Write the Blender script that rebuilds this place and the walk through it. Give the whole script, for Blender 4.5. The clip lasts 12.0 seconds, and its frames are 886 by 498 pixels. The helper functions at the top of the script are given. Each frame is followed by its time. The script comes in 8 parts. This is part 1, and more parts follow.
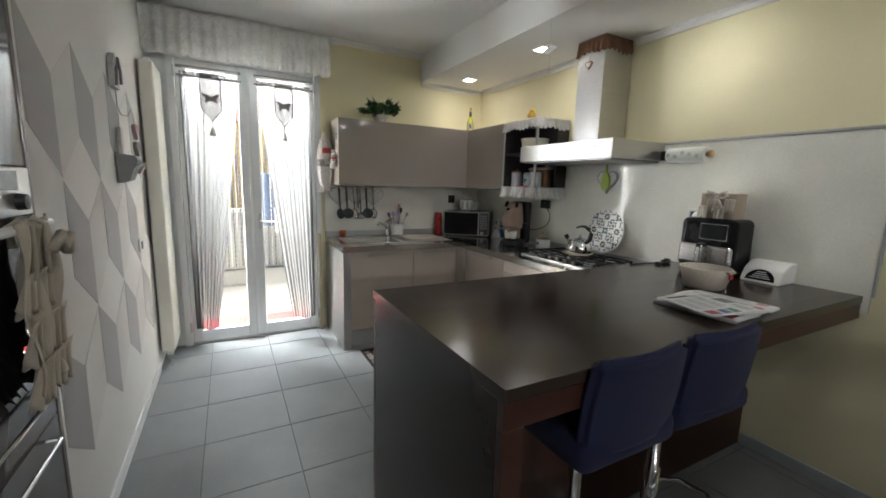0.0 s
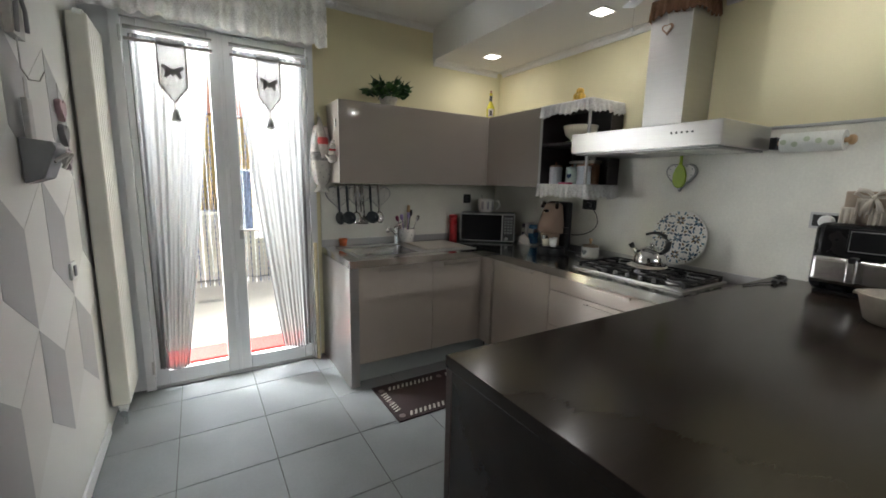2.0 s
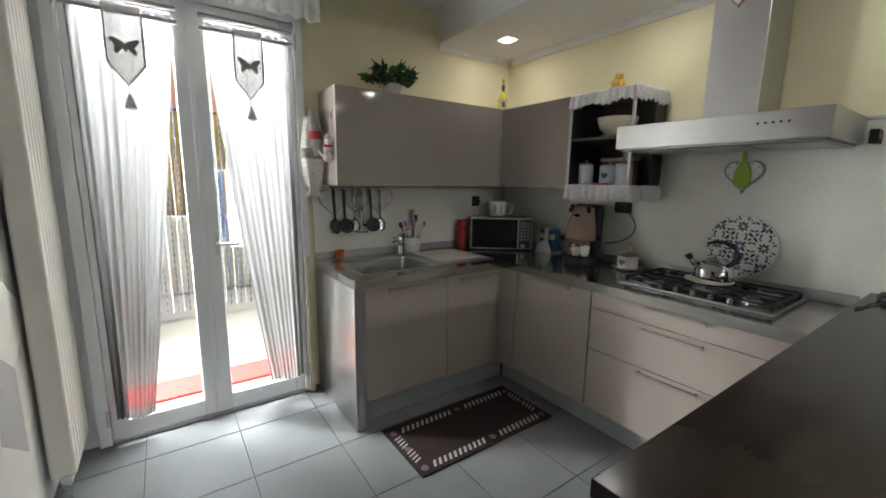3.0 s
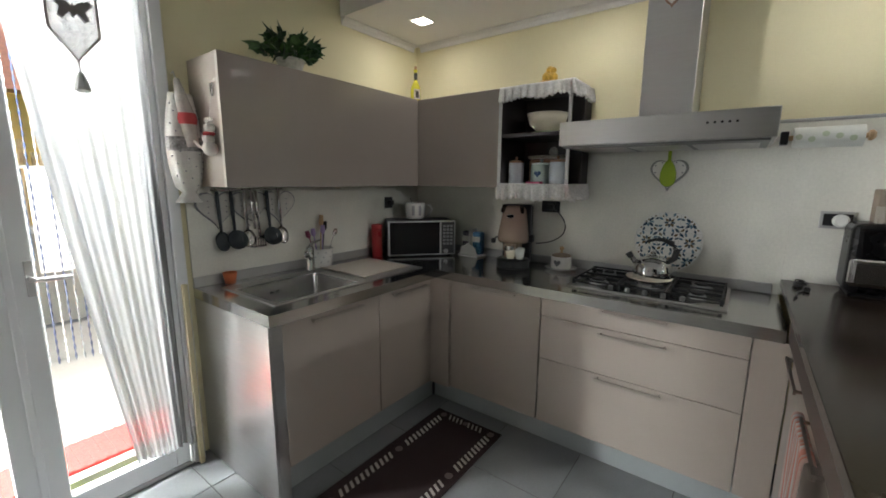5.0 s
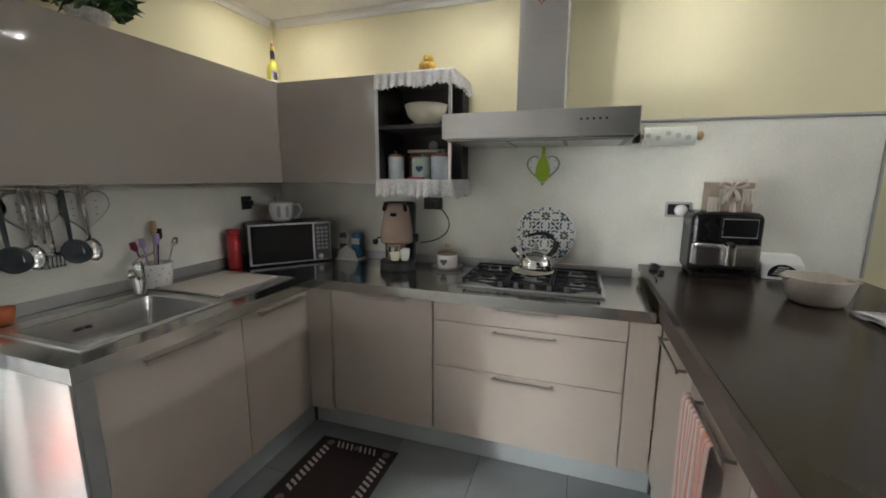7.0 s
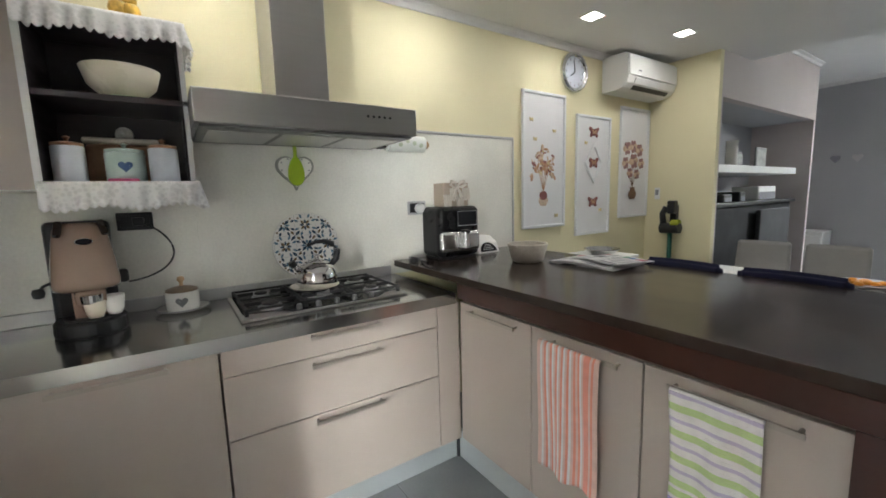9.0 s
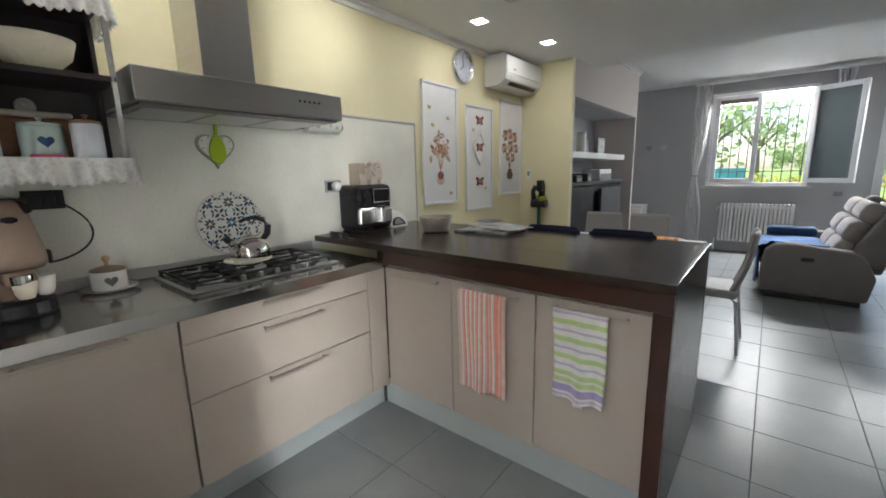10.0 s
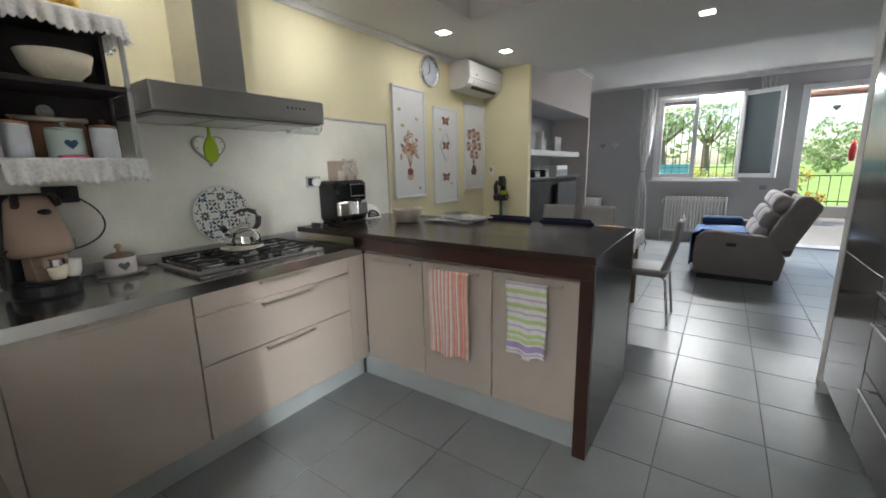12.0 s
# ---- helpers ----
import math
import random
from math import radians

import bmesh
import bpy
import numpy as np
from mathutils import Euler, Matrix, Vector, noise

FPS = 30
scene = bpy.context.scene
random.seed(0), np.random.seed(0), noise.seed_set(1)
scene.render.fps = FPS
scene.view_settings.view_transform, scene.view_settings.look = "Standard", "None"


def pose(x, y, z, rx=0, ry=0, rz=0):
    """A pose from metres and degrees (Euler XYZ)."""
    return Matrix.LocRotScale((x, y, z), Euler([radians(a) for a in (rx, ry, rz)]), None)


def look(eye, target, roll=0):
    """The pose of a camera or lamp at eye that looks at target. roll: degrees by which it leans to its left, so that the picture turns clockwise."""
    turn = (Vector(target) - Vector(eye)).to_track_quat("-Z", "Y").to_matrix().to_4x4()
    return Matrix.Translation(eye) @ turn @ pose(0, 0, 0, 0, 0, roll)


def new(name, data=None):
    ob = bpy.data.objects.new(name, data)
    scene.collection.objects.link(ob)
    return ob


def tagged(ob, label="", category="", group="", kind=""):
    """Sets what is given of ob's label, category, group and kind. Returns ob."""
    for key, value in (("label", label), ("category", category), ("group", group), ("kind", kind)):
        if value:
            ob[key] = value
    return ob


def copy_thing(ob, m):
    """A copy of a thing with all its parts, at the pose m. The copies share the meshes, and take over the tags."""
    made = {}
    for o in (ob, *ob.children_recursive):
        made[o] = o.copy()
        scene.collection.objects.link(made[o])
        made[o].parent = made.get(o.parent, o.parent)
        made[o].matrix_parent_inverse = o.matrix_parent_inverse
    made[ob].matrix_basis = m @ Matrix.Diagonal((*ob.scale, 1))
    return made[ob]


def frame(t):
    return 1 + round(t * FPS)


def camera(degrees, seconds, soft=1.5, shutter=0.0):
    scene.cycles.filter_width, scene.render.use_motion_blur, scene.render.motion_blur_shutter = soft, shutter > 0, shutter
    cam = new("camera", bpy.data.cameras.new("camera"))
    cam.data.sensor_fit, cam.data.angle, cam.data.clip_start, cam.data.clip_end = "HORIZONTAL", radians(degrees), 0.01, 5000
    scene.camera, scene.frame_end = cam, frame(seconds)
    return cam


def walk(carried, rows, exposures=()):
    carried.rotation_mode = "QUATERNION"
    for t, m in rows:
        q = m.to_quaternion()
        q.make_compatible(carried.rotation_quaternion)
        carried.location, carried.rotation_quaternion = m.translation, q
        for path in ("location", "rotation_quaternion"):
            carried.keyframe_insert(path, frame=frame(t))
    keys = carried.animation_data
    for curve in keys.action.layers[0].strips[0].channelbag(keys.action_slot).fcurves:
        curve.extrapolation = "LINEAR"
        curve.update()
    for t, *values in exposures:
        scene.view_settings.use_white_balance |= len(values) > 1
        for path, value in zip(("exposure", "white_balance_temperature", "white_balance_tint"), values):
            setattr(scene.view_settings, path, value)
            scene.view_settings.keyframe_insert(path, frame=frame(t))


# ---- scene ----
cam = camera(95.6, 12.0, soft=1.7)
PATH = [
    (0, (0.082, 0.057, 1.459), (1.015, 1.798, 1.144), 1.6),
    (0.5, (0.026, 0.208, 1.462), (0.983, 1.936, 1.151), 1.4),
    (1, (0.0, 0.368, 1.466), (0.986, 2.079, 1.146), 1.4),
    (1.5, (0.038, 0.59, 1.454), (1.041, 2.29, 1.134), 1.3),
    (2, (0.076, 0.829, 1.456), (1.106, 2.512, 1.128), 1.2),
    (2.5, (0.079, 1.102, 1.467), (1.135, 2.768, 1.138), 1.0),
    (4.5, (0.108, 1.827, 1.474), (1.594, 3.12, 1.127), 0.5),
    (5, (0.083, 1.875, 1.478), (1.662, 3.054, 1.139), 0.5),
    (5.5, (0.069, 1.893, 1.472), (1.716, 2.977, 1.136), 0.6),
    (6, (0.074, 1.893, 1.472), (1.773, 2.891, 1.132), 0.6),
    (6.5, (0.117, 1.924, 1.468), (1.881, 2.797, 1.113), 0.4),
    (8.5, (0.592, 2.606, 1.421), (2.45, 1.911, 1.168), -0.9),
    (9, (0.516, 2.781, 1.38), (2.163, 1.677, 1.117), -1.6),
    (9.5, (0.436, 2.946, 1.376), (1.88, 1.597, 1.066), -1.8),
    (10, (0.408, 3.163, 1.381), (1.649, 1.639, 1.009), -1.2),
    (10.5, (0.351, 3.302, 1.392), (1.474, 1.696, 0.993), -1.1),
    (11, (0.277, 3.354, 1.393), (1.361, 1.725, 0.979), -1.3),
    (11.5, (0.225, 3.408, 1.394), (1.315, 1.78, 0.992), -1.4),
    (12, (0.202, 3.443, 1.394), (1.317, 1.832, 0.996), -1.2),
]
walk(cam, [(t, look(eye, target, roll)) for t, eye, target, roll in PATH], exposures=[(0, 1.78), (2.5, 1.5), (4.4, 1.55), (6.7, 1.82), (8.5, 2.36), (9.5, 2.22), (12, 2.05)])

# ---- world, sun and window light ----
LED_W = 0.72                 # watts of each recessed light
world = bpy.data.worlds.new("sky")
scene.world = world
world.use_nodes = True
wn = world.node_tree.nodes
sky = wn.new("ShaderNodeTexSky")
sky.sky_type, sky.sun_disc = "NISHITA", False
sky.sun_elevation, sky.sun_rotation = radians(52), radians(90)
world.node_tree.links.new(sky.outputs[0], wn["Background"].inputs[0])
wn["Background"].inputs[1].default_value = 0.075

sun = new("sun", bpy.data.lights.new("sun", "SUN"))
sun.data.energy, sun.data.angle, sun.data.color = 2.0, radians(1.5), (1, 0.95, 0.88)
sun.matrix_world = look((0, 0, 0), (-math.cos(radians(52)), -0.06, -math.sin(radians(52))))


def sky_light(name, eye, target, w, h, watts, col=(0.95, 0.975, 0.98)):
    """An added area lamp, out of view, that stands in for skylight under the head or beside an opening."""
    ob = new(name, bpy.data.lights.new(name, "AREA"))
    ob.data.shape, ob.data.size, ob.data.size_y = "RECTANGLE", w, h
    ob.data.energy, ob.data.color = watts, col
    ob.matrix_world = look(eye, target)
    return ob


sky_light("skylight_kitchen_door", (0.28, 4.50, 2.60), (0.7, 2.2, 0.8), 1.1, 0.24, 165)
# added lamp, hidden outside the left jamb, to brighten the hood wall
sky_light("added_fill_patio_side", (-0.78, 4.72, 1.35), (2.69, 2.5, 1.2), 0.5, 1.9, 165)
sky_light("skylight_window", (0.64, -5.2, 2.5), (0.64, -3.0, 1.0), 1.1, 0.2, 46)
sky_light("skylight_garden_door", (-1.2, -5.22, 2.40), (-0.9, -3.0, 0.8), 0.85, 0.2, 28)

# ---- materials ----
MATS = {}


def mat(name, col, rough=0.5, metal=0.0, var=0.06, scale=4.0, bump=0.0, bscale=80.0, stretch=(1, 1, 1), coat=0.0, spec=0.5, rvar=0.06, rand=0.0, sheen=0.0, trans=0.0, alpha=1.0, emit=None, power=0.0, ior=1.45, world=False):
    """A surface with colour, gloss and fine relief that vary at two scales; rand varies it from piece to piece."""
    if name in MATS:
        return MATS[name]
    m = bpy.data.materials.new(name)
    m.use_nodes = True
    nt = m.node_tree
    n, link = nt.nodes, nt.links.new
    b = n["Principled BSDF"]
    tc, mp = n.new("ShaderNodeTexCoord"), n.new("ShaderNodeMapping")
    mp.inputs["Scale"].default_value = stretch
    link(n.new("ShaderNodeNewGeometry").outputs["Position"] if world else tc.outputs["Object"], mp.inputs["Vector"])
    big, fine = n.new("ShaderNodeTexNoise"), n.new("ShaderNodeTexNoise")
    big.inputs["Scale"].default_value, big.inputs["Detail"].default_value = scale, 4
    fine.inputs["Scale"].default_value, fine.inputs["Detail"].default_value = bscale, 3
    link(mp.outputs[0], big.inputs["Vector"])
    link(mp.outputs[0], fine.inputs["Vector"])
    both = n.new("ShaderNodeMath")
    both.operation = "MULTIPLY_ADD"
    both.inputs[1].default_value = 0.35
    link(fine.outputs["Fac"], both.inputs[0])
    link(big.outputs["Fac"], both.inputs[2])
    rng = n.new("ShaderNodeMapRange")
    rng.inputs["From Min"].default_value, rng.inputs["From Max"].default_value = 0.4, 0.95
    rng.inputs["To Min"].default_value, rng.inputs["To Max"].default_value = 1 - var, 1 + var
    link(both.outputs[0], rng.inputs["Value"])
    value = rng.outputs[0]
    if rand:
        oi, rr, mul = n.new("ShaderNodeObjectInfo"), n.new("ShaderNodeMapRange"), n.new("ShaderNodeMath")
        rr.inputs["To Min"].default_value, rr.inputs["To Max"].default_value = 1 - rand, 1 + rand
        link(oi.outputs["Random"], rr.inputs["Value"])
        mul.operation = "MULTIPLY"
        link(value, mul.inputs[0])
        link(rr.outputs[0], mul.inputs[1])
        value = mul.outputs[0]
    tint = n.new("ShaderNodeVectorMath")
    tint.operation = "SCALE"
    tint.inputs[0].default_value = col
    link(value, tint.inputs["Scale"])
    link(tint.outputs[0], b.inputs["Base Color"])
    rn = n.new("ShaderNodeMapRange")
    rn.inputs["From Min"].default_value, rn.inputs["From Max"].default_value = 0.3, 0.7
    rn.inputs["To Min"].default_value, rn.inputs["To Max"].default_value = max(0.02, rough - rvar), min(1, rough + rvar)
    link(big.outputs["Fac"], rn.inputs["Value"])
    link(rn.outputs[0], b.inputs["Roughness"])
    b.inputs["Metallic"].default_value = metal
    b.inputs["Coat Weight"].default_value = coat
    b.inputs["Coat Roughness"].default_value = 0.05
    b.inputs["Specular IOR Level"].default_value = spec
    b.inputs["Sheen Weight"].default_value = sheen
    b.inputs["Transmission Weight"].default_value = trans
    b.inputs["Alpha"].default_value = alpha
    b.inputs["IOR"].default_value = ior
    if emit:
        b.inputs["Emission Color"].default_value = (*emit, 1)
        b.inputs["Emission Strength"].default_value = power
    if bump:
        bp = n.new("ShaderNodeBump")
        bp.inputs["Strength"].default_value, bp.inputs["Distance"].default_value = bump, 0.004
        link(fine.outputs["Fac"], bp.inputs["Height"])
        link(bp.outputs[0], b.inputs["Normal"])
    MATS[name] = m
    return m


yellow = mat("yellow plaster", (0.74, 0.68, 0.455), 0.85, var=0.05, scale=1.5, bump=0.15, bscale=140)
white_wall = mat("white plaster", (0.72, 0.71, 0.69), 0.85, var=0.04, scale=1.5, bump=0.12, bscale=140)
grey_wall = mat("grey plaster", (0.42, 0.42, 0.43), 0.85, var=0.05, scale=1.2, bump=0.12, bscale=140)
mauve_wall = mat("mauve plaster", (0.55, 0.49, 0.47), 0.85, var=0.04, scale=1.2, bump=0.12, bscale=140)
ceil_mat = mat("ceiling paint", (0.74, 0.73, 0.71), 0.9, var=0.03, scale=1.2, bump=0.1, bscale=120)
tile_mat = mat("grey porcelain tile", (0.215, 0.226, 0.234), 0.35, var=0.14, scale=2.6, rand=0.05, rvar=0.03, spec=0.32, world=True)
grout_mat = mat("dark grout", (0.09, 0.09, 0.09), 0.9, var=0.1, bump=0.2)
taupe = mat("taupe lacquer", (0.46, 0.40, 0.35), 0.3, var=0.03, scale=2, rvar=0.0)
taupe_gloss = mat("glossy taupe lacquer", (0.335, 0.29, 0.265), 0.06, var=0.03, scale=2, coat=0.3, rvar=0.01)
wenge = mat("wenge wood", (0.045, 0.017, 0.011), 0.32, var=0.16, scale=1.5, bscale=20, stretch=(1.5, 1.5, 10), rvar=0.0)
wenge_top = mat("dark wenge top", (0.035, 0.024, 0.019), 0.18, var=0.10, scale=1.5, bscale=20, stretch=(0.6, 8, 8), rvar=0.03, spec=0.36)
steel = mat("brushed steel", (0.53, 0.52, 0.51), 0.34, 1.0, var=0.03, scale=5, bscale=60, stretch=(0.5, 0.5, 12), rvar=0.0)
steel_top = mat("polished steel worktop", (0.50, 0.49, 0.475), 0.15, 1.0, var=0.04, scale=4, rvar=0.0)
chrome = mat("chrome", (0.75, 0.75, 0.75), 0.08, 1.0, var=0.02, rvar=0.03)
alu = mat("brushed aluminium", (0.48, 0.48, 0.48), 0.42, 0.6, var=0.05)
kick_mat = mat("aluminium plinth", (0.52, 0.56, 0.57), 0.4, 0.4, var=0.05, scale=3)
upvc = mat("white window frame", (0.72, 0.73, 0.74), 0.35, var=0.02)
splash_mat = mat("grey stone-effect panel", (0.765, 0.755, 0.69), 0.055, var=0.15, scale=2.2, rvar=0.012)

# ---- mesh helpers ----
BASE = {}


def thing(name, loc, label, category, group="", kind=""):
    """A top-level thing: an Empty at its base, which parents its parts."""
    ob = new(name)
    ob.empty_display_size = 0.05
    ob.location = loc
    BASE[ob] = Vector(loc)
    return tagged(ob, label, category, group, kind)


def mesh_of(name, bm, material, smooth=False):
    me = bpy.data.meshes.new(name)
    bmesh.ops.recalc_face_normals(bm, faces=bm.faces[:])
    for f in bm.faces:
        f.smooth = smooth
    bm.to_mesh(me)
    bm.free()
    me.materials.append(material)
    return me


def part(name, bm, material, parent, label="", smooth=False):
    """One mesh under a thing or a part; bm is in the world's coordinates."""
    base = BASE[parent]
    bmesh.ops.translate(bm, verts=bm.verts[:], vec=-base)
    ob = new(name, mesh_of(name, bm, material, smooth))
    ob.parent = parent
    BASE[ob] = base
    return tagged(ob, label)


def solid(name, bm, material, label="", category="", group="", kind="", loc=(0, 0, 0), smooth=False):
    """A top-level thing of a single mesh."""
    bmesh.ops.translate(bm, verts=bm.verts[:], vec=-Vector(loc))
    ob = new(name, mesh_of(name, bm, material, smooth))
    ob.location = loc
    BASE[ob] = Vector(loc)
    return tagged(ob, label, category, group, kind)


def box(x0, y0, z0, x1, y1, z1, r=0.0, seg=2, bm=None):
    """A box between two corners, its edges rounded by r."""
    b = bmesh.new()
    m = Matrix.Translation(((x0 + x1) / 2, (y0 + y1) / 2, (z0 + z1) / 2)) @ Matrix.Diagonal((abs(x1 - x0), abs(y1 - y0), abs(z1 - z0), 1))
    bmesh.ops.create_cube(b, size=1, matrix=m)
    if r:
        r = min(r, 0.49 * min(abs(x1 - x0), abs(y1 - y0), abs(z1 - z0)))
        bmesh.ops.bevel(b, geom=b.edges[:], offset=r, segments=seg, affect="EDGES", profile=0.5)
    if bm is None:
        return b
    return merge(bm, b)


def merge(bm, other, m=None):
    """Adds other to bm, moved by m."""
    me = bpy.data.meshes.new("temp")
    if m is not None:
        bmesh.ops.transform(other, matrix=m, verts=other.verts[:])
    other.to_mesh(me)
    other.free()
    bm.from_mesh(me)
    bpy.data.meshes.remove(me)
    return bm


def lathe(profile, n=24, at=(0, 0, 0)):
    """Turns a profile of (radius, height) round the z axis through at."""
    b = bmesh.new()
    rings = []
    for r, z in profile:
        if r < 1e-5:
            rings.append([b.verts.new((at[0], at[1], at[2] + z))])
        else:
            rings.append([b.verts.new((at[0] + r * math.cos(2 * math.pi * i / n), at[1] + r * math.sin(2 * math.pi * i / n), at[2] + z)) for i in range(n)])
    for a, c in zip(rings, rings[1:]):
        for i in range(n):
            j = (i + 1) % n
            if len(a) == 1 and len(c) == 1:
                continue
            if len(a) == 1:
                b.faces.new((a[0], c[i], c[j]))
            elif len(c) == 1:
                b.faces.new((a[i], c[0], a[j]))
            else:
                b.faces.new((a[i], c[i], c[j], a[j]))
    return b


def tube(points, r, n=8, bm=None, caps=True):
    """A round bar along a line of points; r is one radius or one for each point."""
    b = bmesh.new()
    pts = [Vector(p) for p in points]
    rs = [r] * len(pts) if isinstance(r, (int, float)) else r
    rings = []
    up = Vector((0.123, 0.456, 0.88)).normalized()
    for i, p in enumerate(pts):
        d = (pts[min(i + 1, len(pts) - 1)] - pts[max(i - 1, 0)]).normalized()
        u = d.cross(up)
        if u.length < 0.1:
            u = d.cross(Vector((1, 0, 0)))
        u.normalize()
        v = d.cross(u)
        rings.append([b.verts.new(p + rs[i] * (math.cos(2 * math.pi * k / n) * u + math.sin(2 * math.pi * k / n) * v)) for k in range(n)])
    for a, c in zip(rings, rings[1:]):
        for k in range(n):
            b.faces.new((a[k], a[(k + 1) % n], c[(k + 1) % n], c[k]))
    if caps:
        b.faces.new(rings[0][::-1])
        b.faces.new(rings[-1])
    return b if bm is None else merge(bm, b)


def prism(outline, axis, a0, a1, r=0.0):
    """A solid with a flat outline, drawn out along an axis from a0 to a1. Outline pairs are (y, z), (x, z) or (x, y)."""
    b = bmesh.new()

    def at(p, a):
        return {"x": (a, p[0], p[1]), "y": (p[0], a, p[1]), "z": (p[0], p[1], a)}[axis]

    lo = [b.verts.new(at(p, a0)) for p in outline]
    hi = [b.verts.new(at(p, a1)) for p in outline]
    b.faces.new(lo[::-1])
    b.faces.new(hi)
    for i in range(len(lo)):
        j = (i + 1) % len(lo)
        b.faces.new((lo[i], lo[j], hi[j], hi[i]))
    if r:
        bmesh.ops.bevel(b, geom=b.edges[:], offset=r, segments=2, affect="EDGES", profile=0.5)
    return b


def sheet(fn, nu, nv, thick=0.0):
    """A surface fn(u, v) over the unit square, given a thickness along its normals."""
    b = bmesh.new()
    g = [[b.verts.new(fn(i / nu, j / nv)) for j in range(nv + 1)] for i in range(nu + 1)]
    for i in range(nu):
        for j in range(nv):
            b.faces.new((g[i][j], g[i + 1][j], g[i + 1][j + 1], g[i][j + 1]))
    if thick:
        bmesh.ops.recalc_face_normals(b, faces=b.faces[:])
        bmesh.ops.solidify(b, geom=b.faces[:], thickness=thick)
    return b


def wall(name, axis, pos, thick, a0, a1, z0, z1, material, label, holes=()):
    """A wall on the plane axis = pos with openings (a0, a1, z0, z1) cut right through; thick is signed."""
    b = bmesh.new()
    cuts_a = sorted({a0, a1, *[h[0] for h in holes], *[h[1] for h in holes]})
    cuts_z = sorted({z0, z1, *[h[2] for h in holes], *[h[3] for h in holes]})
    for i in range(len(cuts_a) - 1):
        j0 = None
        for j in range(len(cuts_z)):
            solid_here = j < len(cuts_z) - 1 and not any(h[0] - 1e-6 <= cuts_a[i] and cuts_a[i + 1] <= h[1] + 1e-6 and h[2] - 1e-6 <= cuts_z[j] and cuts_z[j + 1] <= h[3] + 1e-6 for h in holes)
            if solid_here and j0 is None:
                j0 = j
            if not solid_here and j0 is not None:
                lo, hi = sorted((pos, pos + thick))
                if axis == "x":
                    box(lo, cuts_a[i], cuts_z[j0], hi, cuts_a[i + 1], cuts_z[j], bm=b)
                else:
                    box(cuts_a[i], lo, cuts_z[j0], cuts_a[i + 1], hi, cuts_z[j], bm=b)
                j0 = None
    bmesh.ops.remove_doubles(b, verts=b.verts[:], dist=1e-5)
    return solid(name, b, material, label, "wall", kind="structure")

# ---- the large structure ----
XW, XL, YB, YF = 2.69, -0.44, 4.10, -5.0     # hood wall, patterned wall, patio wall, garden wall
CEIL, SOFFIT = 2.78, 2.51
CX, LY = 1.93, 0.52                          # edge of the kitchen soffit, edge of the living-room ceiling

wall("wall_east", "x", XW, 0.2, -1.08, YB, 0, 3.0, yellow, "pale yellow plastered kitchen wall")
wall("wall_north", "y", YB, 0.3, XL - 0.2, XW + 0.2, 0, 3.0, yellow, "pale yellow wall around the patio door", [(-0.30, 0.86, 0.0, 2.60)])
wall("wall_west", "x", XL, -0.2, 1.72, YB, 0, 3.0, white_wall, "white wall painted with grey rhombus shapes")
wall("wall_south", "y", YF, -0.3, -3.2, 3.4, 0, 3.0, grey_wall, "grey living-room wall with window and garden door", [(0.0, 1.29, 1.08, 2.54), (-1.75, -0.68, 0.0, 2.51)])
wall("wall_south_east", "x", 3.2, 0.2, YF, -1.5, 0, 3.0, grey_wall, "grey living-room side wall")
wall("wall_far_west", "x", -3.0, -0.2, YF, 0.5, 0, 3.0, grey_wall, "grey living-room side wall")
wall("wall_cross", "y", 0.31, -0.12, -3.2, XL + 0.03, 0, 3.0, white_wall, "white partition wall end beside the tall units")
wall("wall_behind_units", "x", -1.06, -0.15, 0.31, 1.87, 0, 3.0, white_wall, "white wall behind the tall units")
wall("wall_unit_return", "y", 1.72, 0.15, -1.2, XL - 0.2, 0, 3.0, white_wall, "white return wall behind the tall units")
b = box(XL - 0.2, -5.3, CEIL, 3.4, YB + 0.3, CEIL + 0.25)
box(-3.2, -5.3, CEIL, XL - 0.2, 1.9, CEIL + 0.25, bm=b)
solid("ceiling", b, ceil_mat, "white plastered ceiling", "ceiling", kind="structure")
b = box(CX, LY, SOFFIT, XW, YB, CEIL)
box(-3.0, -1.7, SOFFIT, XW, LY, CEIL, bm=b)
solid("ceiling_soffit", b, ceil_mat, "white lowered ceiling strip with recessed lights", "ceiling", kind="structure")

# chimney breast with a niche, in mauve plaster
NX, NY0, NY1, NZ = 2.10, -3.62, -1.08, 2.14
wall("wall_breast_north", "y", NY1, -0.06, NX, XW + 0.2, 0, 3.0, yellow, "yellow side of the niche wall")
wall("wall_breast", "x", NX, 0.08, NY0, NY1 - 0.06, 0, 3.0, mauve_wall, "mauve wall with a large open niche", [(NY0 + 0.05, NY1 - 0.08, 0.0, NZ)])
wall("wall_breast_south", "y", NY0, 0.05, NX + 0.08, XW + 0.25, 0, 3.0, mauve_wall, "mauve end of the niche wall")
wall("wall_niche_back", "x", XW + 0.02, 0.2, NY0 + 0.05, NY1 - 0.06, 0, 3.0, grey_wall, "grey back of the niche")
solid("ceiling_niche", box(NX + 0.08, NY0 + 0.05, NZ, XW + 0.02, NY1 - 0.06, NZ + 0.08), grey_wall, "grey niche ceiling", "ceiling", kind="structure")
cornice_mat = mat("cornice paint", (0.72, 0.71, 0.69), 0.7)
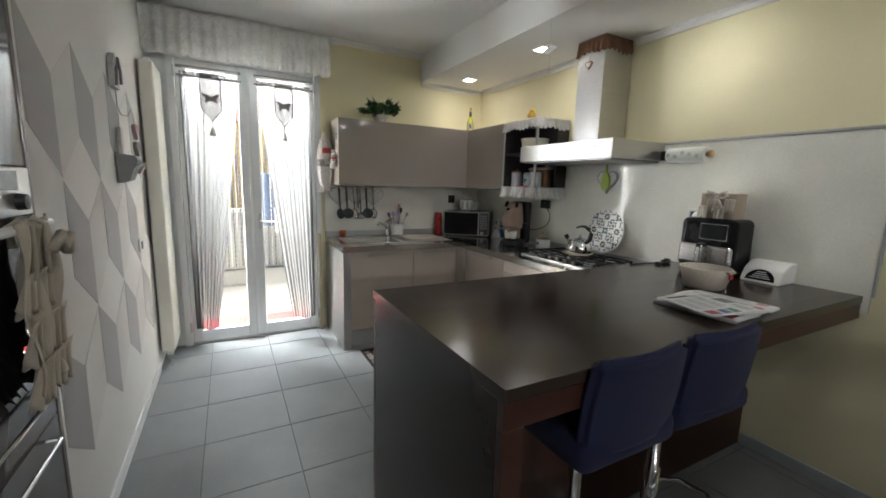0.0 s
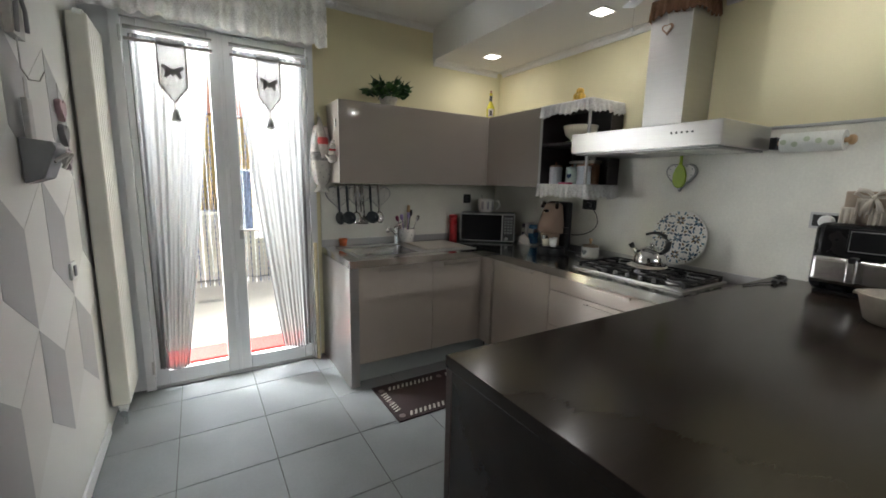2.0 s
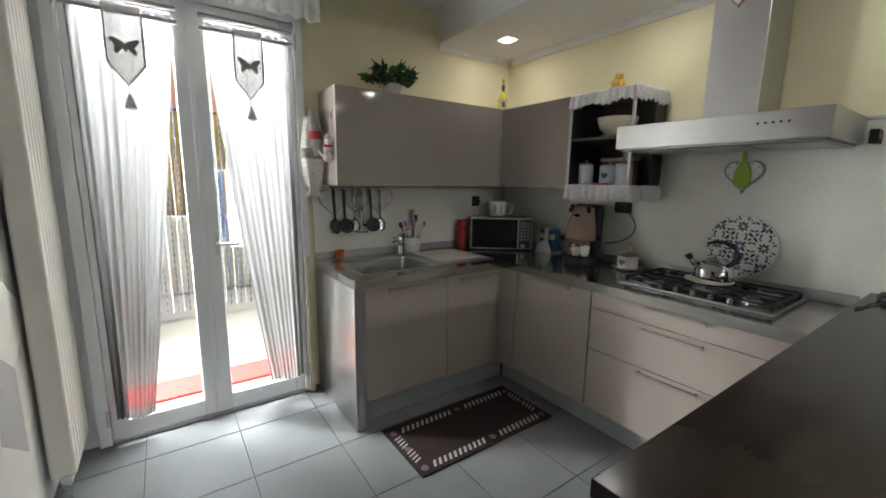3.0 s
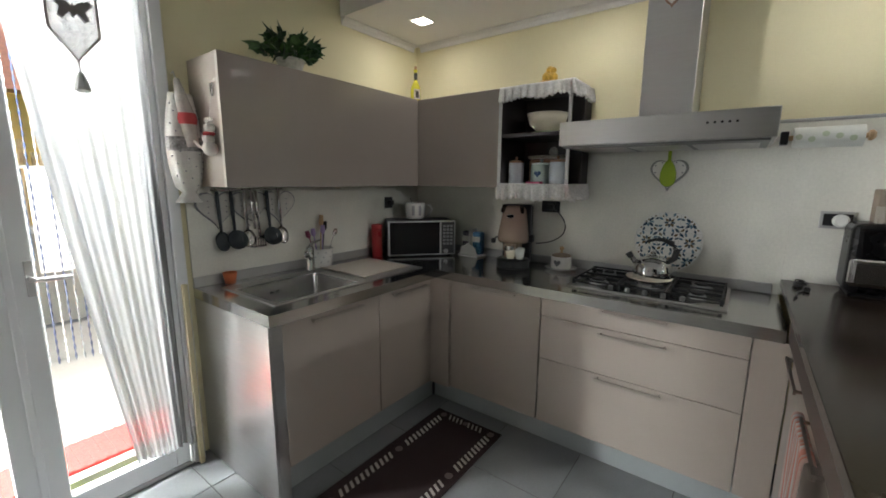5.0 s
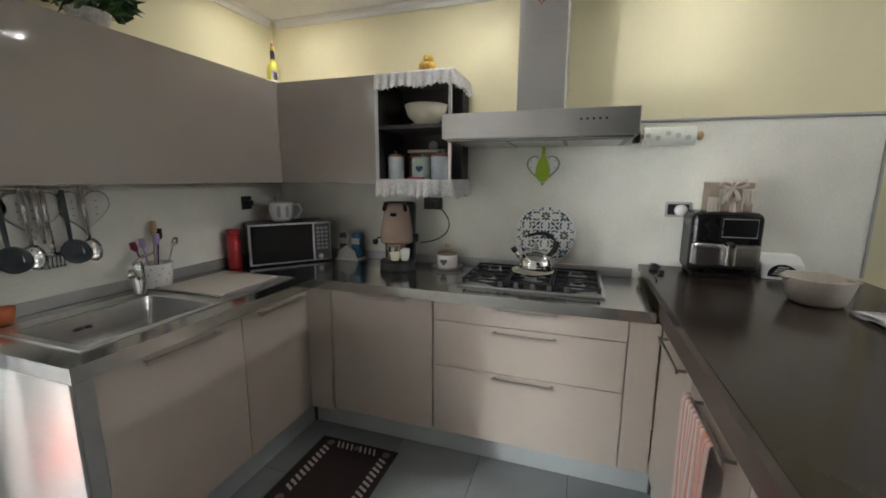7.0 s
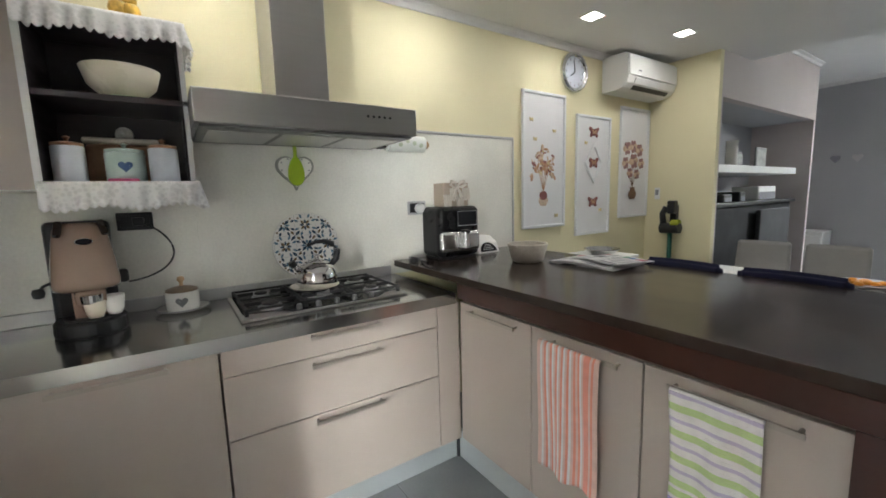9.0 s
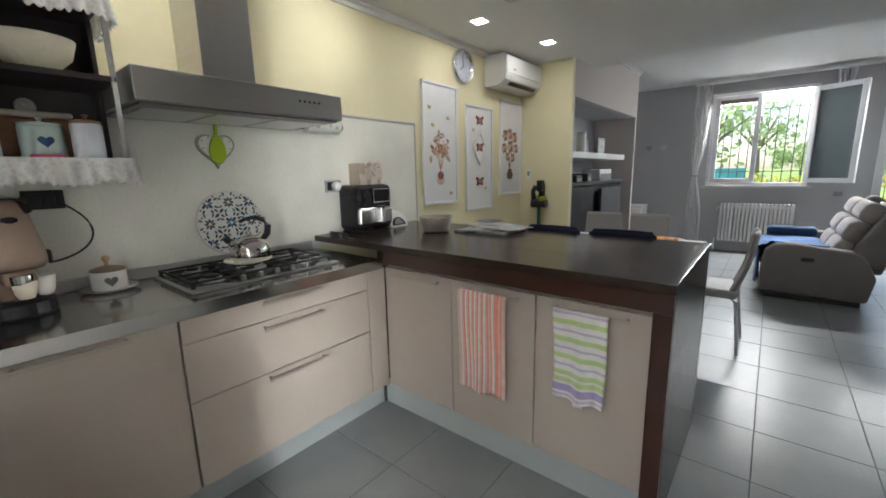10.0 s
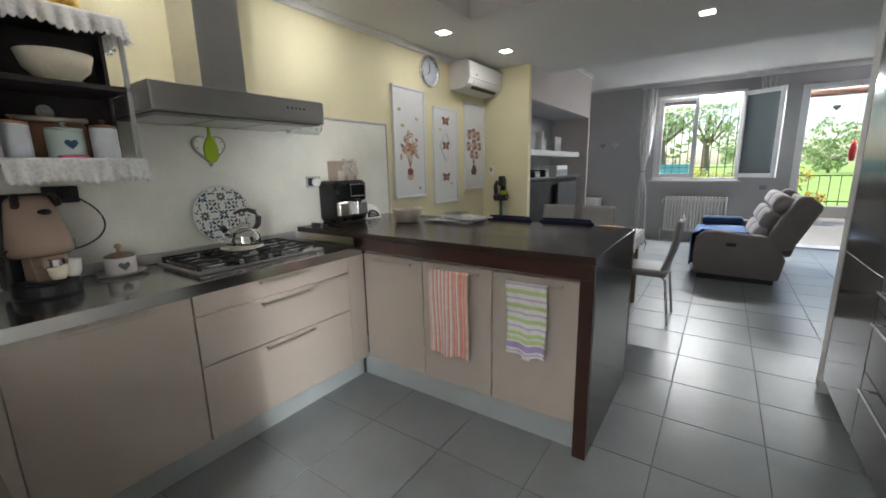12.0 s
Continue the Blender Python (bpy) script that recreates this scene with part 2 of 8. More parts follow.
def cornice(axis, pos, sgn, a0, a1, z):
    """A small cove moulding along the top of a wall."""
    o = [(pos, z), (pos, z - 0.045), (pos + sgn * 0.012, z - 0.045), (pos + sgn * 0.018, z - 0.02), (pos + sgn * 0.04, z - 0.008), (pos + sgn * 0.04, z)]
    solid("cornice", prism(o, "y" if axis == "x" else "x", a0, a1), cornice_mat, "slim white plaster cornice", "cornice", kind="structure")
cornice("x", XW - 0.001, -1, NY1 + 0.005, 2.10, SOFFIT - 0.001)
cornice("x", XW - 0.001, -1, 2.385, YB - 0.05, SOFFIT - 0.001)
cornice("y", YB - 0.001, -1, CX + 0.005, XW - 0.045, SOFFIT - 0.001)
cornice("y", YB - 0.001, -1, XL + 0.05, CX - 0.005, CEIL - 0.001)
cornice("y", YF + 0.001, 1, -2.95, 3.15, CEIL - 0.001)
cornice("x", NX - 0.001, -1, NY0, -1.75, CEIL - 0.001)
solid("baseboard_east", box(XW - 0.012, -1.05, 0, XW - 0.0005, 1.13, 0.07, 0.003), kick_mat, "grey skirting along the yellow wall", "skirting", kind="structure")
solid("baseboard_partition", box(XL - 0.3, 0.312, 0, XL + 0.045, 0.325, 0.08, 0.003), upvc, "white skirting on the partition end", "skirting", kind="structure")

# ---- kitchen: fitted furniture ----
dark_gap = mat("dark gap", (0.02, 0.018, 0.016), 0.8)
white_gloss = mat("white ceramic", (0.75, 0.74, 0.71), 0.22, var=0.03)
white_plastic = mat("white plastic", (0.74, 0.74, 0.72), 0.35, var=0.03)
black_plastic = mat("black plastic", (0.018, 0.018, 0.02), 0.35, var=0.1)
black_gloss = mat("black glass", (0.012, 0.012, 0.014), 0.06, var=0.05, rvar=0.02)
cream = mat("cream ceramic", (0.70, 0.64, 0.52), 0.3, var=0.03)
beige_cloth = mat("beige linen", (0.50, 0.44, 0.36), 0.9, var=0.12, scale=14, bump=0.4, bscale=300, sheen=0.2)
linen = mat("off-white dotted linen", (0.62, 0.60, 0.56), 0.9, var=0.12, scale=20, bump=0.3, bscale=260)
grey_dot = mat("grey print", (0.25, 0.25, 0.27), 0.8)
dark_wood = mat("espresso melamine", (0.035, 0.028, 0.03), 0.45, var=0.2, scale=5, stretch=(1, 1, 8))
pale_wood = mat("pale wood", (0.50, 0.33, 0.18), 0.5, var=0.2, scale=8, stretch=(6, 6, 1))
copper_wood = mat("brown wooden lid", (0.33, 0.17, 0.10), 0.45, var=0.2, scale=10)
red_gloss = mat("red lacquer", (0.42, 0.025, 0.03), 0.3)


def bar_handle(parent, a, c, out, r=0.006):
    """A slim bar handle between two points, held off its front by two posts; out points away from the front."""
    a, c, out = Vector(a), Vector(c), Vector(out)
    d = (c - a).normalized()
    w = d.cross(out).normalized()
    b = bmesh.new()
    for lo, hi in ((0.026, 0.034),):
        ring = []
        for q in (a, c):
            ring.append([b.verts.new(q + out * o + w * s) for o, s in ((lo, -0.007), (hi, -0.007), (hi, 0.007), (lo, 0.007))])
        for i in range(4):
            j = (i + 1) % 4
            b.faces.new((ring[0][i], ring[0][j], ring[1][j], ring[1][i]))
        b.faces.new(ring[0])
        b.faces.new(ring[1])
    for q in (a + d * 0.012, c - d * 0.012):
        tube([q - out * 0.001, q + out * 0.028], 0.0055, 8, bm=b)
    return part("handle", b, mat("satin nickel", (0.43, 0.385, 0.34), 0.38, 0.8, var=0.05), parent, "slim satin nickel bar handle")


# worktop of steel: an L with a bevelled front edge and low upstands
TOP, BAND = 0.919, 0.051
SX, SY = 2.04, 3.388          # front edges of the two runs
worktop = thing("steel_worktop", (1.8, 3.7, TOP - BAND), "L-shaped satin stainless steel worktop with folded edge", "worktop")
b = prism([(SX, 1.693), (XW - 0.002, 1.693), (XW - 0.002, YB - 0.002), (1.60, YB - 0.002), (1.60, SY), (SX, SY)], "z", TOP - BAND, TOP)
part("top", b, steel_top, worktop)
part("top_end", box(0.918, SY, TOP - BAND, 1.02, YB - 0.002, TOP), steel_top, worktop)
part("front_strip", box(1.02, SY, TOP - BAND, 1.60, 3.50, TOP), steel_top, worktop)
part("rear_strip", box(1.02, 3.99, TOP - BAND, 1.60, YB - 0.002, TOP), steel_top, worktop)
part("upstand", box(0.918, YB - 0.016, TOP + 0.001, XW - 0.014, YB - 0.003, TOP + 0.055, 0.002, 1), alu, worktop, "low grey aluminium upstand")
part("upstand", box(XW - 0.028, 1.72, TOP + 0.001, XW - 0.014, YB - 0.018, TOP + 0.055, 0.002, 1), alu, worktop, "low grey aluminium upstand")
part("end_panel", box(0.918, 3.402, 0, 0.93, YB - 0.004, TOP - BAND - 0.001, 0.002, 1), steel, worktop, "polished steel side panel")
part("end_leg", box(0.931, 3.405, 0, 0.985, 3.424, TOP - BAND - 0.001, 0.002, 1), steel, worktop, "steel edge post")

# sink basin with drainer
sink = thing("kitchen_sink", (1.5, 3.74, TOP), "inset stainless steel sink with drainer", "sink")
b = bmesh.new()
X0, X1, Y0, Y1 = 1.03, 1.52, 3.515, 3.90
for (a0, a1, b0, b1) in ((1.005, X0, 3.49, 3.985), (X1, 1.60, 3.49, 3.985), (X0, X1, 3.49, Y0), (X0, X1, Y1, 3.985)):
    box(a0, b0, TOP + 0.0005, a1, b1, TOP + 0.005, bm=b)
part("rim", b, steel, sink)
b = sheet(lambda u, v: (X0 - 0.004 + (X1 - X0 + 0.008) * u, Y0 - 0.004 + (Y1 - Y0 + 0.008) * v, TOP + 0.002 - 0.165 * min(1, 14 * min(u, 1 - u, v, 1 - v)) ** 0.8), 30, 30)
part("basin", b, mat("pressed steel", (0.50, 0.49, 0.48), 0.26, 1.0, var=0.04, scale=6, rvar=0.0), sink, "deep pressed steel basin", True)
part("drain", lathe([(0, 0.002), (0.03, 0.003), (0.045, 0.004), (0.046, 0.0)], 20, ((X0 + X1) / 2, (Y0 + Y1) / 2, TOP - 0.163)), chrome, sink)
part("drainer", box(1.601, 3.49, TOP + 0.0005, 2.03, 3.985, TOP + 0.005, 0.002, 1), steel, sink, "flat steel drainer")
for k in range(6):
    part("drainer_rib", box(1.62, 3.55 + 0.072 * k, TOP + 0.0052, 1.99, 3.558 + 0.072 * k, TOP + 0.008), steel, sink)
for k in range(2):
    part("overflow_slot", box(1.21 + 0.035 * k, Y1 - 0.012, TOP - 0.06, 1.232 + 0.035 * k, Y1 - 0.008, TOP - 0.05), dark_gap, sink)
board = thing("drainer_tray", (1.8, 3.72, TOP + 0.008), "pale beige plastic tray on the sink drainer", "tray")
part("tray", box(1.60, 3.56, TOP + 0.0085, 1.98, 3.95, TOP + 0.014, 0.003), mat("beige plastic", (0.50, 0.45, 0.39), 0.5), board)
part("tray_edge", box(1.59, 3.545, TOP + 0.0085, 1.598, 3.96, TOP + 0.018, 0.003), mat("beige plastic", (0.50, 0.45, 0.39), 0.5), board)

faucet = thing("mixer_tap", (1.51, 3.94, TOP + 0.005), "chrome single-lever kitchen mixer tap", "tap")
part("body", lathe([(0, 0), (0.027, 0), (0.027, 0.012), (0.025, 0.02), (0.025, 0.135), (0.020, 0.155), (0, 0.16)], 20, (1.51, 3.94, TOP + 0.005)), chrome, faucet, smooth=True)
part("spout", tube([(1.51, 3.94, TOP + 0.08), (1.47, 3.88, TOP + 0.115), (1.40, 3.80, TOP + 0.15), (1.35, 3.74, TOP + 0.165), (1.335, 3.72, TOP + 0.15)], [0.013, 0.013, 0.012, 0.012, 0.013], 12), chrome, faucet, smooth=True)
part("lever", tube([(1.51, 3.94, TOP + 0.155), (1.535, 3.95, TOP + 0.175), (1.56, 3.90, TOP + 0.20)], [0.014, 0.009, 0.006], 10), chrome, faucet, smooth=True)

# base cabinets
KICK = 0.152


def base_cabinet(label, x0, y0, x1, y1, top=TOP - BAND - 0.002):
    c = thing("base_cabinet", ((x0 + x1) / 2, (y0 + y1) / 2, KICK), label, "cabinet", "fitted base cabinets")
    part("body", box(x0, y0, KICK, x1, y1, top), taupe, c)
    return c


D = 0.019                    # thickness of the fronts
FX, FY, PY = 2.06, 3.43, 1.66
c = base_cabinet("taupe sink cabinet with one bar-handled door", 0.987, FY + D + 0.002, 1.58, YB - 0.02, TOP - 0.23)
d = part("door", box(0.988, FY, KICK + 0.003, 1.58, FY + D, 0.864, 0.0015, 1), taupe, c, "matt taupe lacquered door")
bar_handle(d, (1.138, FY, 0.832), (1.449, FY, 0.832), (0, -1, 0))
c = base_cabinet("taupe base cabinet with one bar-handled door", 1.583, FY + D + 0.002, 2.04, YB - 0.02)
d = part("door", box(1.584, FY, KICK + 0.003, 2.035, FY + D, 0.864, 0.0015, 1), taupe, c, "matt taupe lacquered door")
bar_handle(d, (1.673, FY, 0.832), (1.985, FY, 0.832), (0, -1, 0))
c = base_cabinet("taupe corner filler between the two runs", 2.042, 3.29, XW - 0.02, YB - 0.02)
part("filler_strip", box(2.038, FY, KICK + 0.003, 2.079, FY + D, 0.862), taupe, c)
part("filler_strip", box(FX, 3.289, KICK + 0.003, FX + D, FY - 0.001, 0.862), taupe, c)
c = base_cabinet("taupe base cabinet with one bar-handled door", FX + D + 0.002, 2.694, XW - 0.02, 3.286)
d = part("door", box(FX, 2.695, KICK + 0.003, FX + D, 3.285, 0.866, 0.0015, 1), taupe, c, "matt taupe lacquered door")
bar_handle(d, (FX, 2.835, 0.846), (FX, 3.13, 0.846), (-1, 0, 0))
c = base_cabinet("taupe drawer cabinet with three bar-handled drawers", FX + D + 0.002, 1.792, XW - 0.02, 2.688)
for z0, z1, hz in ((0.767, 0.867, 0.851), (0.526, 0.763, 0.737), (KICK + 0.003, 0.522, 0.503)):
    d = part("drawer", box(FX, 1.792, z0, FX + D, 2.688, z1, 0.0015, 1), taupe, c, "matt taupe lacquered drawer front")
    bar_handle(d, (FX, 2.085, hz), (FX, 2.385, hz), (-1, 0, 0))
c = base_cabinet("taupe narrow filler beside the drawers", FX + D + 0.002, 1.683, XW - 0.02, 1.788)
part("filler_strip", box(FX, 1.664, KICK + 0.003, FX + D, 1.788, 0.866, 0.0015, 1), taupe, c)
for x0, x1, h0, h1 in ((1.587, 2.056, 1.655, 1.965), (1.135, 1.583, 1.20, 1.48), (0.684, 1.131, 0.755, 1.05)):
    c = base_cabinet("taupe peninsula cabinet with one bar-handled door", x0, 1.17, x1, PY - D - 0.002, 0.888)
    d = part("door", box(x0 + 0.001, PY - D, KICK + 0.003, x1 - 0.001, PY, 0.868, 0.0015, 1), taupe, c, "matt taupe lacquered door")
    bar_handle(d, (h0, PY, 0.839), (h1, PY, 0.839), (0, 1, 0))
plinth = thing("plinth", (2.1, 3.4, 0), "pale aluminium plinth under the base cabinets", "plinth")
part("plinth_strip", box(0.99, 3.485, 0, 2.155, 3.50, KICK - 0.002), kick_mat, plinth)
part("plinth_strip", box(2.14, 1.64, 0, 2.155, 3.484, KICK - 0.002), kick_mat, plinth)
part("plinth_strip", box(0.684, 1.61, 0, 2.139, 1.625, KICK - 0.002), kick_mat, plinth)
part("corner_seal", box(2.128, 3.47, 0, 2.139, 3.484, KICK), mat("dark seal", (0.05, 0.055, 0.06), 0.6), plinth)
part("corner_seal", box(2.128, 1.626, 0, 2.139, 1.637, KICK), mat("dark seal", (0.05, 0.055, 0.06), 0.6), plinth)

# peninsula
pen = thing("peninsula_counter", (1.65, 1.2, 0), "dark wenge peninsula counter with panel end", "counter")
part("counter_top", box(0.617, 0.737, 0.965, XW - 0.002, 1.69, 1.0, 0.002), wenge_top, pen, "dark satin wenge top")
part("apron", box(0.62, 1.66, 0.892, SX - 0.002, 1.688, 0.9645, 0.001, 1), wenge, pen, "reddish wenge edge board")
part("apron", box(0.62, 0.74, 0.892, XW - 0.003, 0.768, 0.9645, 0.001, 1), wenge, pen, "reddish wenge edge board")
part("end_panel", box(0.62, 0.769, 0, 0.682, 1.659, 0.9645, 0.0015, 1), wenge_top, pen, "dark wenge end panel")
part("end_edge", box(0.62, 1.661, 0, 0.682, 1.687, 0.891, 0.001, 1), wenge, pen, "reddish wenge panel edge")
part("end_edge", box(0.62, 0.741, 0, 0.682, 0.767, 0.891, 0.001, 1), wenge, pen, "reddish wenge panel edge")
part("back_panel", box(0.684, 1.14, 0.0, XW - 0.01, 1.165, 0.9645), wenge, pen, "dark wenge back panel")

# wall units
UB, UT = 1.435, 2.03
UY, UX = 3.79, 2.335


def wall_cabinet(label, x0, y0, x1, y1, z0=UB, z1=UT):
    c = thing("wall_cabinet", ((x0 + x1) / 2, (y0 + y1) / 2, z0), label, "cabinet", "fitted wall cabinets")
    part("body", box(x0, y0, z0, x1, y1, z1, 0.001, 1), taupe, c)
    return c


c = wall_cabinet("long glossy taupe wall cabinet with lift-up door", 0.985, UY + 0.022, XW - 0.002, YB - 0.002)
part("door", box(0.985, UY, UB, UX - 0.002, UY + 0.02, UT, 0.0015, 1), taupe_gloss, c, "glossy taupe door")
part("edge_band", box(0.9835, UY - 0.0005, UB, 0.9848, UY + 0.0205, UT), mat("pale edge band", (0.62, 0.58, 0.53), 0.35), c, "pale edge band of the door")
c = wall_cabinet("glossy taupe wall cabinet beside the open shelf", UX + 0.022, 3.135, XW - 0.002, UY + 0.02)
part("door", box(UX, 3.135, UB, UX + 0.02, UY - 0.002, UT - 0.004, 0.0015, 1), taupe_gloss, c, "glossy taupe door")

# open shelf unit
shelf = thing("open_wall_shelf", (2.5, 2.91, UB), "open wall shelf with dark inside and lace edging", "shelf")
part("side", box(UX, 3.115, UB, XW - 0.003, 3.132, UT - 0.01), dark_wood, shelf)
part("back", box(XW - 0.022, 2.69, UB, XW - 0.003, 3.114, UT - 0.01), dark_wood, shelf)
part("side", box(2.56, 2.69, UB + 0.021, XW - 0.023, 2.705, UT - 0.031), dark_wood, shelf)
for z in (UB, 1.735, UT - 0.03):
    part("board", box(UX, 2.69, z, XW - 0.023, 3.114, z + 0.02, 0.001, 1), dark_wood, shelf)
part("front_edge", box(UX - 0.006, 3.115, UB, UX - 0.001, 3.135, UT - 0.012), alu, shelf)
part("front_post", box(UX, 2.69, UB + 0.021, UX + 0.016, 2.706, UT - 0.031), alu, shelf, "slim aluminium corner post")


def lace_material(name, col, density, alpha_lo, alpha_hi=1.0):
    m = bpy.data.materials.new(name)
    m.use_nodes = True
    nt = m.node_tree
    n, link = nt.nodes, nt.links.new
    b = n["Principled BSDF"]
    b.inputs["Base Color"].default_value = (*col, 1)
    b.inputs["Roughness"].default_value = 0.9
    tc, vo = n.new("ShaderNodeTexCoord"), n.new("ShaderNodeTexVoronoi")
    vo.inputs["Scale"].default_value = density
    link(tc.outputs["Object"], vo.inputs["Vector"])
    big = n.new("ShaderNodeTexNoise")
    big.inputs["Scale"].default_value = density * 0.12
    link(tc.outputs["Object"], big.inputs["Vector"])
    add = n.new("ShaderNodeMath")
    add.operation = "ADD"
    link(vo.outputs["Distance"], add.inputs[0])
    link(big.outputs["Fac"], add.inputs[1])
    mr = n.new("ShaderNodeMapRange")
    mr.inputs["From Min"].default_value, mr.inputs["From Max"].default_value = 0.75, 1.05
    mr.inputs["To Min"].default_value, mr.inputs["To Max"].default_value = alpha_lo, alpha_hi
    link(add.outputs[0], mr.inputs["Value"])
    dif, trn, tra, mx, mx2 = n.new("ShaderNodeBsdfDiffuse"), n.new("ShaderNodeBsdfTranslucent"), n.new("ShaderNodeBsdfTransparent"), n.new("ShaderNodeMixShader"), n.new("ShaderNodeMixShader")
    dif.inputs[0].default_value = trn.inputs[0].default_value = (*col, 1)
    mx.inputs[0].default_value = 0.45
    link(dif.outputs[0], mx.inputs[1])
    link(trn.outputs[0], mx.inputs[2])
    link(mr.outputs[0], mx2.inputs[0])
    link(tra.outputs[0], mx2.inputs[1])
    link(mx.outputs[0], mx2.inputs[2])
    link(mx2.outputs[0], n["Material Output"].inputs["Surface"])
    n.remove(b)
    return m


lace = lace_material("white lace", (0.84, 0.83, 0.82), 70.0, 0.86)
lace_fine = lace_material("white valance lace", (0.86, 0.855, 0.84), 130.0, 0.8)
# white voile, its colour darkened so that the backlight doesn't burn it out
sheer = lace_material("sheer voile darkened for backlight", (0.165, 0.167, 0.166), 900.0, 0.86, 0.96)
voile_white = lace_material("white voile", (0.78, 0.78, 0.77), 900.0, 0.62, 0.85)
pennant_m = lace_material("pennant gauze", (0.24, 0.225, 0.22), 900.0, 0.40, 0.60)
lace_brown = lace_material("brown crochet", (0.26, 0.15, 0.10), 200.0, 0.7)


def frill(path, drop, gathers, depth, scallop=0.012, lean=0.0):
    """A gathered frill that hangs from a line of points; depth is how far its folds stand out."""
    pts = [Vector(p) for p in path]
    lens = [0]
    for a, c in zip(pts, pts[1:]):
        lens.append(lens[-1] + (c - a).length)

    def fn(u, v):
        s = u * lens[-1]
        k = max(i for i in range(len(pts) - 1) if lens[i] <= s + 1e-9)
        f = (s - lens[k]) / max(1e-6, lens[k + 1] - lens[k])
        p = pts[k].lerp(pts[k + 1], min(1, f))
        d = (pts[k + 1] - pts[k]).normalized()
        out = Vector((d.y, -d.x, 0))
        wave = math.sin(2 * math.pi * gathers * u + 0.6 * math.sin(9 * u))
        low = drop + scallop * abs(math.sin(math.pi * gathers * 2 * u)) + 0.008 * math.sin(23 * u)
        return p + out * (0.004 + depth * v * (0.6 + 0.5 * wave) + lean * v) + Vector((0, 0, -low * v))

    return sheet(fn, int(gathers * 10), 8, 0.0012)


doily = thing("lace_shelf_edging", (2.33, 2.9, UT), "gathered white lace edging along the shelf top", "lace", "lace edgings")
part("cloth", box(UX + 0.002, 2.685, UT - 0.0095, XW - 0.01, 3.125, UT - 0.006), lace, doily)
part("frill", frill([(UX - 0.008, 3.13, UT - 0.004), (UX - 0.008, 2.682, UT - 0.004), (XW - 0.02, 2.682, UT - 0.004)], 0.075, 16, 0.022), lace, doily, smooth=True)
doily = thing("lace_shelf_edging", (2.33, 2.9, UB), "gathered white lace edging along the bottom shelf", "lace", "lace edgings")
part("cloth", box(UX - 0.002, 2.712, UB + 0.0205, XW - 0.026, 3.11, UB + 0.024), lace, doily)
part("frill", frill([(UX - 0.008, 3.13, UB + 0.026), (UX - 0.008, 2.682, UB + 0.026), (XW - 0.02, 2.682, UB + 0.026)], 0.085, 16, 0.022), lace, doily, smooth=True)

# splash-back
sp = thing("splashback", (XW, 2.4, 0.93), "grey stone-effect splashback panel with metal trim", "panel", kind="structure")
part("panel", box(XW - 0.012, 0.712, TOP + 0.0005, XW - 0.0005, 1.69, 1.762), splash_mat, sp)
part("panel", box(XW - 0.012, 1.6902, TOP + 0.0005, XW - 0.0005, 2.6868, 1.762), splash_mat, sp)
part("panel", box(XW - 0.012, 2.687, TOP + 0.0005, XW - 0.0005, YB - 0.013, UB - 0.001), splash_mat, sp)
part("panel", box(0.918, YB - 0.012, TOP + 0.0005, XW - 0.013, YB - 0.0005, UB - 0.001), splash_mat, sp)
part("trim", box(XW - 0.018, 0.702, 1.763, XW - 0.0005, 2.68, 1.778, 0.002), alu, sp, "brushed metal top trim")
part("trim", box(XW - 0.018, 0.70, 1.002, XW - 0.0005, 0.7115, 1.762, 0.002), alu, sp, "brushed metal end trim")

# hood
hood = thing("cooker_hood", (2.4, 2.245, 1.66), "stainless steel chimney cooker hood", "cooker hood")
HX0, HY0, HY1, HZ0, HZ1 = 2.17, 1.80, 2.69, 1.645, 1.775
b = box(HX0, HY0, HZ0 + 0.012, XW - 0.013, HY1 - 0.003, HZ1, 0.004, 2)
part("canopy", b, steel, hood, "brushed steel canopy box")
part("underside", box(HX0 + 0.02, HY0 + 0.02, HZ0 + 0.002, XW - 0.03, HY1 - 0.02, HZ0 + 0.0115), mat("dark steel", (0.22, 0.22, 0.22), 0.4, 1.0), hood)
for k in range(3):
    y0 = HY0 + 0.05 + k * 0.27
    part("grease_filter", box(HX0 + 0.10, y0, HZ0 - 0.001, XW - 0.08, y0 + 0.25, HZ0 + 0.0015, 0.0008, 1), steel, hood, "steel mesh grease filter")
for k in range(5):
    bm_ = lathe([(0, 0.003), (0.005, 0.003), (0.0055, 0)], 10)
    bmesh.ops.transform(bm_, matrix=pose(HX0, 2.04 - 0.026 * k, 1.727, 0, -90, 0), verts=bm_.verts[:])
    part("button", bm_, black_plastic, hood)
FB0, FB1, FF = 2.125, 2.36, 2.40
part("chimney", box(FF, FB0, HZ1 + 0.001, XW - 0.013, FB1, SOFFIT - 0.002, 0.002, 1), steel, hood, "tall brushed steel chimney")
crochet = thing("crochet_chimney_band", (2.5, 2.25, 2.39), "brown crochet frill round the chimney top", "crochet")
part("band", frill([(XW - 0.03, FB1 + 0.004, SOFFIT - 0.01), (FF - 0.004, FB1 + 0.004, SOFFIT - 0.01), (FF - 0.004, FB0 - 0.004, SOFFIT - 0.01), (XW - 0.03, FB0 - 0.004, SOFFIT - 0.01)], 0.09, 18, 0.016), lace_brown, crochet, smooth=True)


def heart_outline(w, n=40):
    pts = []
    for i in range(n):
        a = 2 * math.pi * i / n
        pts.append((16 * math.sin(a) ** 3 / 32 * w, (13 * math.cos(a) - 5 * math.cos(2 * a) - 2 * math.cos(3 * a) - math.cos(4 * a)) / 32 * w))
    return pts


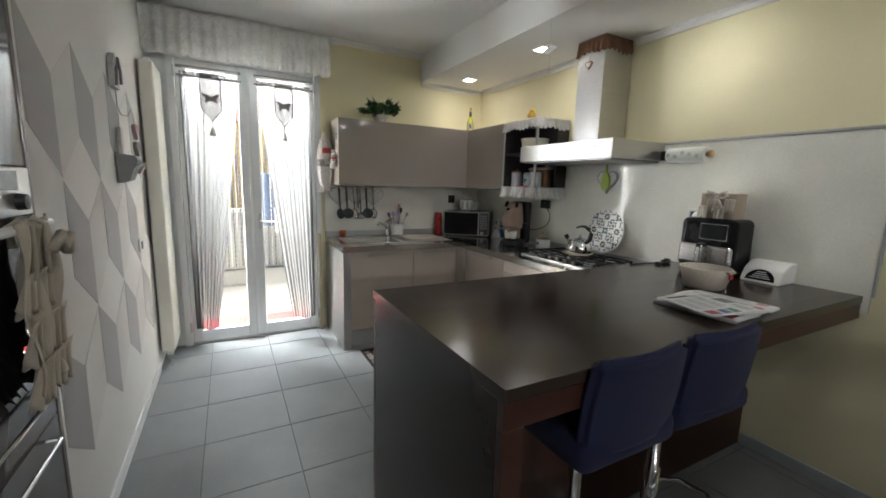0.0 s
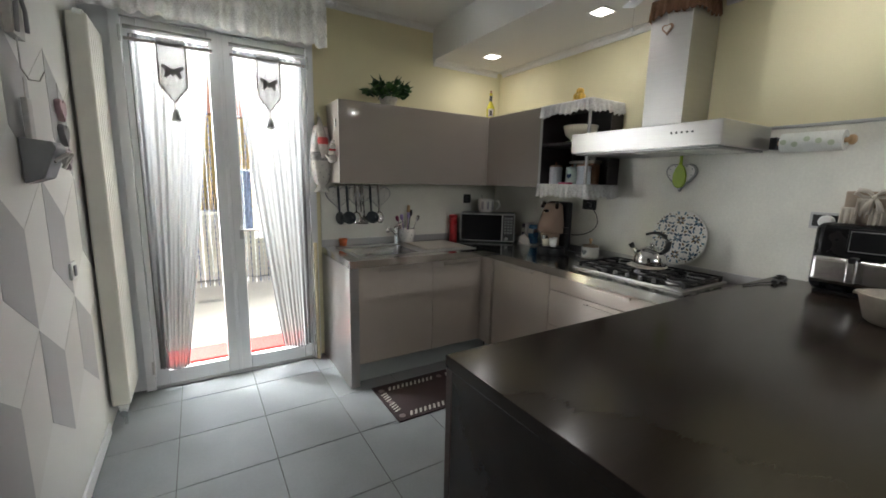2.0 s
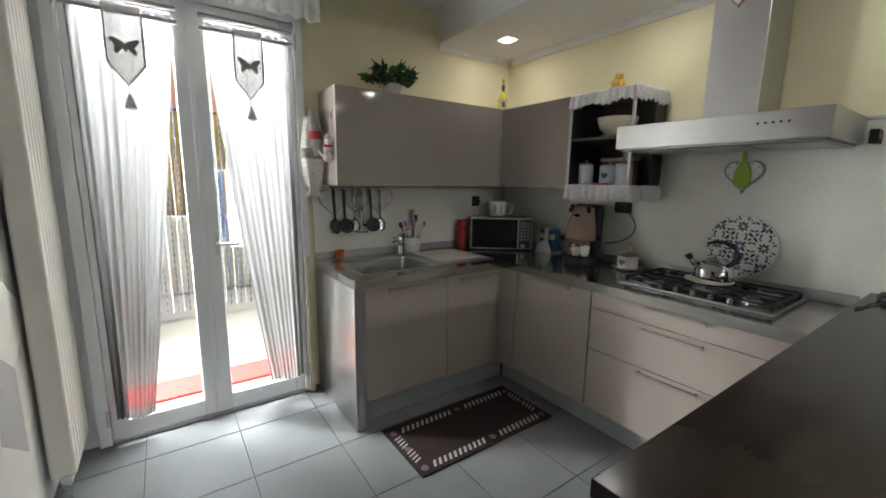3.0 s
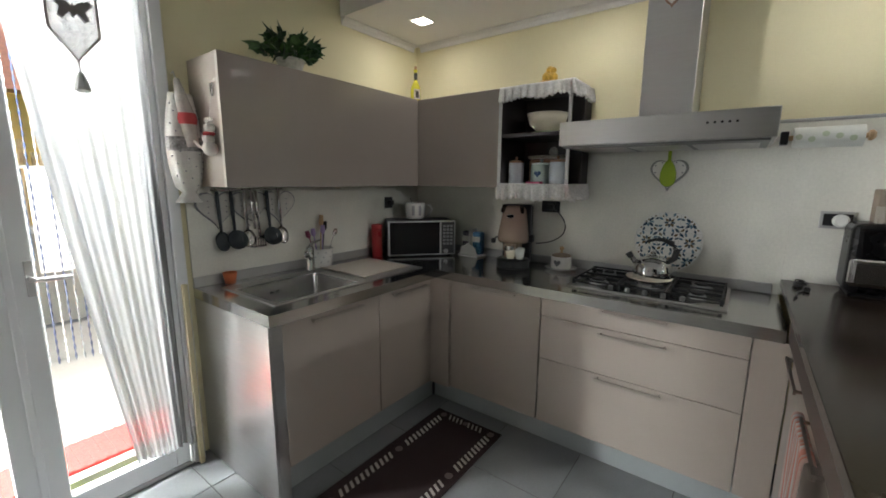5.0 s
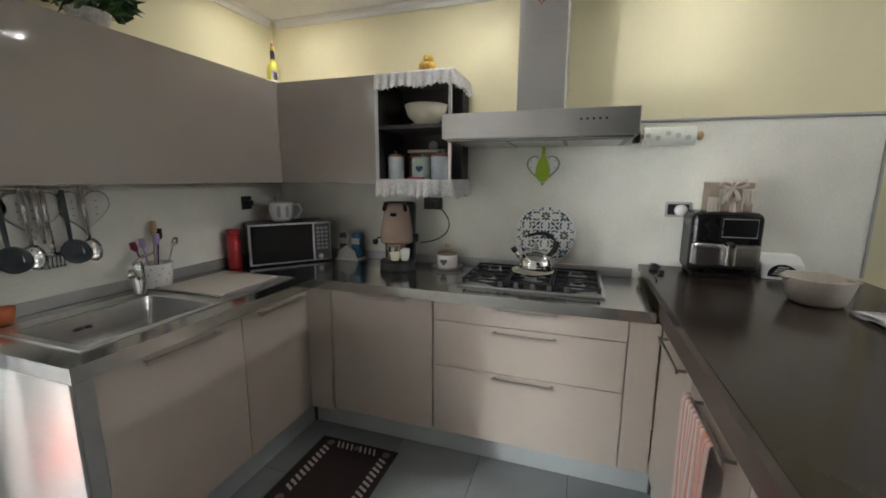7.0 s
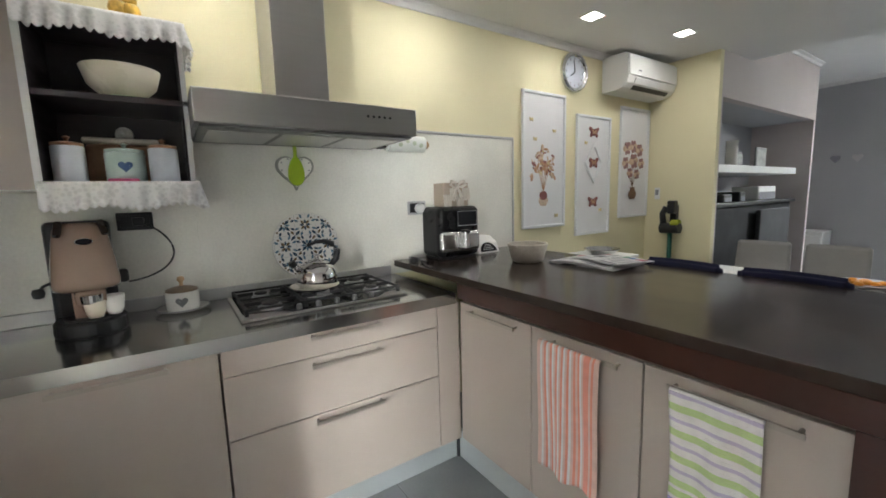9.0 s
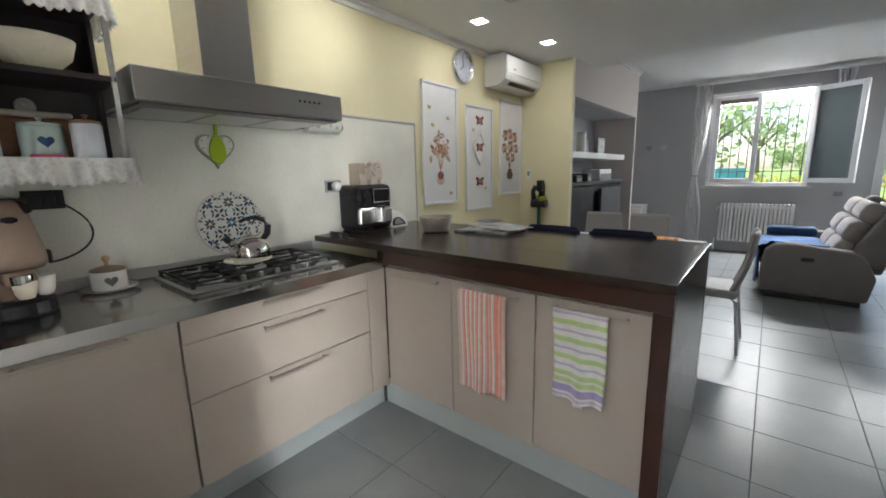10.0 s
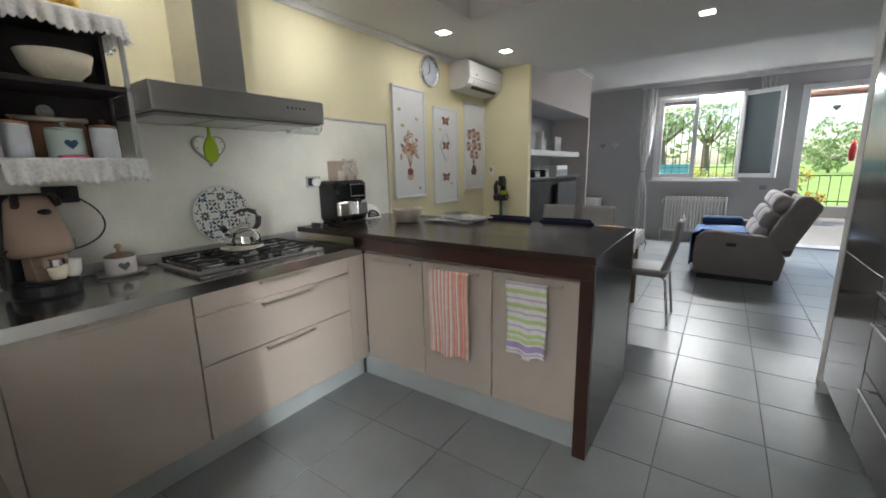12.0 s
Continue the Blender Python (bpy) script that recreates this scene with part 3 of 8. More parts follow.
hh = thing("heart_pendant", (FF, 2.27, 2.31), "small cream and brown heart on the chimney", "ornament")
part("heart", prism([(2.255 + p, 2.33 + q) for p, q in heart_outline(0.065)], "x", FF - 0.012, FF - 0.002, 0.002), mat("brown felt", (0.28, 0.17, 0.12), 0.9), hh)
part("inlay", prism([(2.255 + p, 2.33 + q) for p, q in heart_outline(0.042)], "x", FF - 0.015, FF - 0.0125, 0.001), linen, hh)
part("ribbon", tube([(FF - 0.006, 2.255, 2.355), (FF - 0.004, 2.26, 2.44)], 0.002, 6), linen, hh)

# ---- patio door, curtains, radiator, painted wall ----
door = thing("door_1", (0.28, 4.06, 0), "white glazed double patio door", "door", kind="structure")
DY = 4.045
for x0, x1 in ((-0.305, -0.25), (0.825, 0.875)):
    part("frame", box(x0, DY - 0.01, 0, x1, YB - 0.001 + 0.05, 2.47, 0.004), upvc, door)
part("frame", box(-0.249, DY - 0.01, 2.40, 0.824, YB + 0.05, 2.47, 0.004), upvc, door)
part("shutter_box", box(-0.305, DY - 0.01, 2.4705, 0.875, YB - 0.0005, 2.68, 0.004), upvc, door, "white roller shutter cover")
part("threshold", box(-0.249, DY + 0.0, 0, 0.824, YB + 0.05, 0.022, 0.003), alu, door, "aluminium threshold")
for x0, x1 in ((-0.247, 0.273), (0.277, 0.822)):
    leaf = part("leaf", box(x0, DY, 0.024, x0 + 0.075, DY + 0.055, 2.396, 0.006), upvc, door, "white door leaf")
    part("stile", box(x1 - 0.075, DY, 0.024, x1, DY + 0.055, 2.396, 0.006), upvc, leaf)
    part("rail", box(x0 + 0.0755, DY, 0.024, x1 - 0.0755, DY + 0.055, 0.125, 0.005), upvc, leaf)
    part("rail", box(x0 + 0.0755, DY, 2.315, x1 - 0.0755, DY + 0.055, 2.396, 0.005), upvc, leaf)
    for z in (0.12, 2.25):
        xh = x0 - 0.008 if x0 < 0 else x1 + 0.008
        part("hinge", tube([(xh, DY - 0.012, z), (xh, DY - 0.012, z + 0.09)], 0.008, 8), alu, leaf)
    pane = part("pane", box(x0 + 0.07, DY + 0.024, 0.12, x1 - 0.07, DY + 0.03, 2.32), mat("window glass", (1, 1, 1), 0.0, var=0.0, rvar=0.0, trans=1.0, ior=1.02), leaf)
    pane.visible_shadow = False
part("cover_strip", box(0.262, DY - 0.012, 0.03, 0.288, DY - 0.0005, 2.39, 0.004), upvc, door)
hb = bmesh.new()
box(0.322, DY - 0.008, 1.02, 0.348, DY - 0.0005, 1.16, 0.003, bm=hb)
tube([(0.335, DY - 0.006, 1.09), (0.335, DY - 0.045, 1.09), (0.345, DY - 0.05, 1.09), (0.45, DY - 0.05, 1.087)], 0.009, 10, bm=hb)
part("handle", hb, alu, door, "satin metal lever handle")
part("door_stop", box(0.80, DY - 0.035, 0.03, 0.812, DY - 0.013, 0.13, 0.004), white_plastic, door)


def voile(x_out, in_top, in_bot, seed, z0=0.14, z1=2.30):
    """A sheer panel with soft folds whose inner edge sweeps outwards towards the floor."""
    def fn(u, v):
        z = z1 + (z0 - z1) * v
        inner = in_top + (in_bot - in_top) * (v ** 1.15)
        x = x_out + (inner - x_out) * u
        fold = math.sin(2 * math.pi * (7 * u + 0.15 * math.sin(3 * v + seed))) * (0.006 + 0.004 * v) * (0.65 + 0.35 * math.sin(5 * u + seed)) + 0.005 * math.sin(61 * u + seed + 1.2 * v)
        return (x, DY - 0.022 + fold, z + 0.012 * math.sin(6 * u + seed) * v)
    return sheet(fn, 90, 24)


for name_x, xo, it, ib, seed, cx in (("l", -0.215, 0.205, -0.045, 1.0, 0.0), ("r", 0.79, 0.345, 0.585, 2.4, 0.56)):
    cur = thing("sheer_curtain", ((xo + it) / 2, DY - 0.02, 2.3), "sheer white voile curtain on the patio door", "curtain", "patio door curtains")
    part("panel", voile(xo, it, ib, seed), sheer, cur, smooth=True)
    part("rod", tube([(min(xo, it) - 0.02, DY - 0.016, 2.335), (max(xo, it) + 0.02, DY - 0.016, 2.335)], 0.012, 8), mat("grey rod", (0.26, 0.25, 0.25), 0.5), cur, "grey curtain rod")
    part("rod", tube([(min(xo, it) - 0.02, DY - 0.034, 2.265), (max(xo, it) + 0.02, DY - 0.034, 2.265)], 0.010, 8), mat("taupe braid", (0.30, 0.26, 0.25), 0.8), cur, "taupe braid band")
    drop = thing("butterfly_pendant", (cx, DY - 0.04, 2.1), "sheer pennant with grey felt butterfly and tassel", "ornament", "butterfly pendants")
    w = 0.075
    part("pennant", prism([(cx - w, 2.30), (cx + w, 2.30), (cx + w, 2.02), (cx, 1.92), (cx - w, 2.02)], "y", DY - 0.052, DY - 0.050), pennant_m, drop)
    eb = tube([(cx - w, DY - 0.052, 2.26), (cx - w, DY - 0.052, 2.02), (cx, DY - 0.052, 1.92), (cx + w, DY - 0.052, 2.02), (cx + w, DY - 0.052, 2.26)], 0.0055, 6)
    part("braid", eb, mat("taupe braid", (0.30, 0.26, 0.25), 0.8), drop)
    fly = [(0, -0.03), (0.012, -0.012), (0.035, -0.04), (0.05, -0.03), (0.04, 0.0), (0.065, 0.03), (0.055, 0.045), (0.02, 0.03), (0.004, 0.012), (0, 0.03)]
    fly = fly + [(-x, z) for x, z in fly[-2:0:-1]]
    part("butterfly", prism([(cx + x * 0.95, 2.10 + z * 0.95) for x, z in fly], "y", DY - 0.06, DY - 0.054), mat("grey felt", (0.22, 0.20, 0.20), 0.95), drop)
    part("cord", tube([(cx, DY - 0.053, 1.92), (cx, DY - 0.053, 1.86)], 0.002, 5), mat("taupe braid", (0.30, 0.26, 0.25), 0.8), drop)
    part("tassel", lathe([(0, 0.05), (0.008, 0.045), (0.02, 0.01), (0.028, -0.02), (0.02, -0.025), (0, -0.02)], 8, (cx, DY - 0.055, 1.83)), mat("grey tassel cloth", (0.42, 0.41, 0.40), 0.95), drop)

val = thing("lace_valance", (0.27, 3.86, 2.36), "cream lace valance on a rod above the door", "valance")
part("rod", tube([(-0.43, 3.865, 2.675), (0.96, 3.865, 2.675)], 0.011, 10), upvc, val, "white curtain rod")
fb = lathe([(0, -0.03), (0.012, -0.02), (0.02, 0), (0.012, 0.02), (0.022, 0.035), (0, 0.05)], 12)
bmesh.ops.transform(fb, matrix=pose(0.97, 3.865, 2.675, 0, 90, 0), verts=fb.verts[:])
part("finial", fb, upvc, val)
part("bracket", tube([(0.93, 3.865, 2.675), (0.93, 4.02, 2.675), (0.93, YB, 2.675)], 0.009, 8), upvc, val)


def val_fn(u, v):
    x = -0.425 + 1.36 * u
    z = 2.70 - v * (0.32 + 0.018 * abs(math.sin(math.pi * 14 * u)))
    return (x, 3.85 + 0.012 * math.sin(2 * math.pi * 17 * u + 0.8 * math.sin(7 * u)) * (0.4 + v) + 0.004 * math.sin(40 * u), z)


part("lace", sheet(val_fn, 150, 14, 0.001), lace_fine, val, smooth=True)
for row in range(2):
    zz = 2.47 + 0.085 * row
    zig = [(-0.42 + 1.35 * k / 44, 3.838 + 0.012 * math.sin(2 * math.pi * 17 * k / 44), zz + (0.03 if k % 2 else -0.03)) for k in range(45)]
    part("zigzag", tube(zig, 0.004, 5), mat("white cord", (0.72, 0.71, 0.68), 0.9), val)

rad = thing("column_radiator", (XL + 0.05, 3.83, 0.1), "tall white vertical panel radiator", "radiator", "radiators")
for k in range(7):
    y0 = 3.635 + 0.056 * k
    part("column", box(XL + 0.014, y0, 0.13, XL + 0.105, y0 + 0.05, 2.26, 0.012, 3), mat("cream radiator enamel", (0.74, 0.72, 0.65), 0.35, var=0.03), rad)
part("header", box(XL + 0.045, 3.63, 2.245, XL + 0.09, 4.02, 2.275, 0.008), white_plastic, rad)
part("header", box(XL + 0.045, 3.63, 0.10, XL + 0.09, 4.02, 0.135, 0.008), white_plastic, rad)
for z in (0.4, 1.95):
    part("bracket", box(XL, 3.75, z, XL + 0.05, 3.79, z + 0.05), white_plastic, rad)
vb = tube([(XL + 0.07, 3.60, 0.095), (XL + 0.07, 3.66, 0.095)], 0.02, 12)
tube([(XL + 0.07, 3.66, 0.10), (XL + 0.07, 3.66, 0.0)], 0.009, 8, bm=vb)
part("valve", vb, chrome, rad, "chrome valve and pipe")

solid("trim_door_side", box(XL + 0.001, YB - 0.03, 0, -0.306, YB - 0.0005, 2.69, 0.003), upvc, "white casing beside the patio door", "trim", kind="structure")

# painted rhombs on the west wall, as flat coats of paint
paint_dark = mat("grey wall paint", (0.44, 0.435, 0.44), 0.85, var=0.04, scale=3)
paint_light = mat("warm light wall paint", (0.67, 0.655, 0.63), 0.85, var=0.04, scale=3)
west = bpy.data.objects["wall_west"]
for k in range(9):
    y0 = 1.744 + 0.2515 * k
    tops = (1.975, 0.90) if k % 2 == 0 else (1.438,)
    for zt in tops:
        o = [(y0, zt), (y0 + 0.25, zt - 0.172), (y0 + 0.25, zt - 0.53), (y0, zt - 0.36)]
        if k < 9 and y0 + 0.25 < 4.05:
            part("rhomb", prism(o, "x", XL - 0.001, XL + 0.0012), paint_dark, west)
        o = [(y0 + 0.2515, zt - 0.172), (y0 + 0.5, zt), (y0 + 0.5, zt - 0.36), (y0 + 0.2515, zt - 0.53)]
        if y0 + 0.5 < 4.05:
            part("rhomb", prism(o, "x", XL - 0.001, XL + 0.0009), paint_light, west)
solid("baseboard_west", box(XL + 0.0005, 1.73, 0, XL + 0.012, 3.58, 0.07, 0.003), upvc, "low white skirting along the painted wall", "skirting", kind="structure")

# wall ornaments
silver = mat("whitewashed metal", (0.48, 0.47, 0.45), 0.55, var=0.15, scale=20)
o1 = thing("horseshoe_hanger", (XL, 2.87, 1.95), "whitewashed house-shaped wall hanger with wire hook", "ornament")
part("plaque", prism([(2.82, 1.92), (2.93, 1.92), (2.93, 2.04), (2.875, 2.10), (2.82, 2.04)], "x", XL + 0.002, XL + 0.03, 0.003), silver, o1)
part("arch", tube([(XL + 0.035, 2.83, 1.93), (XL + 0.04, 2.83, 2.02), (XL + 0.04, 2.875, 2.075), (XL + 0.04, 2.92, 2.02), (XL + 0.04, 2.92, 1.95)], 0.007, 8), grey_dot, o1)
part("hook", tube([(XL + 0.02, 2.875, 1.92), (XL + 0.02, 2.875, 1.82), (XL + 0.035, 2.885, 1.785), (XL + 0.06, 2.895, 1.785), (XL + 0.075, 2.90, 1.82)], 0.0025, 6), silver, o1)
o2 = thing("hanging_scoop", (XL, 2.88, 1.6), "grey metal scoop hanging from a decorated handle", "ornament")
part("handle", box(XL + 0.012, 2.85, 1.56, XL + 0.03, 2.90, 1.72, 0.004), silver, o2)
part("cord", tube([(XL + 0.02, 2.876, 1.72), (XL + 0.022, 2.876, 1.79)], 0.0015, 5), silver, o2)
part("scoop", prism([(XL + 0.004, 1.58), (XL + 0.09, 1.57), (XL + 0.10, 1.55), (XL + 0.06, 1.44), (XL + 0.006, 1.42)], "y", 2.80, 2.94, 0.004), mat("grey zinc", (0.22, 0.22, 0.23), 0.5, 0.4), o2)
part("bow", tube([(XL + 0.085, 2.83, 1.50), (XL + 0.115, 2.86, 1.53), (XL + 0.10, 2.875, 1.50), (XL + 0.12, 2.90, 1.53), (XL + 0.09, 2.92, 1.48)], 0.008, 6), linen, o2)
g1 = thing("heart_garland", (XL, 3.37, 1.5), "garland of three fabric hearts on the wall", "ornament")
for z, m in ((1.75, mat("pink fabric", (0.42, 0.29, 0.31), 0.9)), (1.64, mat("grey fabric", (0.24, 0.23, 0.24), 0.9)), (1.535, mat("mauve fabric", (0.36, 0.31, 0.33), 0.9))):
    part("heart", prism([(3.365 + p, z + q) for p, q in heart_outline(0.105, 24)], "x", XL + 0.002, XL + 0.026, 0.006), m, g1)
part("cord", tube([(XL + 0.01, 3.365, 1.56), (XL + 0.01, 3.365, 1.86)], 0.0015, 5), silver, g1)
sw = thing("light_switch", (XL, 3.25, 1.02), "white wall switch plate with grey rocker", "switch")
part("plate", box(XL + 0.0015, 3.21, 0.98, XL + 0.012, 3.29, 1.06, 0.004), white_plastic, sw)
part("rocker", box(XL + 0.0125, 3.235, 0.995, XL + 0.019, 3.265, 1.045, 0.003), grey_dot, sw)

# wooden strip beside the sink panel
solid("wood_strip", box(0.838, 4.008, 0, 0.862, 4.032, 0.965, 0.003), mat("pale yellow pine", (0.58, 0.51, 0.32), 0.6, var=0.15, stretch=(8, 8, 1)), "narrow pale pine strip beside the patio door", "strip", loc=(0.85, 4.02, 0))

# ---- kitchen: things on the worktops and walls ----
def rotated(ob, m):
    """Turns a thing that was built at the origin into its place."""
    ob.matrix_basis = m
    return ob


O = (0, 0, 0)
# hob
hob = thing("gas_hob", (2.40, 2.24, TOP), "five-burner gas hob with black cast-iron grates", "hob")
part("plate", box(2.165, 1.885, TOP + 0.0005, 2.625, 2.60, TOP + 0.012, 0.004), steel, hob, "brushed steel hob plate")
part("sump", prism([(2.605, 1.90), (2.605, 2.585), (2.25, 2.585), (2.225, 2.46), (2.172, 2.41), (2.172, 2.03), (2.225, 1.98), (2.25, 1.90)], "z", TOP + 0.0122, TOP + 0.0135), mat("black enamel", (0.022, 0.022, 0.023), 0.22, var=0.1), hob, "black enamel burner pan")
iron = mat("cast iron", (0.02, 0.02, 0.021), 0.55, var=0.2, bump=0.3)
for bx, by, r in ((2.30, 2.47, 0.042), (2.52, 2.47, 0.034), (2.41, 2.24, 0.058), (2.30, 2.01, 0.034), (2.52, 2.01, 0.042)):
    burner = part("burner", lathe([(r * 1.25, 0.012), (r * 1.2, 0.02), (r, 0.022), (r, 0.03), (0, 0.031)], 20, (bx, by, TOP)), alu, hob, "aluminium burner ring")
    part("burner_cap", lathe([(r * 0.8, 0.031), (r * 0.85, 0.036), (r * 0.7, 0.041), (0, 0.042)], 20, (bx, by, TOP)), iron, burner)
for y0, y1 in ((2.36, 2.575), (2.14, 2.345), (1.91, 2.125)):
    gb = bmesh.new()
    zt, x0, x1 = TOP + 0.041, 2.215, 2.60
    for a, c in (((x0, y0), (x1, y0)), ((x0, y1), (x1, y1)), ((x0, y0), (x0, y1)), ((x1, y0), (x1, y1)), (((x0 + x1) / 2, y0), ((x0 + x1) / 2, y1))):
        box(min(a[0], c[0]) - 0.0045, min(a[1], c[1]) - 0.0045, zt - 0.010, max(a[0], c[0]) + 0.0045, max(a[1], c[1]) + 0.0045, zt, 0.002, 1, bm=gb)
    for fx in (x0 + 0.09, x1 - 0.09):
        box(fx - 0.005, y0 + 0.005, zt - 0.010, fx + 0.005, y0 + 0.07, zt + 0.004, bm=gb)
        box(fx - 0.005, y1 - 0.07, zt - 0.010, fx + 0.005, y1 - 0.005, zt + 0.004, bm=gb)
    for fx in (x0, x1):
        for fy in (y0, y1):
            box(fx - 0.007, fy - 0.007, TOP + 0.012, fx + 0.007, fy + 0.007, zt, bm=gb)
    part("grate", gb, iron, hob, "black cast-iron pan grate")
for k in range(5):
    part("knob", lathe([(0.012, 0.012), (0.011, 0.03), (0.009, 0.034), (0, 0.034)], 14, (2.19, 2.06 + 0.08 * k, TOP + 0.002)), MATS["dark steel"], hob)

# kettle on its trivet
tr = thing("trivet", (2.42, 2.245, TOP + 0.045), "round cream plate under the kettle", "plate")
part("disc", lathe([(0, 0), (0.08, 0), (0.112, 0.01), (0.112, 0.014), (0.08, 0.006), (0, 0.006)], 32, (2.42, 2.245, TOP + 0.0455)), cream, tr, smooth=True)
kz = TOP + 0.0522
ket = thing("kettle", (2.42, 2.23, kz), "polished steel kettle with black handle", "kettle")
part("body", lathe([(0, 0), (0.082, 0), (0.093, 0.010), (0.096, 0.035), (0.090, 0.070), (0.074, 0.100), (0.045, 0.117), (0.033, 0.119)], 32, (2.42, 2.23, kz)), chrome, ket, smooth=True)
part("lid", lathe([(0.036, 0.116), (0.036, 0.121), (0.012, 0.126), (0.009, 0.135), (0.014, 0.142), (0, 0.148)], 20, (2.42, 2.23, kz)), chrome, ket, smooth=True)
part("spout", tube([(2.41, 2.295, kz + 0.065), (2.405, 2.32, kz + 0.09), (2.40, 2.34, kz + 0.112)], [0.02, 0.015, 0.012], 12), chrome, ket, smooth=True)
part("whistle", tube([(2.40, 2.337, kz + 0.108), (2.398, 2.352, kz + 0.13)], [0.016, 0.017], 12), black_plastic, ket)
part("handle", tube([(2.42, 2.165, kz + 0.09), (2.42, 2.135, kz + 0.12), (2.42, 2.128, kz + 0.16), (2.42, 2.15, kz + 0.195), (2.42, 2.19, kz + 0.21), (2.42, 2.23, kz + 0.208), (2.42, 2.27, kz + 0.195)], [0.013, 0.016, 0.017, 0.015, 0.011, 0.009, 0.008], 10), black_plastic, ket, smooth=True)

# patterned round board against the wall
board_r, CELL = 0.17, 0.108
BOARD = pose(2.664, 2.205, TOP + 0.223, 0, -83, 0) @ pose(0, 0, 0, 0, 0, 90)
bd = thing("patterned_plate", (2.655, 2.205, TOP + 0.06), "round board printed with blue and brown maiolica tiles", "plate")
disc = lathe([(0, 0), (board_r, 0), (board_r + 0.003, 0.004), (board_r, 0.009), (0, 0.009)], 48)
bmesh.ops.transform(disc, matrix=BOARD, verts=disc.verts[:])
part("disc", disc, white_gloss, bd)
teal = mat("deep blue glaze", (0.018, 0.055, 0.10), 0.3, var=0.3, scale=30)
olive = mat("umber glaze", (0.16, 0.11, 0.055), 0.3, var=0.3, scale=30)
slate = mat("slate blue glaze", (0.10, 0.19, 0.26), 0.3, var=0.3, scale=30)


def petal_mesh(name, length, width, m):
    """A pointed petal that starts at the origin and runs along x, a hair thick."""
    b = bmesh.new()
    o = [(0, 0), (0.3 * length, -0.8 * width), (0.62 * length, -width), (length, 0), (0.62 * length, width), (0.3 * length, 0.8 * width)]
    lo, hi = [b.verts.new((x, y, 0)) for x, y in o], [b.verts.new((x, y, 0.0008)) for x, y in o]
    b.faces.new(hi)
    for k in range(6):
        b.faces.new((lo[k], lo[(k + 1) % 6], hi[(k + 1) % 6], hi[k]))
    return mesh_of(name, b, m)


PETALS = {"b": petal_mesh("petal", 0.034, 0.0075, teal), "s": petal_mesh("petal", 0.026, 0.0062, slate), "u": petal_mesh("petal", 0.027, 0.0066, olive), "d": petal_mesh("petal", 0.024, 0.006, teal), "t": petal_mesh("petal", 0.014, 0.005, olive)}


def board_petal(kind, cy, cz, r, a):
    """One petal at the distance r from a tile's middle, pointing outwards, if it lies on the board."""
    x, y = cy + r * math.cos(a), cz + r * math.sin(a)
    size = {"b": 0.034, "s": 0.026, "u": 0.027, "d": 0.024}[kind]
    if max(math.hypot(x, y), math.hypot(x + size * math.cos(a), y + size * math.sin(a))) > board_r - 0.003:
        kind, size = "t", 0.014
        if max(math.hypot(x, y), math.hypot(x + size * math.cos(a), y + size * math.sin(a))) > board_r - 0.002:
            return
    ob = new("petal", PETALS[kind])
    ob.parent = bd
    ob.matrix_basis = Matrix.Translation(-BASE[bd]) @ BOARD @ pose(x, y, 0.0092, 0, 0, math.degrees(a))


for gy in range(-2, 3):
    for gz in range(-2, 3):
        cy, cz = gy * CELL, gz * CELL
        star = (gy + gz) % 2 == 0
        for q in range(8):
            a = q * math.pi / 4
            board_petal(("b" if q % 2 else "s") if star else ("u" if q % 2 else "d"), cy, cz, 0.005, a)
        for q in range(4):
            a = math.pi / 4 + q * math.pi / 2
            for side in (-0.34, 0.34):
                board_petal("d" if star else "s", cy, cz, 0.036, a + side)
            board_petal("u" if star else "b", cy, cz, 0.042, a)
for k in range(-1, 3):
    c_ = (k - 0.5) * CELL
    h_ = math.sqrt(max(0, (board_r - 0.002) ** 2 - c_ ** 2))
    for lo_, hi_ in (((c_ - 0.0007, -h_), (c_ + 0.0007, h_)), ((-h_, c_ - 0.0007), (h_, c_ + 0.0007))):
        lb_ = box(lo_[0], lo_[1], 0.0091, hi_[0], hi_[1], 0.0094)
        bmesh.ops.transform(lb_, matrix=BOARD, verts=lb_.verts[:])
        part("tile_line", lb_, mat("grey joint print", (0.42, 0.42, 0.41), 0.4), bd)

# green silicone rest on a heart board
ht = thing("heart_trivet", (XW - 0.014, 2.235, 1.45), "dotted white heart trivet hung on the splashback", "ornament")
part("heart", prism([(2.235 + p, 1.528 + q) for p, q in heart_outline(0.19)], "x", XW - 0.03, XW - 0.0135, 0.003), mat("grey edged felt", (0.30, 0.30, 0.29), 0.9), ht)
part("face", prism([(2.235 + p, 1.53 + q) for p, q in heart_outline(0.165)], "x", XW - 0.0335, XW - 0.0305, 0.001), mat("white dotted felt", (0.74, 0.72, 0.69), 0.9), ht)
for k in range(14):
    p_, q_ = heart_outline(0.145, 14)[k]
    dt = lathe([(0, 0.0006), (0.0045, 0.0004), (0.0045, 0)], 6)
    bmesh.ops.transform(dt, matrix=pose(XW - 0.0336, 2.235 + p_, 1.53 + q_, 0, -90, 0), verts=dt.verts[:])
    part("dot", dt, grey_dot, ht)
gs = thing("green_spoon_rest", (XW - 0.04, 2.235, 1.46), "lime green silicone spoon rest hanging", "spoon rest")
sp_o = [(2.235 + 0.052 * math.sin(a) * (0.75 + 0.25 * math.cos(a)), 1.525 - 0.075 * math.cos(a)) for a in [2 * math.pi * i / 24 for i in range(24)]]
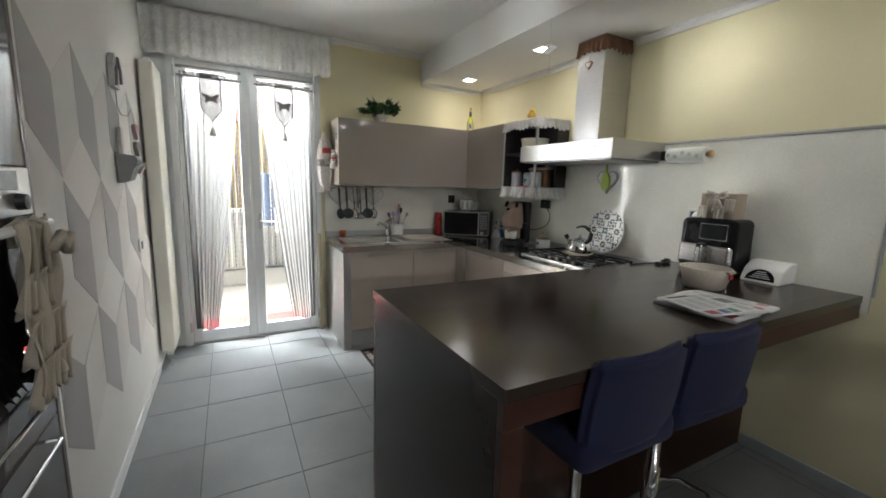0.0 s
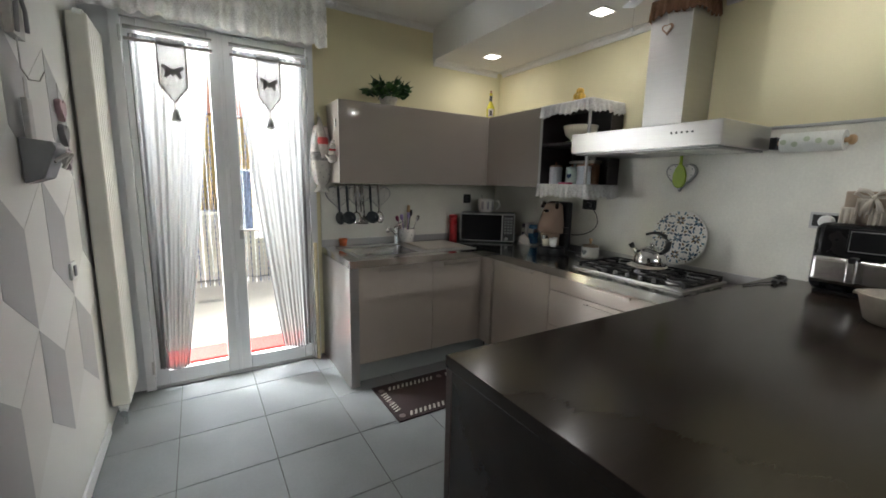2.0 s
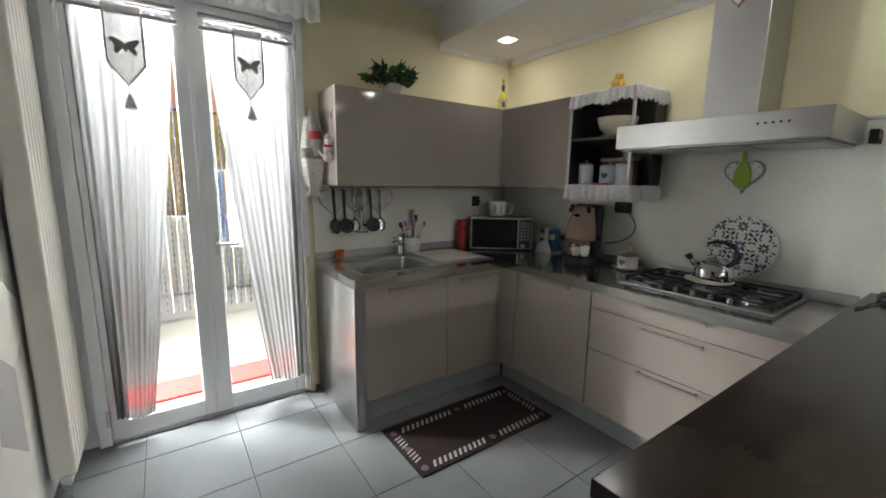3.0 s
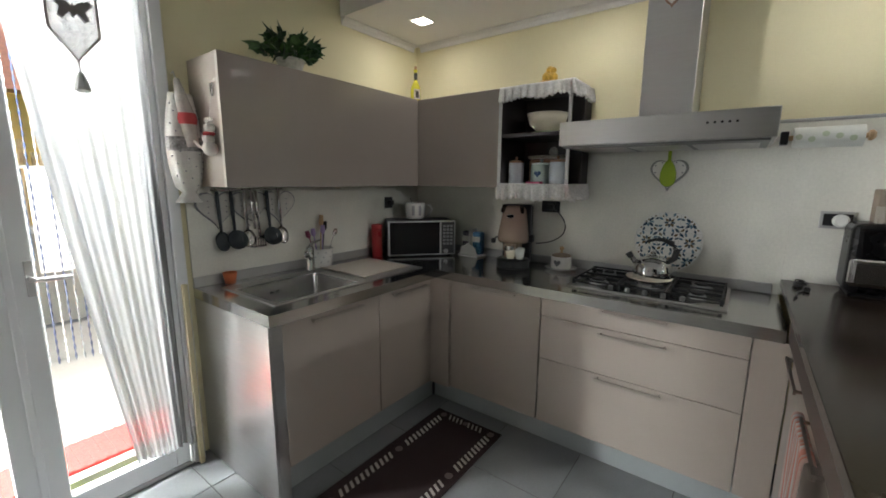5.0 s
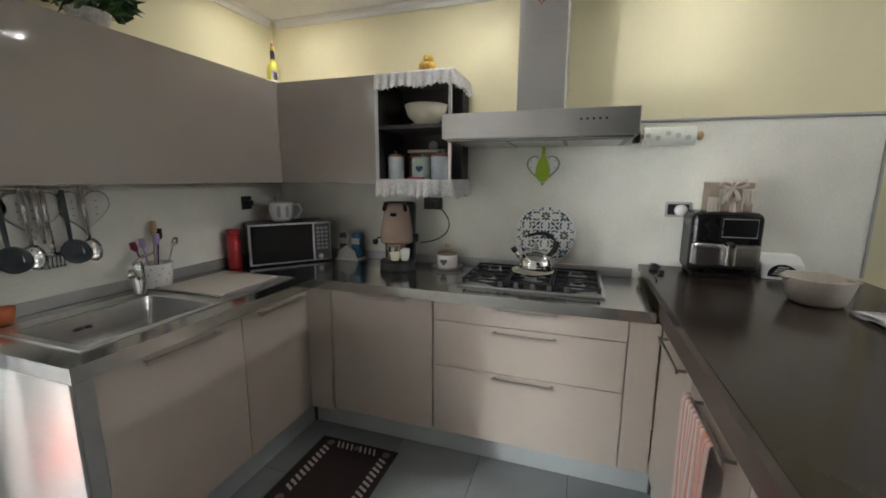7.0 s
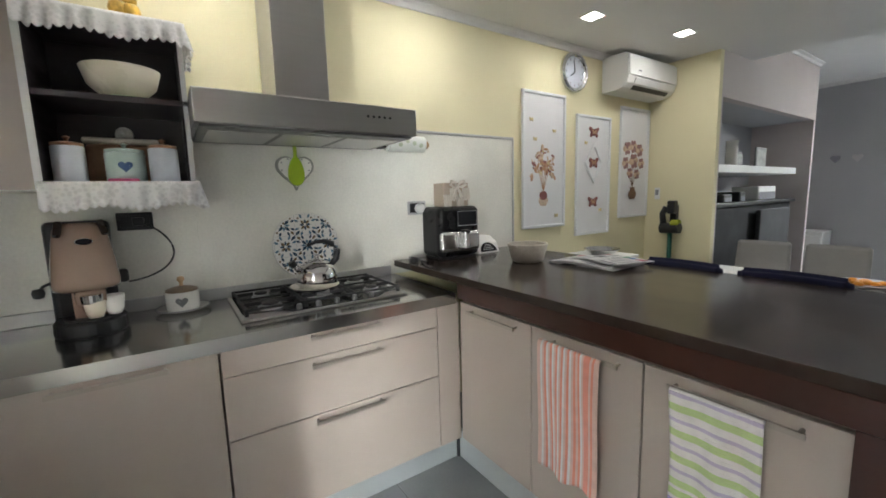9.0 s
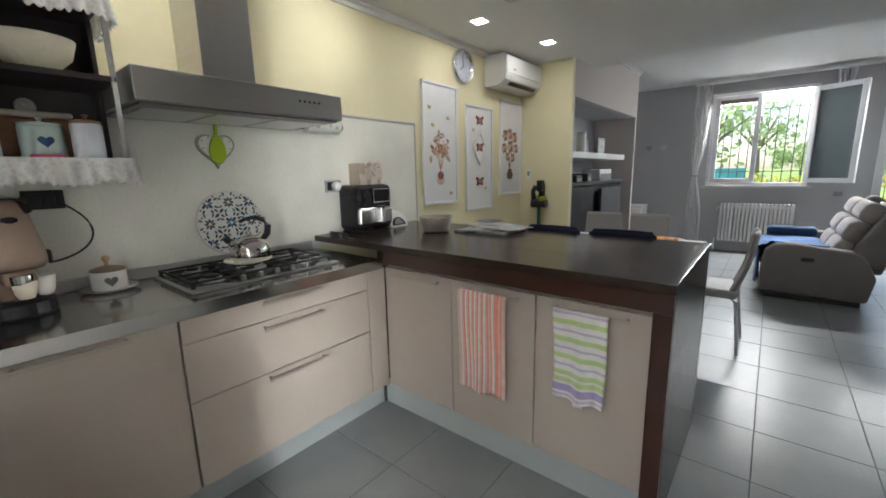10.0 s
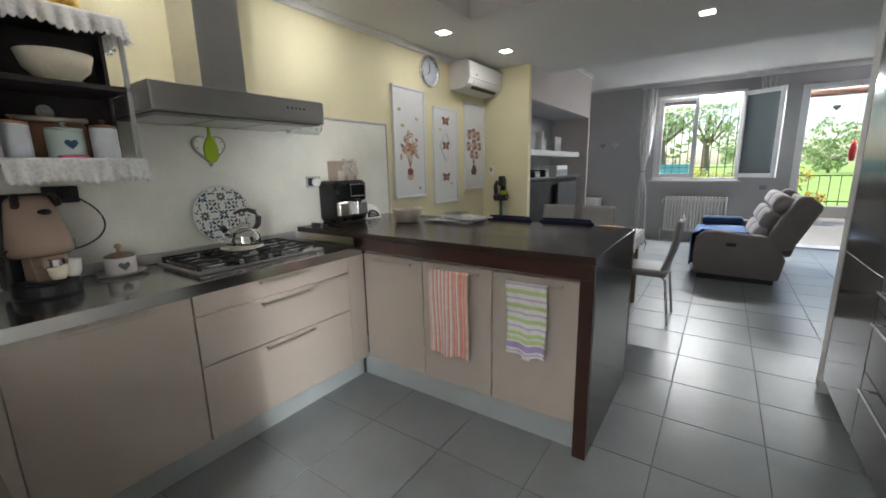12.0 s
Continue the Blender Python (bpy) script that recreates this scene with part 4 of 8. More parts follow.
part("bowl", prism(sp_o, "x", XW - 0.05, XW - 0.034, 0.005), mat("lime silicone", (0.30, 0.42, 0.02), 0.4), gs)
part("handle", box(XW - 0.048, 2.226, 1.59, XW - 0.036, 2.244, 1.655, 0.005), mat("lime silicone", (0.30, 0.42, 0.02), 0.4), gs)

# sockets
def socket(name, label, loc_y, z, w, h, m):
    s = thing(name, (XW - 0.013, loc_y, z), label, "socket", "wall sockets")
    part("plate", box(XW - 0.022, loc_y - w / 2, z - h / 2, XW - 0.0125, loc_y + w / 2, z + h / 2, 0.003), m, s)
    part("insert", box(XW - 0.026, loc_y - w / 2 + 0.012, z - h / 2 + 0.012, XW - 0.0225, loc_y + w / 2 - 0.012, z + h / 2 - 0.012, 0.002), black_plastic, s)
    return s


s = socket("wall_socket", "steel wall socket with a white plug", 1.523, 1.31, 0.125, 0.08, alu)
pl = lathe([(0.028, 0), (0.03, 0.012), (0.03, 0.028), (0.022, 0.036), (0, 0.036)], 18)
bmesh.ops.transform(pl, matrix=pose(XW - 0.0265, 1.515, 1.308, 0, -90, 0), verts=pl.verts[:])
part("plug", pl, white_plastic, s, "round white plug")
s = socket("wall_socket", "black wall socket above the coffee machine", 2.912, 1.308, 0.125, 0.075, black_plastic)
part("plug", box(XW - 0.06, 2.88, 1.29, XW - 0.0265, 2.92, 1.325, 0.006), black_plastic, s)
s = thing("wall_socket", (2.33, YB - 0.013, 1.30), "black wall socket above the microwave", "socket", "wall sockets")
part("plate", box(2.29, YB - 0.022, 1.26, 2.37, YB - 0.0125, 1.345, 0.003), black_plastic, s)
part("plug", box(2.31, YB - 0.06, 1.285, 2.35, YB - 0.0225, 1.32, 0.006), black_plastic, s)

# paper roll
pr = thing("paper_roll_holder", (2.62, 1.62, 1.68), "kitchen paper roll on a wooden holder", "paper roll")
part("mount", box(2.60, 1.745, 1.655, XW - 0.013, 1.775, 1.715, 0.004), black_plastic, pr)
part("dowel", tube([(2.625, 1.46, 1.685), (2.625, 1.745, 1.685)], 0.012, 12), pale_wood, pr)
kb = lathe([(0, 0), (0.022, 0.0), (0.024, 0.012), (0.014, 0.022), (0, 0.022)], 16)
bmesh.ops.transform(kb, matrix=pose(2.625, 1.478, 1.685, 90, 0, 0), verts=kb.verts[:])
part("knob", kb, pale_wood, pr, "turned pale wooden end knob")
rl = lathe([(0.02, 0), (0.046, 0), (0.046, 0.235), (0.02, 0.235)], 28)
bmesh.ops.transform(rl, matrix=pose(2.625, 1.728, 1.685, 90, 0, 0), verts=rl.verts[:])
roll = part("roll", rl, mat("printed paper", (0.74, 0.76, 0.72), 0.95, var=0.06, scale=25), pr, "white printed kitchen paper")
for k in range(5):
    a = 0.4 + k * 1.1
    bm_ = lathe([(0, 0.001), (0.013, 0.0005), (0.013, 0)], 10)
    bmesh.ops.transform(bm_, matrix=Matrix.Translation((2.625, 1.53 + 0.045 * k, 1.685)) @ pose(0, 0, 0, 0, -90 + 14 * (k % 3 - 1), 0) @ Matrix.Translation((0, 0, 0.0458)), verts=bm_.verts[:])
    part("print", bm_, mat("green print", (0.50, 0.56, 0.42), 0.9), roll)

# air fryer
af = thing("air_fryer", (2.55, 1.33, 1.0), "black air fryer with steel basket front", "air fryer")
fryer_black = mat("glossy black casing", (0.008, 0.008, 0.009), 0.28, var=0.05, spec=0.3)
part("body", box(2.455, 1.20, 1.012, 2.668, 1.50, 1.315, 0.035, 4), fryer_black, af, smooth=False)
part("foot", box(2.47, 1.22, 1.0005, 2.655, 1.48, 1.013, 0.004), black_plastic, af)
part("screen", box(2.445, 1.225, 1.19, 2.46, 1.385, 1.295, 0.004), black_gloss, af, "black touch screen")
part("screen_frame", tube([(2.4445, 1.235, 1.20), (2.4445, 1.375, 1.20), (2.4445, 1.375, 1.285), (2.4445, 1.235, 1.285), (2.4445, 1.235, 1.20)], 0.0022, 5), alu, af)
part("basket", box(2.442, 1.207, 1.045, 2.52, 1.493, 1.168, 0.02, 3), mat("dark brushed steel", (0.52, 0.515, 0.51), 0.24, 1.0, var=0.05, scale=8, rvar=0.0), af, "brushed steel basket front")
part("basket_handle", box(2.385, 1.325, 1.06, 2.445, 1.365, 1.172, 0.012, 3), MATS["dark brushed steel"], af, "steel basket handle")
part("handle_grip", box(2.383, 1.332, 1.155, 2.44, 1.358, 1.178, 0.005), black_plastic, af)
bx = thing("wrapped_box", (2.56, 1.33, 1.315), "beige gift box with linen bows on the air fryer", "box")
part("box", box(2.51, 1.245, 1.3155, 2.62, 1.43, 1.455, 0.004), mat("brown card", (0.42, 0.34, 0.27), 0.9), bx)
for k in range(4):
    yy = 1.268 + 0.046 * k
    part("ruffle", frill([(2.507, yy + 0.03, 1.425 - 0.04 * (k % 2)), (2.507, yy - 0.025, 1.425 - 0.04 * (k % 2))], 0.065, 3, 0.012), mat("cream ruffle cloth", (0.58, 0.53, 0.46), 0.9, var=0.12, scale=14, bump=0.4, bscale=300), bx, smooth=True)
pale_linen = mat("pale cream linen", (0.60, 0.55, 0.48), 0.9, var=0.12, scale=20, bump=0.3, bscale=260)
for s_ in (-1, 1):
    part("bow_loop", tube([(2.498, 1.337, 1.432), (2.492, 1.337 + s_ * 0.02, 1.455), (2.488, 1.337 + s_ * 0.048, 1.462), (2.488, 1.337 + s_ * 0.056, 1.445), (2.492, 1.337 + s_ * 0.035, 1.432), (2.498, 1.337 + s_ * 0.004, 1.43)], [0.005, 0.009, 0.011, 0.010, 0.008, 0.005], 8), pale_linen, bx, smooth=True)
    part("bow_tail", tube([(2.497, 1.337, 1.43), (2.494, 1.337 + s_ * 0.015, 1.405), (2.492, 1.337 + s_ * 0.026, 1.37)], [0.005, 0.009, 0.012], 8), pale_linen, bx, smooth=True)
part("bow_knot", box(2.488, 1.328, 1.423, 2.502, 1.346, 1.440, 0.005, 3), pale_linen, bx)

# power lead by the wall
cd = thing("coiled_cable", (2.55, 1.63, 1.0), "coiled black power cable on the counter", "cable")
cp = []
for i in range(60):
    a = i * 0.55
    cp.append((2.55 + (0.030 + 0.010 * math.sin(0.37 * i)) * math.cos(a), 1.625 + (0.022 + 0.006 * math.sin(0.9 * i)) * math.sin(a), 1.0045 + 0.0032 * (i / 10) + 0.002 * math.sin(i)))
part("lead", tube(cp, 0.0035, 6), black_plastic, cd, smooth=True)
part("plug", box(2.44, 1.60, 1.0005, 2.48, 1.625, 1.02, 0.006), black_plastic, cd)
part("tail", tube([(2.56, 1.60, 1.018), (2.48, 1.61, 1.008), (2.38, 1.65, 1.005), (2.31, 1.655, 1.005), (2.26, 1.668, 1.005)], 0.0035, 6), black_plastic, cd, smooth=True)

# toaster-like scale beside the fryer
sc = thing("bread_bin_radio", (2.60, 1.10, 1.0), "white table radio with round black front", "radio")
part("body", prism([(2.50, 1.0005), (2.675, 1.0005), (2.675, 1.105), (2.60, 1.105), (2.535, 1.07)], "y", 0.995, 1.175, 0.008), white_plastic, sc)
bm_ = prism([(0.066 * math.cos(math.pi * i / 16), 0.062 * math.sin(math.pi * i / 16)) for i in range(17)], "x", -0.004, 0.002)
bmesh.ops.transform(bm_, matrix=pose(2.507, 1.085, 1.012, 0, 27, 0), verts=bm_.verts[:])
part("front", bm_, black_gloss, sc, "black domed display")
for k in range(4):
    bm_ = box(-0.006, -0.045 + 0.008 * k, 0.012 + 0.011 * k, -0.0042, 0.045 - 0.008 * k, 0.015 + 0.011 * k)
    bmesh.ops.transform(bm_, matrix=pose(2.507, 1.085, 1.012, 0, 27, 0), verts=bm_.verts[:])
    part("mark", bm_, white_plastic, sc)

# bowl and newspapers
bw = thing("beige_bowl", (2.11, 1.14, 1.0), "oval beige plastic bowl with handles", "bowl")
prof = [(0, 0.001), (0.075, 0.001), (0.088, 0.012), (0.112, 0.10), (0.108, 0.104), (0.104, 0.10), (0.082, 0.014), (0, 0.012)]
bb = lathe(prof, 36, (2.11, 1.14, 1.0))
part("bowl", bb, mat("warm grey plastic", (0.46, 0.41, 0.35), 0.45, var=0.08, scale=40), bw, smooth=True)
for s_ in (-1, 1):
    part("grip", box(2.11 - 0.03, 1.14 + s_ * 0.108 - 0.012, 1.09, 2.11 + 0.03, 1.14 + s_ * 0.108 + 0.012, 1.102, 0.004), mat("warm grey plastic", (0.46, 0.41, 0.35), 0.45), bw)
part("label", box(2.105, 1.028, 1.06, 2.135, 1.034, 1.085, 0.004), red_gloss, bw, "red oval mark")
paper = mat("newsprint", (0.66, 0.66, 0.66), 0.85, var=0.08, scale=60)


def magazine(label, cx, cy, turn, w, l, z, layers, lift):
    m_ = thing("newspaper", (0, 0, 0), label, "newspaper", "newspapers")
    for k in range(layers):
        zz = 0.0006 + 0.003 * k
        dx = 0.008 * math.sin(3 * k)

        def fn(u, v, zz=zz, dx=dx, k=k):
            return ((u - 0.5) * l + dx, (v - 0.5) * w + dx * 0.6, zz + lift * k / max(1, layers - 1) * math.sin(math.pi * u) * (0.4 + 0.6 * v) + 0.002 * math.sin(7 * u + 3 * k))
        pg = part("page", sheet(fn, 14, 8, 0.0008), paper, m_, smooth=True)
    k = layers - 1

    def on_top(uu, vv, up=0.0):
        return ((uu - 0.5) * l + 0.008 * math.sin(3 * k), (vv - 0.5) * w + 0.0048 * math.sin(3 * k), 0.0016 + up + 0.003 * k + lift * math.sin(math.pi * uu) * (0.4 + 0.6 * vv) + 0.002 * math.sin(7 * uu + 3 * k))

    for j, (u, v, su, sv, colr) in enumerate(((0.06, 0.06, 0.17, 0.16, (0.40, 0.10, 0.12)), (0.27, 0.06, 0.12, 0.16, (0.12, 0.20, 0.36)), (0.42, 0.05, 0.10, 0.18, (0.14, 0.30, 0.22)), (0.62, 0.42, 0.20, 0.26, (0.20, 0.20, 0.21)), (0.08, 0.86, 0.34, 0.07, (0.12, 0.12, 0.13)), (0.86, 0.08, 0.09, 0.14, (0.45, 0.16, 0.14)))):
        part("printed_picture", sheet(lambda a, c: on_top(u + su * a, v + sv * c), 6, 4, 0.0003), mat("print %d" % j, colr, 0.85, var=0.5, scale=60), m_)
    ink = mat("grey newsprint ink", (0.30, 0.30, 0.31), 0.9)
    for u0, v0, v1 in ((0.06, 0.30, 0.80), (0.24, 0.30, 0.80), (0.42, 0.30, 0.92), (0.62, 0.08, 0.36), (0.62, 0.74, 0.92), (0.82, 0.30, 0.92)):
        tx = bmesh.new()
        rows = int((v1 - v0) * w / 0.0075)
        for r in range(rows):
            va = v0 + (v1 - v0) * r / rows
            wd = 0.155 * (0.7 + 0.3 * math.sin(5.1 * r + 9 * u0) ** 2)
            merge(tx, sheet(lambda a, c: on_top(u0 + wd * a, va + 0.011 * c), 3, 1, 0.0002))
        tagged(part("text_column", tx, ink, m_), "column of small grey print", kind="stuff")
    return rotated(m_, pose(cx, cy, z, 0, 0, turn))


magazine("folded newspapers and flyers in a loose pile", 1.82, 0.93, 3, 0.30, 0.38, 1.0, 4, 0.012)
magazine("open colour flyer on the newspapers", 1.74, 0.90, -12, 0.25, 0.30, 1.0245, 2, 0.006)

# coffee machine
taupe_pl = mat("taupe gloss plastic", (0.33, 0.235, 0.18), 0.16, var=0.04, coat=0.4)
cm = thing("coffee_machine", (0, 0, 0), "taupe and black capsule coffee machine", "coffee machine")



def shell(u, v):
    """The rounded cowl: a broad back that narrows upwards, with a nose that swells forward over the brewing head."""
    a = 2 * math.pi * u
    h = 0.165 + 0.235 * v
    w = 0.100 - 0.030 * v ** 1.3
    back = 0.055
    nose = 0.085 + 0.050 * math.exp(-((v - 0.22) / 0.33) ** 2) - 0.045 * v ** 2
    if v < 0.08:
        nose, w = nose * (0.80 + 2.5 * v), w * (0.93 + 0.9 * v)
    if v > 0.9:
        k = 1 - 0.35 * ((v - 0.9) / 0.1) ** 2
        w, nose, back = w * k, nose * k, back * k
    c, sn = math.cos(a), math.sin(a)
    x = back * c if c > 0 else nose * -abs(c) ** 0.85
    return (x, w * math.copysign(abs(sn) ** (0.75 if c > 0 else 0.95), sn), h)


b = sheet(shell, 44, 22)
bmesh.ops.contextual_create(b, geom=[e for e in b.edges if e.is_boundary and all(v.co.z > 0.399 for v in e.verts)])
bmesh.ops.contextual_create(b, geom=[e for e in b.edges if e.is_boundary and all(v.co.z < 0.166 for v in e.verts)])
part("shell", b, taupe_pl, cm, "glossy taupe cowl", True)
part("head_housing", box(-0.105, -0.042, 0.118, 0.02, 0.042, 0.168, 0.012, 3), taupe_pl, cm, "taupe housing round the brewing head")
part("column", prism([(0.045, 0.06), (0.045, 0.17), (-0.03, 0.17), (-0.045, 0.10), (-0.06, 0.06)], "y", -0.047, 0.047, 0.008), taupe_pl, cm, "taupe rear column")
part("rear_tank", box(0.06, -0.095, 0.02, 0.135, 0.095, 0.405, 0.02, 3), black_plastic, cm, "black water tank")
part("base", lathe([(0, 0.001), (0.105, 0.001), (0.108, 0.01), (0.106, 0.048), (0.098, 0.058), (0, 0.058)], 32), black_plastic, cm, "round black drip base")
part("drip_ring", lathe([(0.04, 0.0585), (0.075, 0.0585), (0.078, 0.064), (0.074, 0.067), (0.04, 0.067)], 24, (-0.03, 0, 0)), black_plastic, cm)
part("coffee_head", lathe([(0, 0), (0.03, 0.0), (0.034, 0.004), (0.036, 0.030), (0.03, 0.034), (0, 0.034)], 24, (-0.088, 0, 0.122)), chrome, cm, "chrome brewing head")
part("spout", lathe([(0.008, 0), (0.012, 0.012), (0.012, 0.022), (0, 0.022)], 12, (-0.075, 0, 0.10)), chrome, cm)
bm_ = lathe([(0, 0.003), (0.022, 0.002), (0.024, 0)], 20)
bmesh.ops.transform(bm_, matrix=pose(-0.095, 0.0, 0.338, 0, -68, 0) @ Matrix.Diagonal((0.5, 1, 1, 1)), verts=bm_.verts[:])
badge = part("badge", bm_, black_gloss, cm, "black oval badge")
bm_ = tube([(0.0235 * math.cos(k * math.pi / 12), 0.0235 * math.sin(k * math.pi / 12), 0.001) for k in range(25)], 0.0016, 5)
bmesh.ops.transform(bm_, matrix=pose(-0.0955, 0.0, 0.338, 0, -68, 0) @ Matrix.Diagonal((0.5, 1, 1, 1)), verts=bm_.verts[:])
part("badge_rim", bm_, chrome, badge)
for s_ in (-1, 1):
    bm_ = box(-0.014, -0.011, -0.028, 0.014, 0.011, 0.028, 0.008, 3)
    bmesh.ops.transform(bm_, matrix=pose(-0.048, s_ * 0.060, 0.382, s_ * 12, 25, 0), verts=bm_.verts[:])
    part("lever", bm_, mat("dark brown plastic", (0.03, 0.02, 0.016), 0.3), cm, "dark brown lift lever")
part("steam_lever", tube([(-0.01, 0.09, 0.20), (-0.02, 0.115, 0.19), (-0.025, 0.125, 0.175)], [0.005, 0.005, 0.005], 8), black_plastic, cm)
part("knob", lathe([(0, -0.02), (0.014, -0.016), (0.018, 0), (0.014, 0.014), (0, 0.016)], 14, (-0.027, 0.128, 0.17)), black_plastic, cm, smooth=True)
part("side_knob", box(0.0, -0.125, 0.165, 0.05, -0.09, 0.215, 0.01, 3), black_plastic, cm)
rotated(cm, pose(2.44, 3.06, TOP, 0, 0, 12))
for dx, dy, hh_ in ((-0.085, -0.025, 0.06), (-0.06, -0.075, 0.07)):
    cu = thing("espresso_cup", (2.44 + dx, 3.06 + dy, TOP + 0.067), "small pale espresso cup on the machine", "cup", "espresso cups")
    part("cup", lathe([(0, 0.001), (0.02, 0.001), (0.028, 0.02), (0.033, hh_), (0.03, hh_), (0.025, 0.02), (0, 0.006)], 20, (2.44 + dx, 3.06 + dy, TOP + 0.0675)), white_gloss if dy < -0.05 else cream, cu, smooth=True)
cb = thing("appliance_cable", (2.66, 2.88, 1.2), "black cable hanging from the socket", "cable")
part("lead", tube([(2.635 - 0.105 * (k / 20) ** 2, 2.882 + 0.063 * (k / 20) ** 2 - 0.105 * math.sin(math.pi * (k / 20) ** 0.8), 1.30 - 0.225 * math.sin(0.5 * math.pi * k / 20)) for k in range(21)], 0.004, 7), black_plastic, cb, smooth=True)

# sugar bowl on a plate
sg = thing("cake_plate", (2.55, 2.775, TOP), "round white plate with a grey rim", "plate")
part("plate", lathe([(0, 0.001), (0.055, 0.001), (0.098, 0.014), (0.099, 0.018), (0.06, 0.008), (0, 0.008)], 36, (2.55, 2.775, TOP)), white_gloss, sg, smooth=True)
part("rim", lathe([(0.097, 0.0155), (0.101, 0.016), (0.101, 0.020), (0.097, 0.0195)], 36, (2.55, 2.775, TOP)), grey_dot, sg)
sb = thing("sugar_bowl", (2.55, 2.775, TOP + 0.008), "white ceramic pot with grey heart and wooden lid", "pot")
part("pot", lathe([(0, 0.001), (0.058, 0.001), (0.062, 0.006), (0.062, 0.078), (0.056, 0.08), (0, 0.075)], 32, (2.55, 2.775, TOP + 0.008)), white_gloss, sb, smooth=True)
part("lid", lathe([(0, 0.081), (0.060, 0.081), (0.060, 0.088), (0.038, 0.096), (0.008, 0.102), (0, 0.102)], 28, (2.55, 2.775, TOP + 0.008)), mat("grey brown wood", (0.27, 0.20, 0.14), 0.5, var=0.2, scale=14), sb, "brown wooden lid")
part("knob", lathe([(0.008, 0.1), (0.007, 0.115), (0.015, 0.128), (0.012, 0.14), (0, 0.144)], 14, (2.55, 2.775, TOP + 0.008)), pale_wood, sb)


def curved_heart(cx, cy, cz, r, face, w, m, parent):
    """A heart laid round a pot of radius r; face is the direction it looks, in degrees."""
    b = bmesh.new()
    vs = []
    for p, q in heart_outline(w, 28):
        a = radians(face) + p / r
        vs.append(b.verts.new((cx + (r + 0.0008) * math.cos(a), cy + (r + 0.0008) * math.sin(a), cz + q)))
    b.faces.new(vs)
    return part("heart", b, m, parent)


curved_heart(2.55, 2.775, TOP + 0.05, 0.062, 176, 0.046, mat("grey glaze", (0.16, 0.17, 0.18), 0.4), sb)

# microwave with a mug, red canister
mw = thing("microwave", (0, 0, 0), "black-glass microwave oven with steel trim", "microwave")
part("case", box(-0.225, 0.012, 0.012, 0.225, 0.30, 0.262, 0.006), mat("dark case", (0.035, 0.035, 0.037), 0.4), mw)
part("front_frame", box(-0.227, -0.004, 0.01, 0.227, 0.011, 0.264, 0.004), alu, mw, "steel-coloured front frame")
part("window", box(-0.215, -0.009, 0.02, 0.118, -0.0045, 0.254, 0.002), black_gloss, mw, "black glass door")
part("control_panel", box(0.13, -0.009, 0.02, 0.218, -0.0045, 0.254, 0.002), mat("charcoal panel", (0.06, 0.06, 0.065), 0.35), mw)
for r_ in range(6):
    for c_ in range(3):
        part("key", box(0.14 + 0.024 * c_, -0.0115, 0.215 - 0.026 * r_, 0.158 + 0.024 * c_, -0.0092, 0.232 - 0.026 * r_), mat("grey key", (0.30, 0.30, 0.31), 0.5), mw)
dl = lathe([(0.016, 0), (0.015, 0.012), (0, 0.013)], 16)
bmesh.ops.transform(dl, matrix=pose(0.16, -0.0095, 0.04, 90, 0, 0), verts=dl.verts[:])
part("dial", dl, alu, mw)
for s_ in (-0.19, 0.19):
    part("foot", lathe([(0, 0), (0.014, 0.0), (0.014, 0.0125), (0, 0.0125)], 10, (s_, 0.05, 0)), black_plastic, mw)
    part("foot", lathe([(0, 0), (0.014, 0.0), (0.014, 0.0125), (0, 0.0125)], 10, (s_, 0.25, 0)), black_plastic, mw)
rotated(mw, pose(2.325, 3.74, TOP + 0.0005, 0, 0, -40) @ Matrix.Diagonal((1.1, 1, 1, 1)))
mug = thing("mug_teapot", (2.40, 3.87, TOP + 0.263), "grey and white striped mug on a saucer", "mug")
mx, my, mz = 2.40, 3.87, TOP + 0.2635
part("saucer", lathe([(0, 0), (0.05, 0), (0.078, 0.008), (0.05, 0.005), (0, 0.005)], 28, (mx, my, mz)), white_gloss, mug)
part("cup", lathe([(0, 0.006), (0.055, 0.006), (0.068, 0.03), (0.075, 0.075), (0.073, 0.118), (0.069, 0.128), (0.065, 0.122), (0, 0.116)], 28, (mx, my, mz)), white_gloss, mug, smooth=True)
for a in (200, 240, 280, 320):
    part("stripe", sheet(lambda u, v, a=a: (mx + (0.0695 + 0.006 * math.sin(math.pi * (0.15 + 0.7 * v))) * math.cos(radians(a + 17 * u)), my + (0.0695 + 0.006 * math.sin(math.pi * (0.15 + 0.7 * v))) * math.sin(radians(a + 17 * u)), mz + 0.032 + 0.08 * v), 4, 2, 0.0005), mat("grey glaze stripe", (0.36, 0.36, 0.38), 0.4), mug)
part("handle", tube([(mx + 0.058, my - 0.037, mz + 0.105), (mx + 0.098, my - 0.062, mz + 0.108), (mx + 0.112, my - 0.07, mz + 0.07), (mx + 0.085, my - 0.055, mz + 0.02), (mx + 0.055, my - 0.035, mz + 0.025)], 0.008, 8), white_gloss, mug, smooth=True)
part("spoon", tube([(mx - 0.03, my, mz + 0.10), (mx - 0.045, my + 0.01, mz + 0.165)], 0.003, 6), chrome, mug)
rc = thing("red_canister", (2.14, 4.02, TOP), "tall red lacquered tin beside the microwave", "canister")
part("tin", lathe([(0, 0.0005), (0.036, 0.0005), (0.038, 0.006), (0.038, 0.20), (0.034, 0.205), (0, 0.205)], 24, (2.13, 4.01, TOP)), red_gloss, rc, smooth=True)
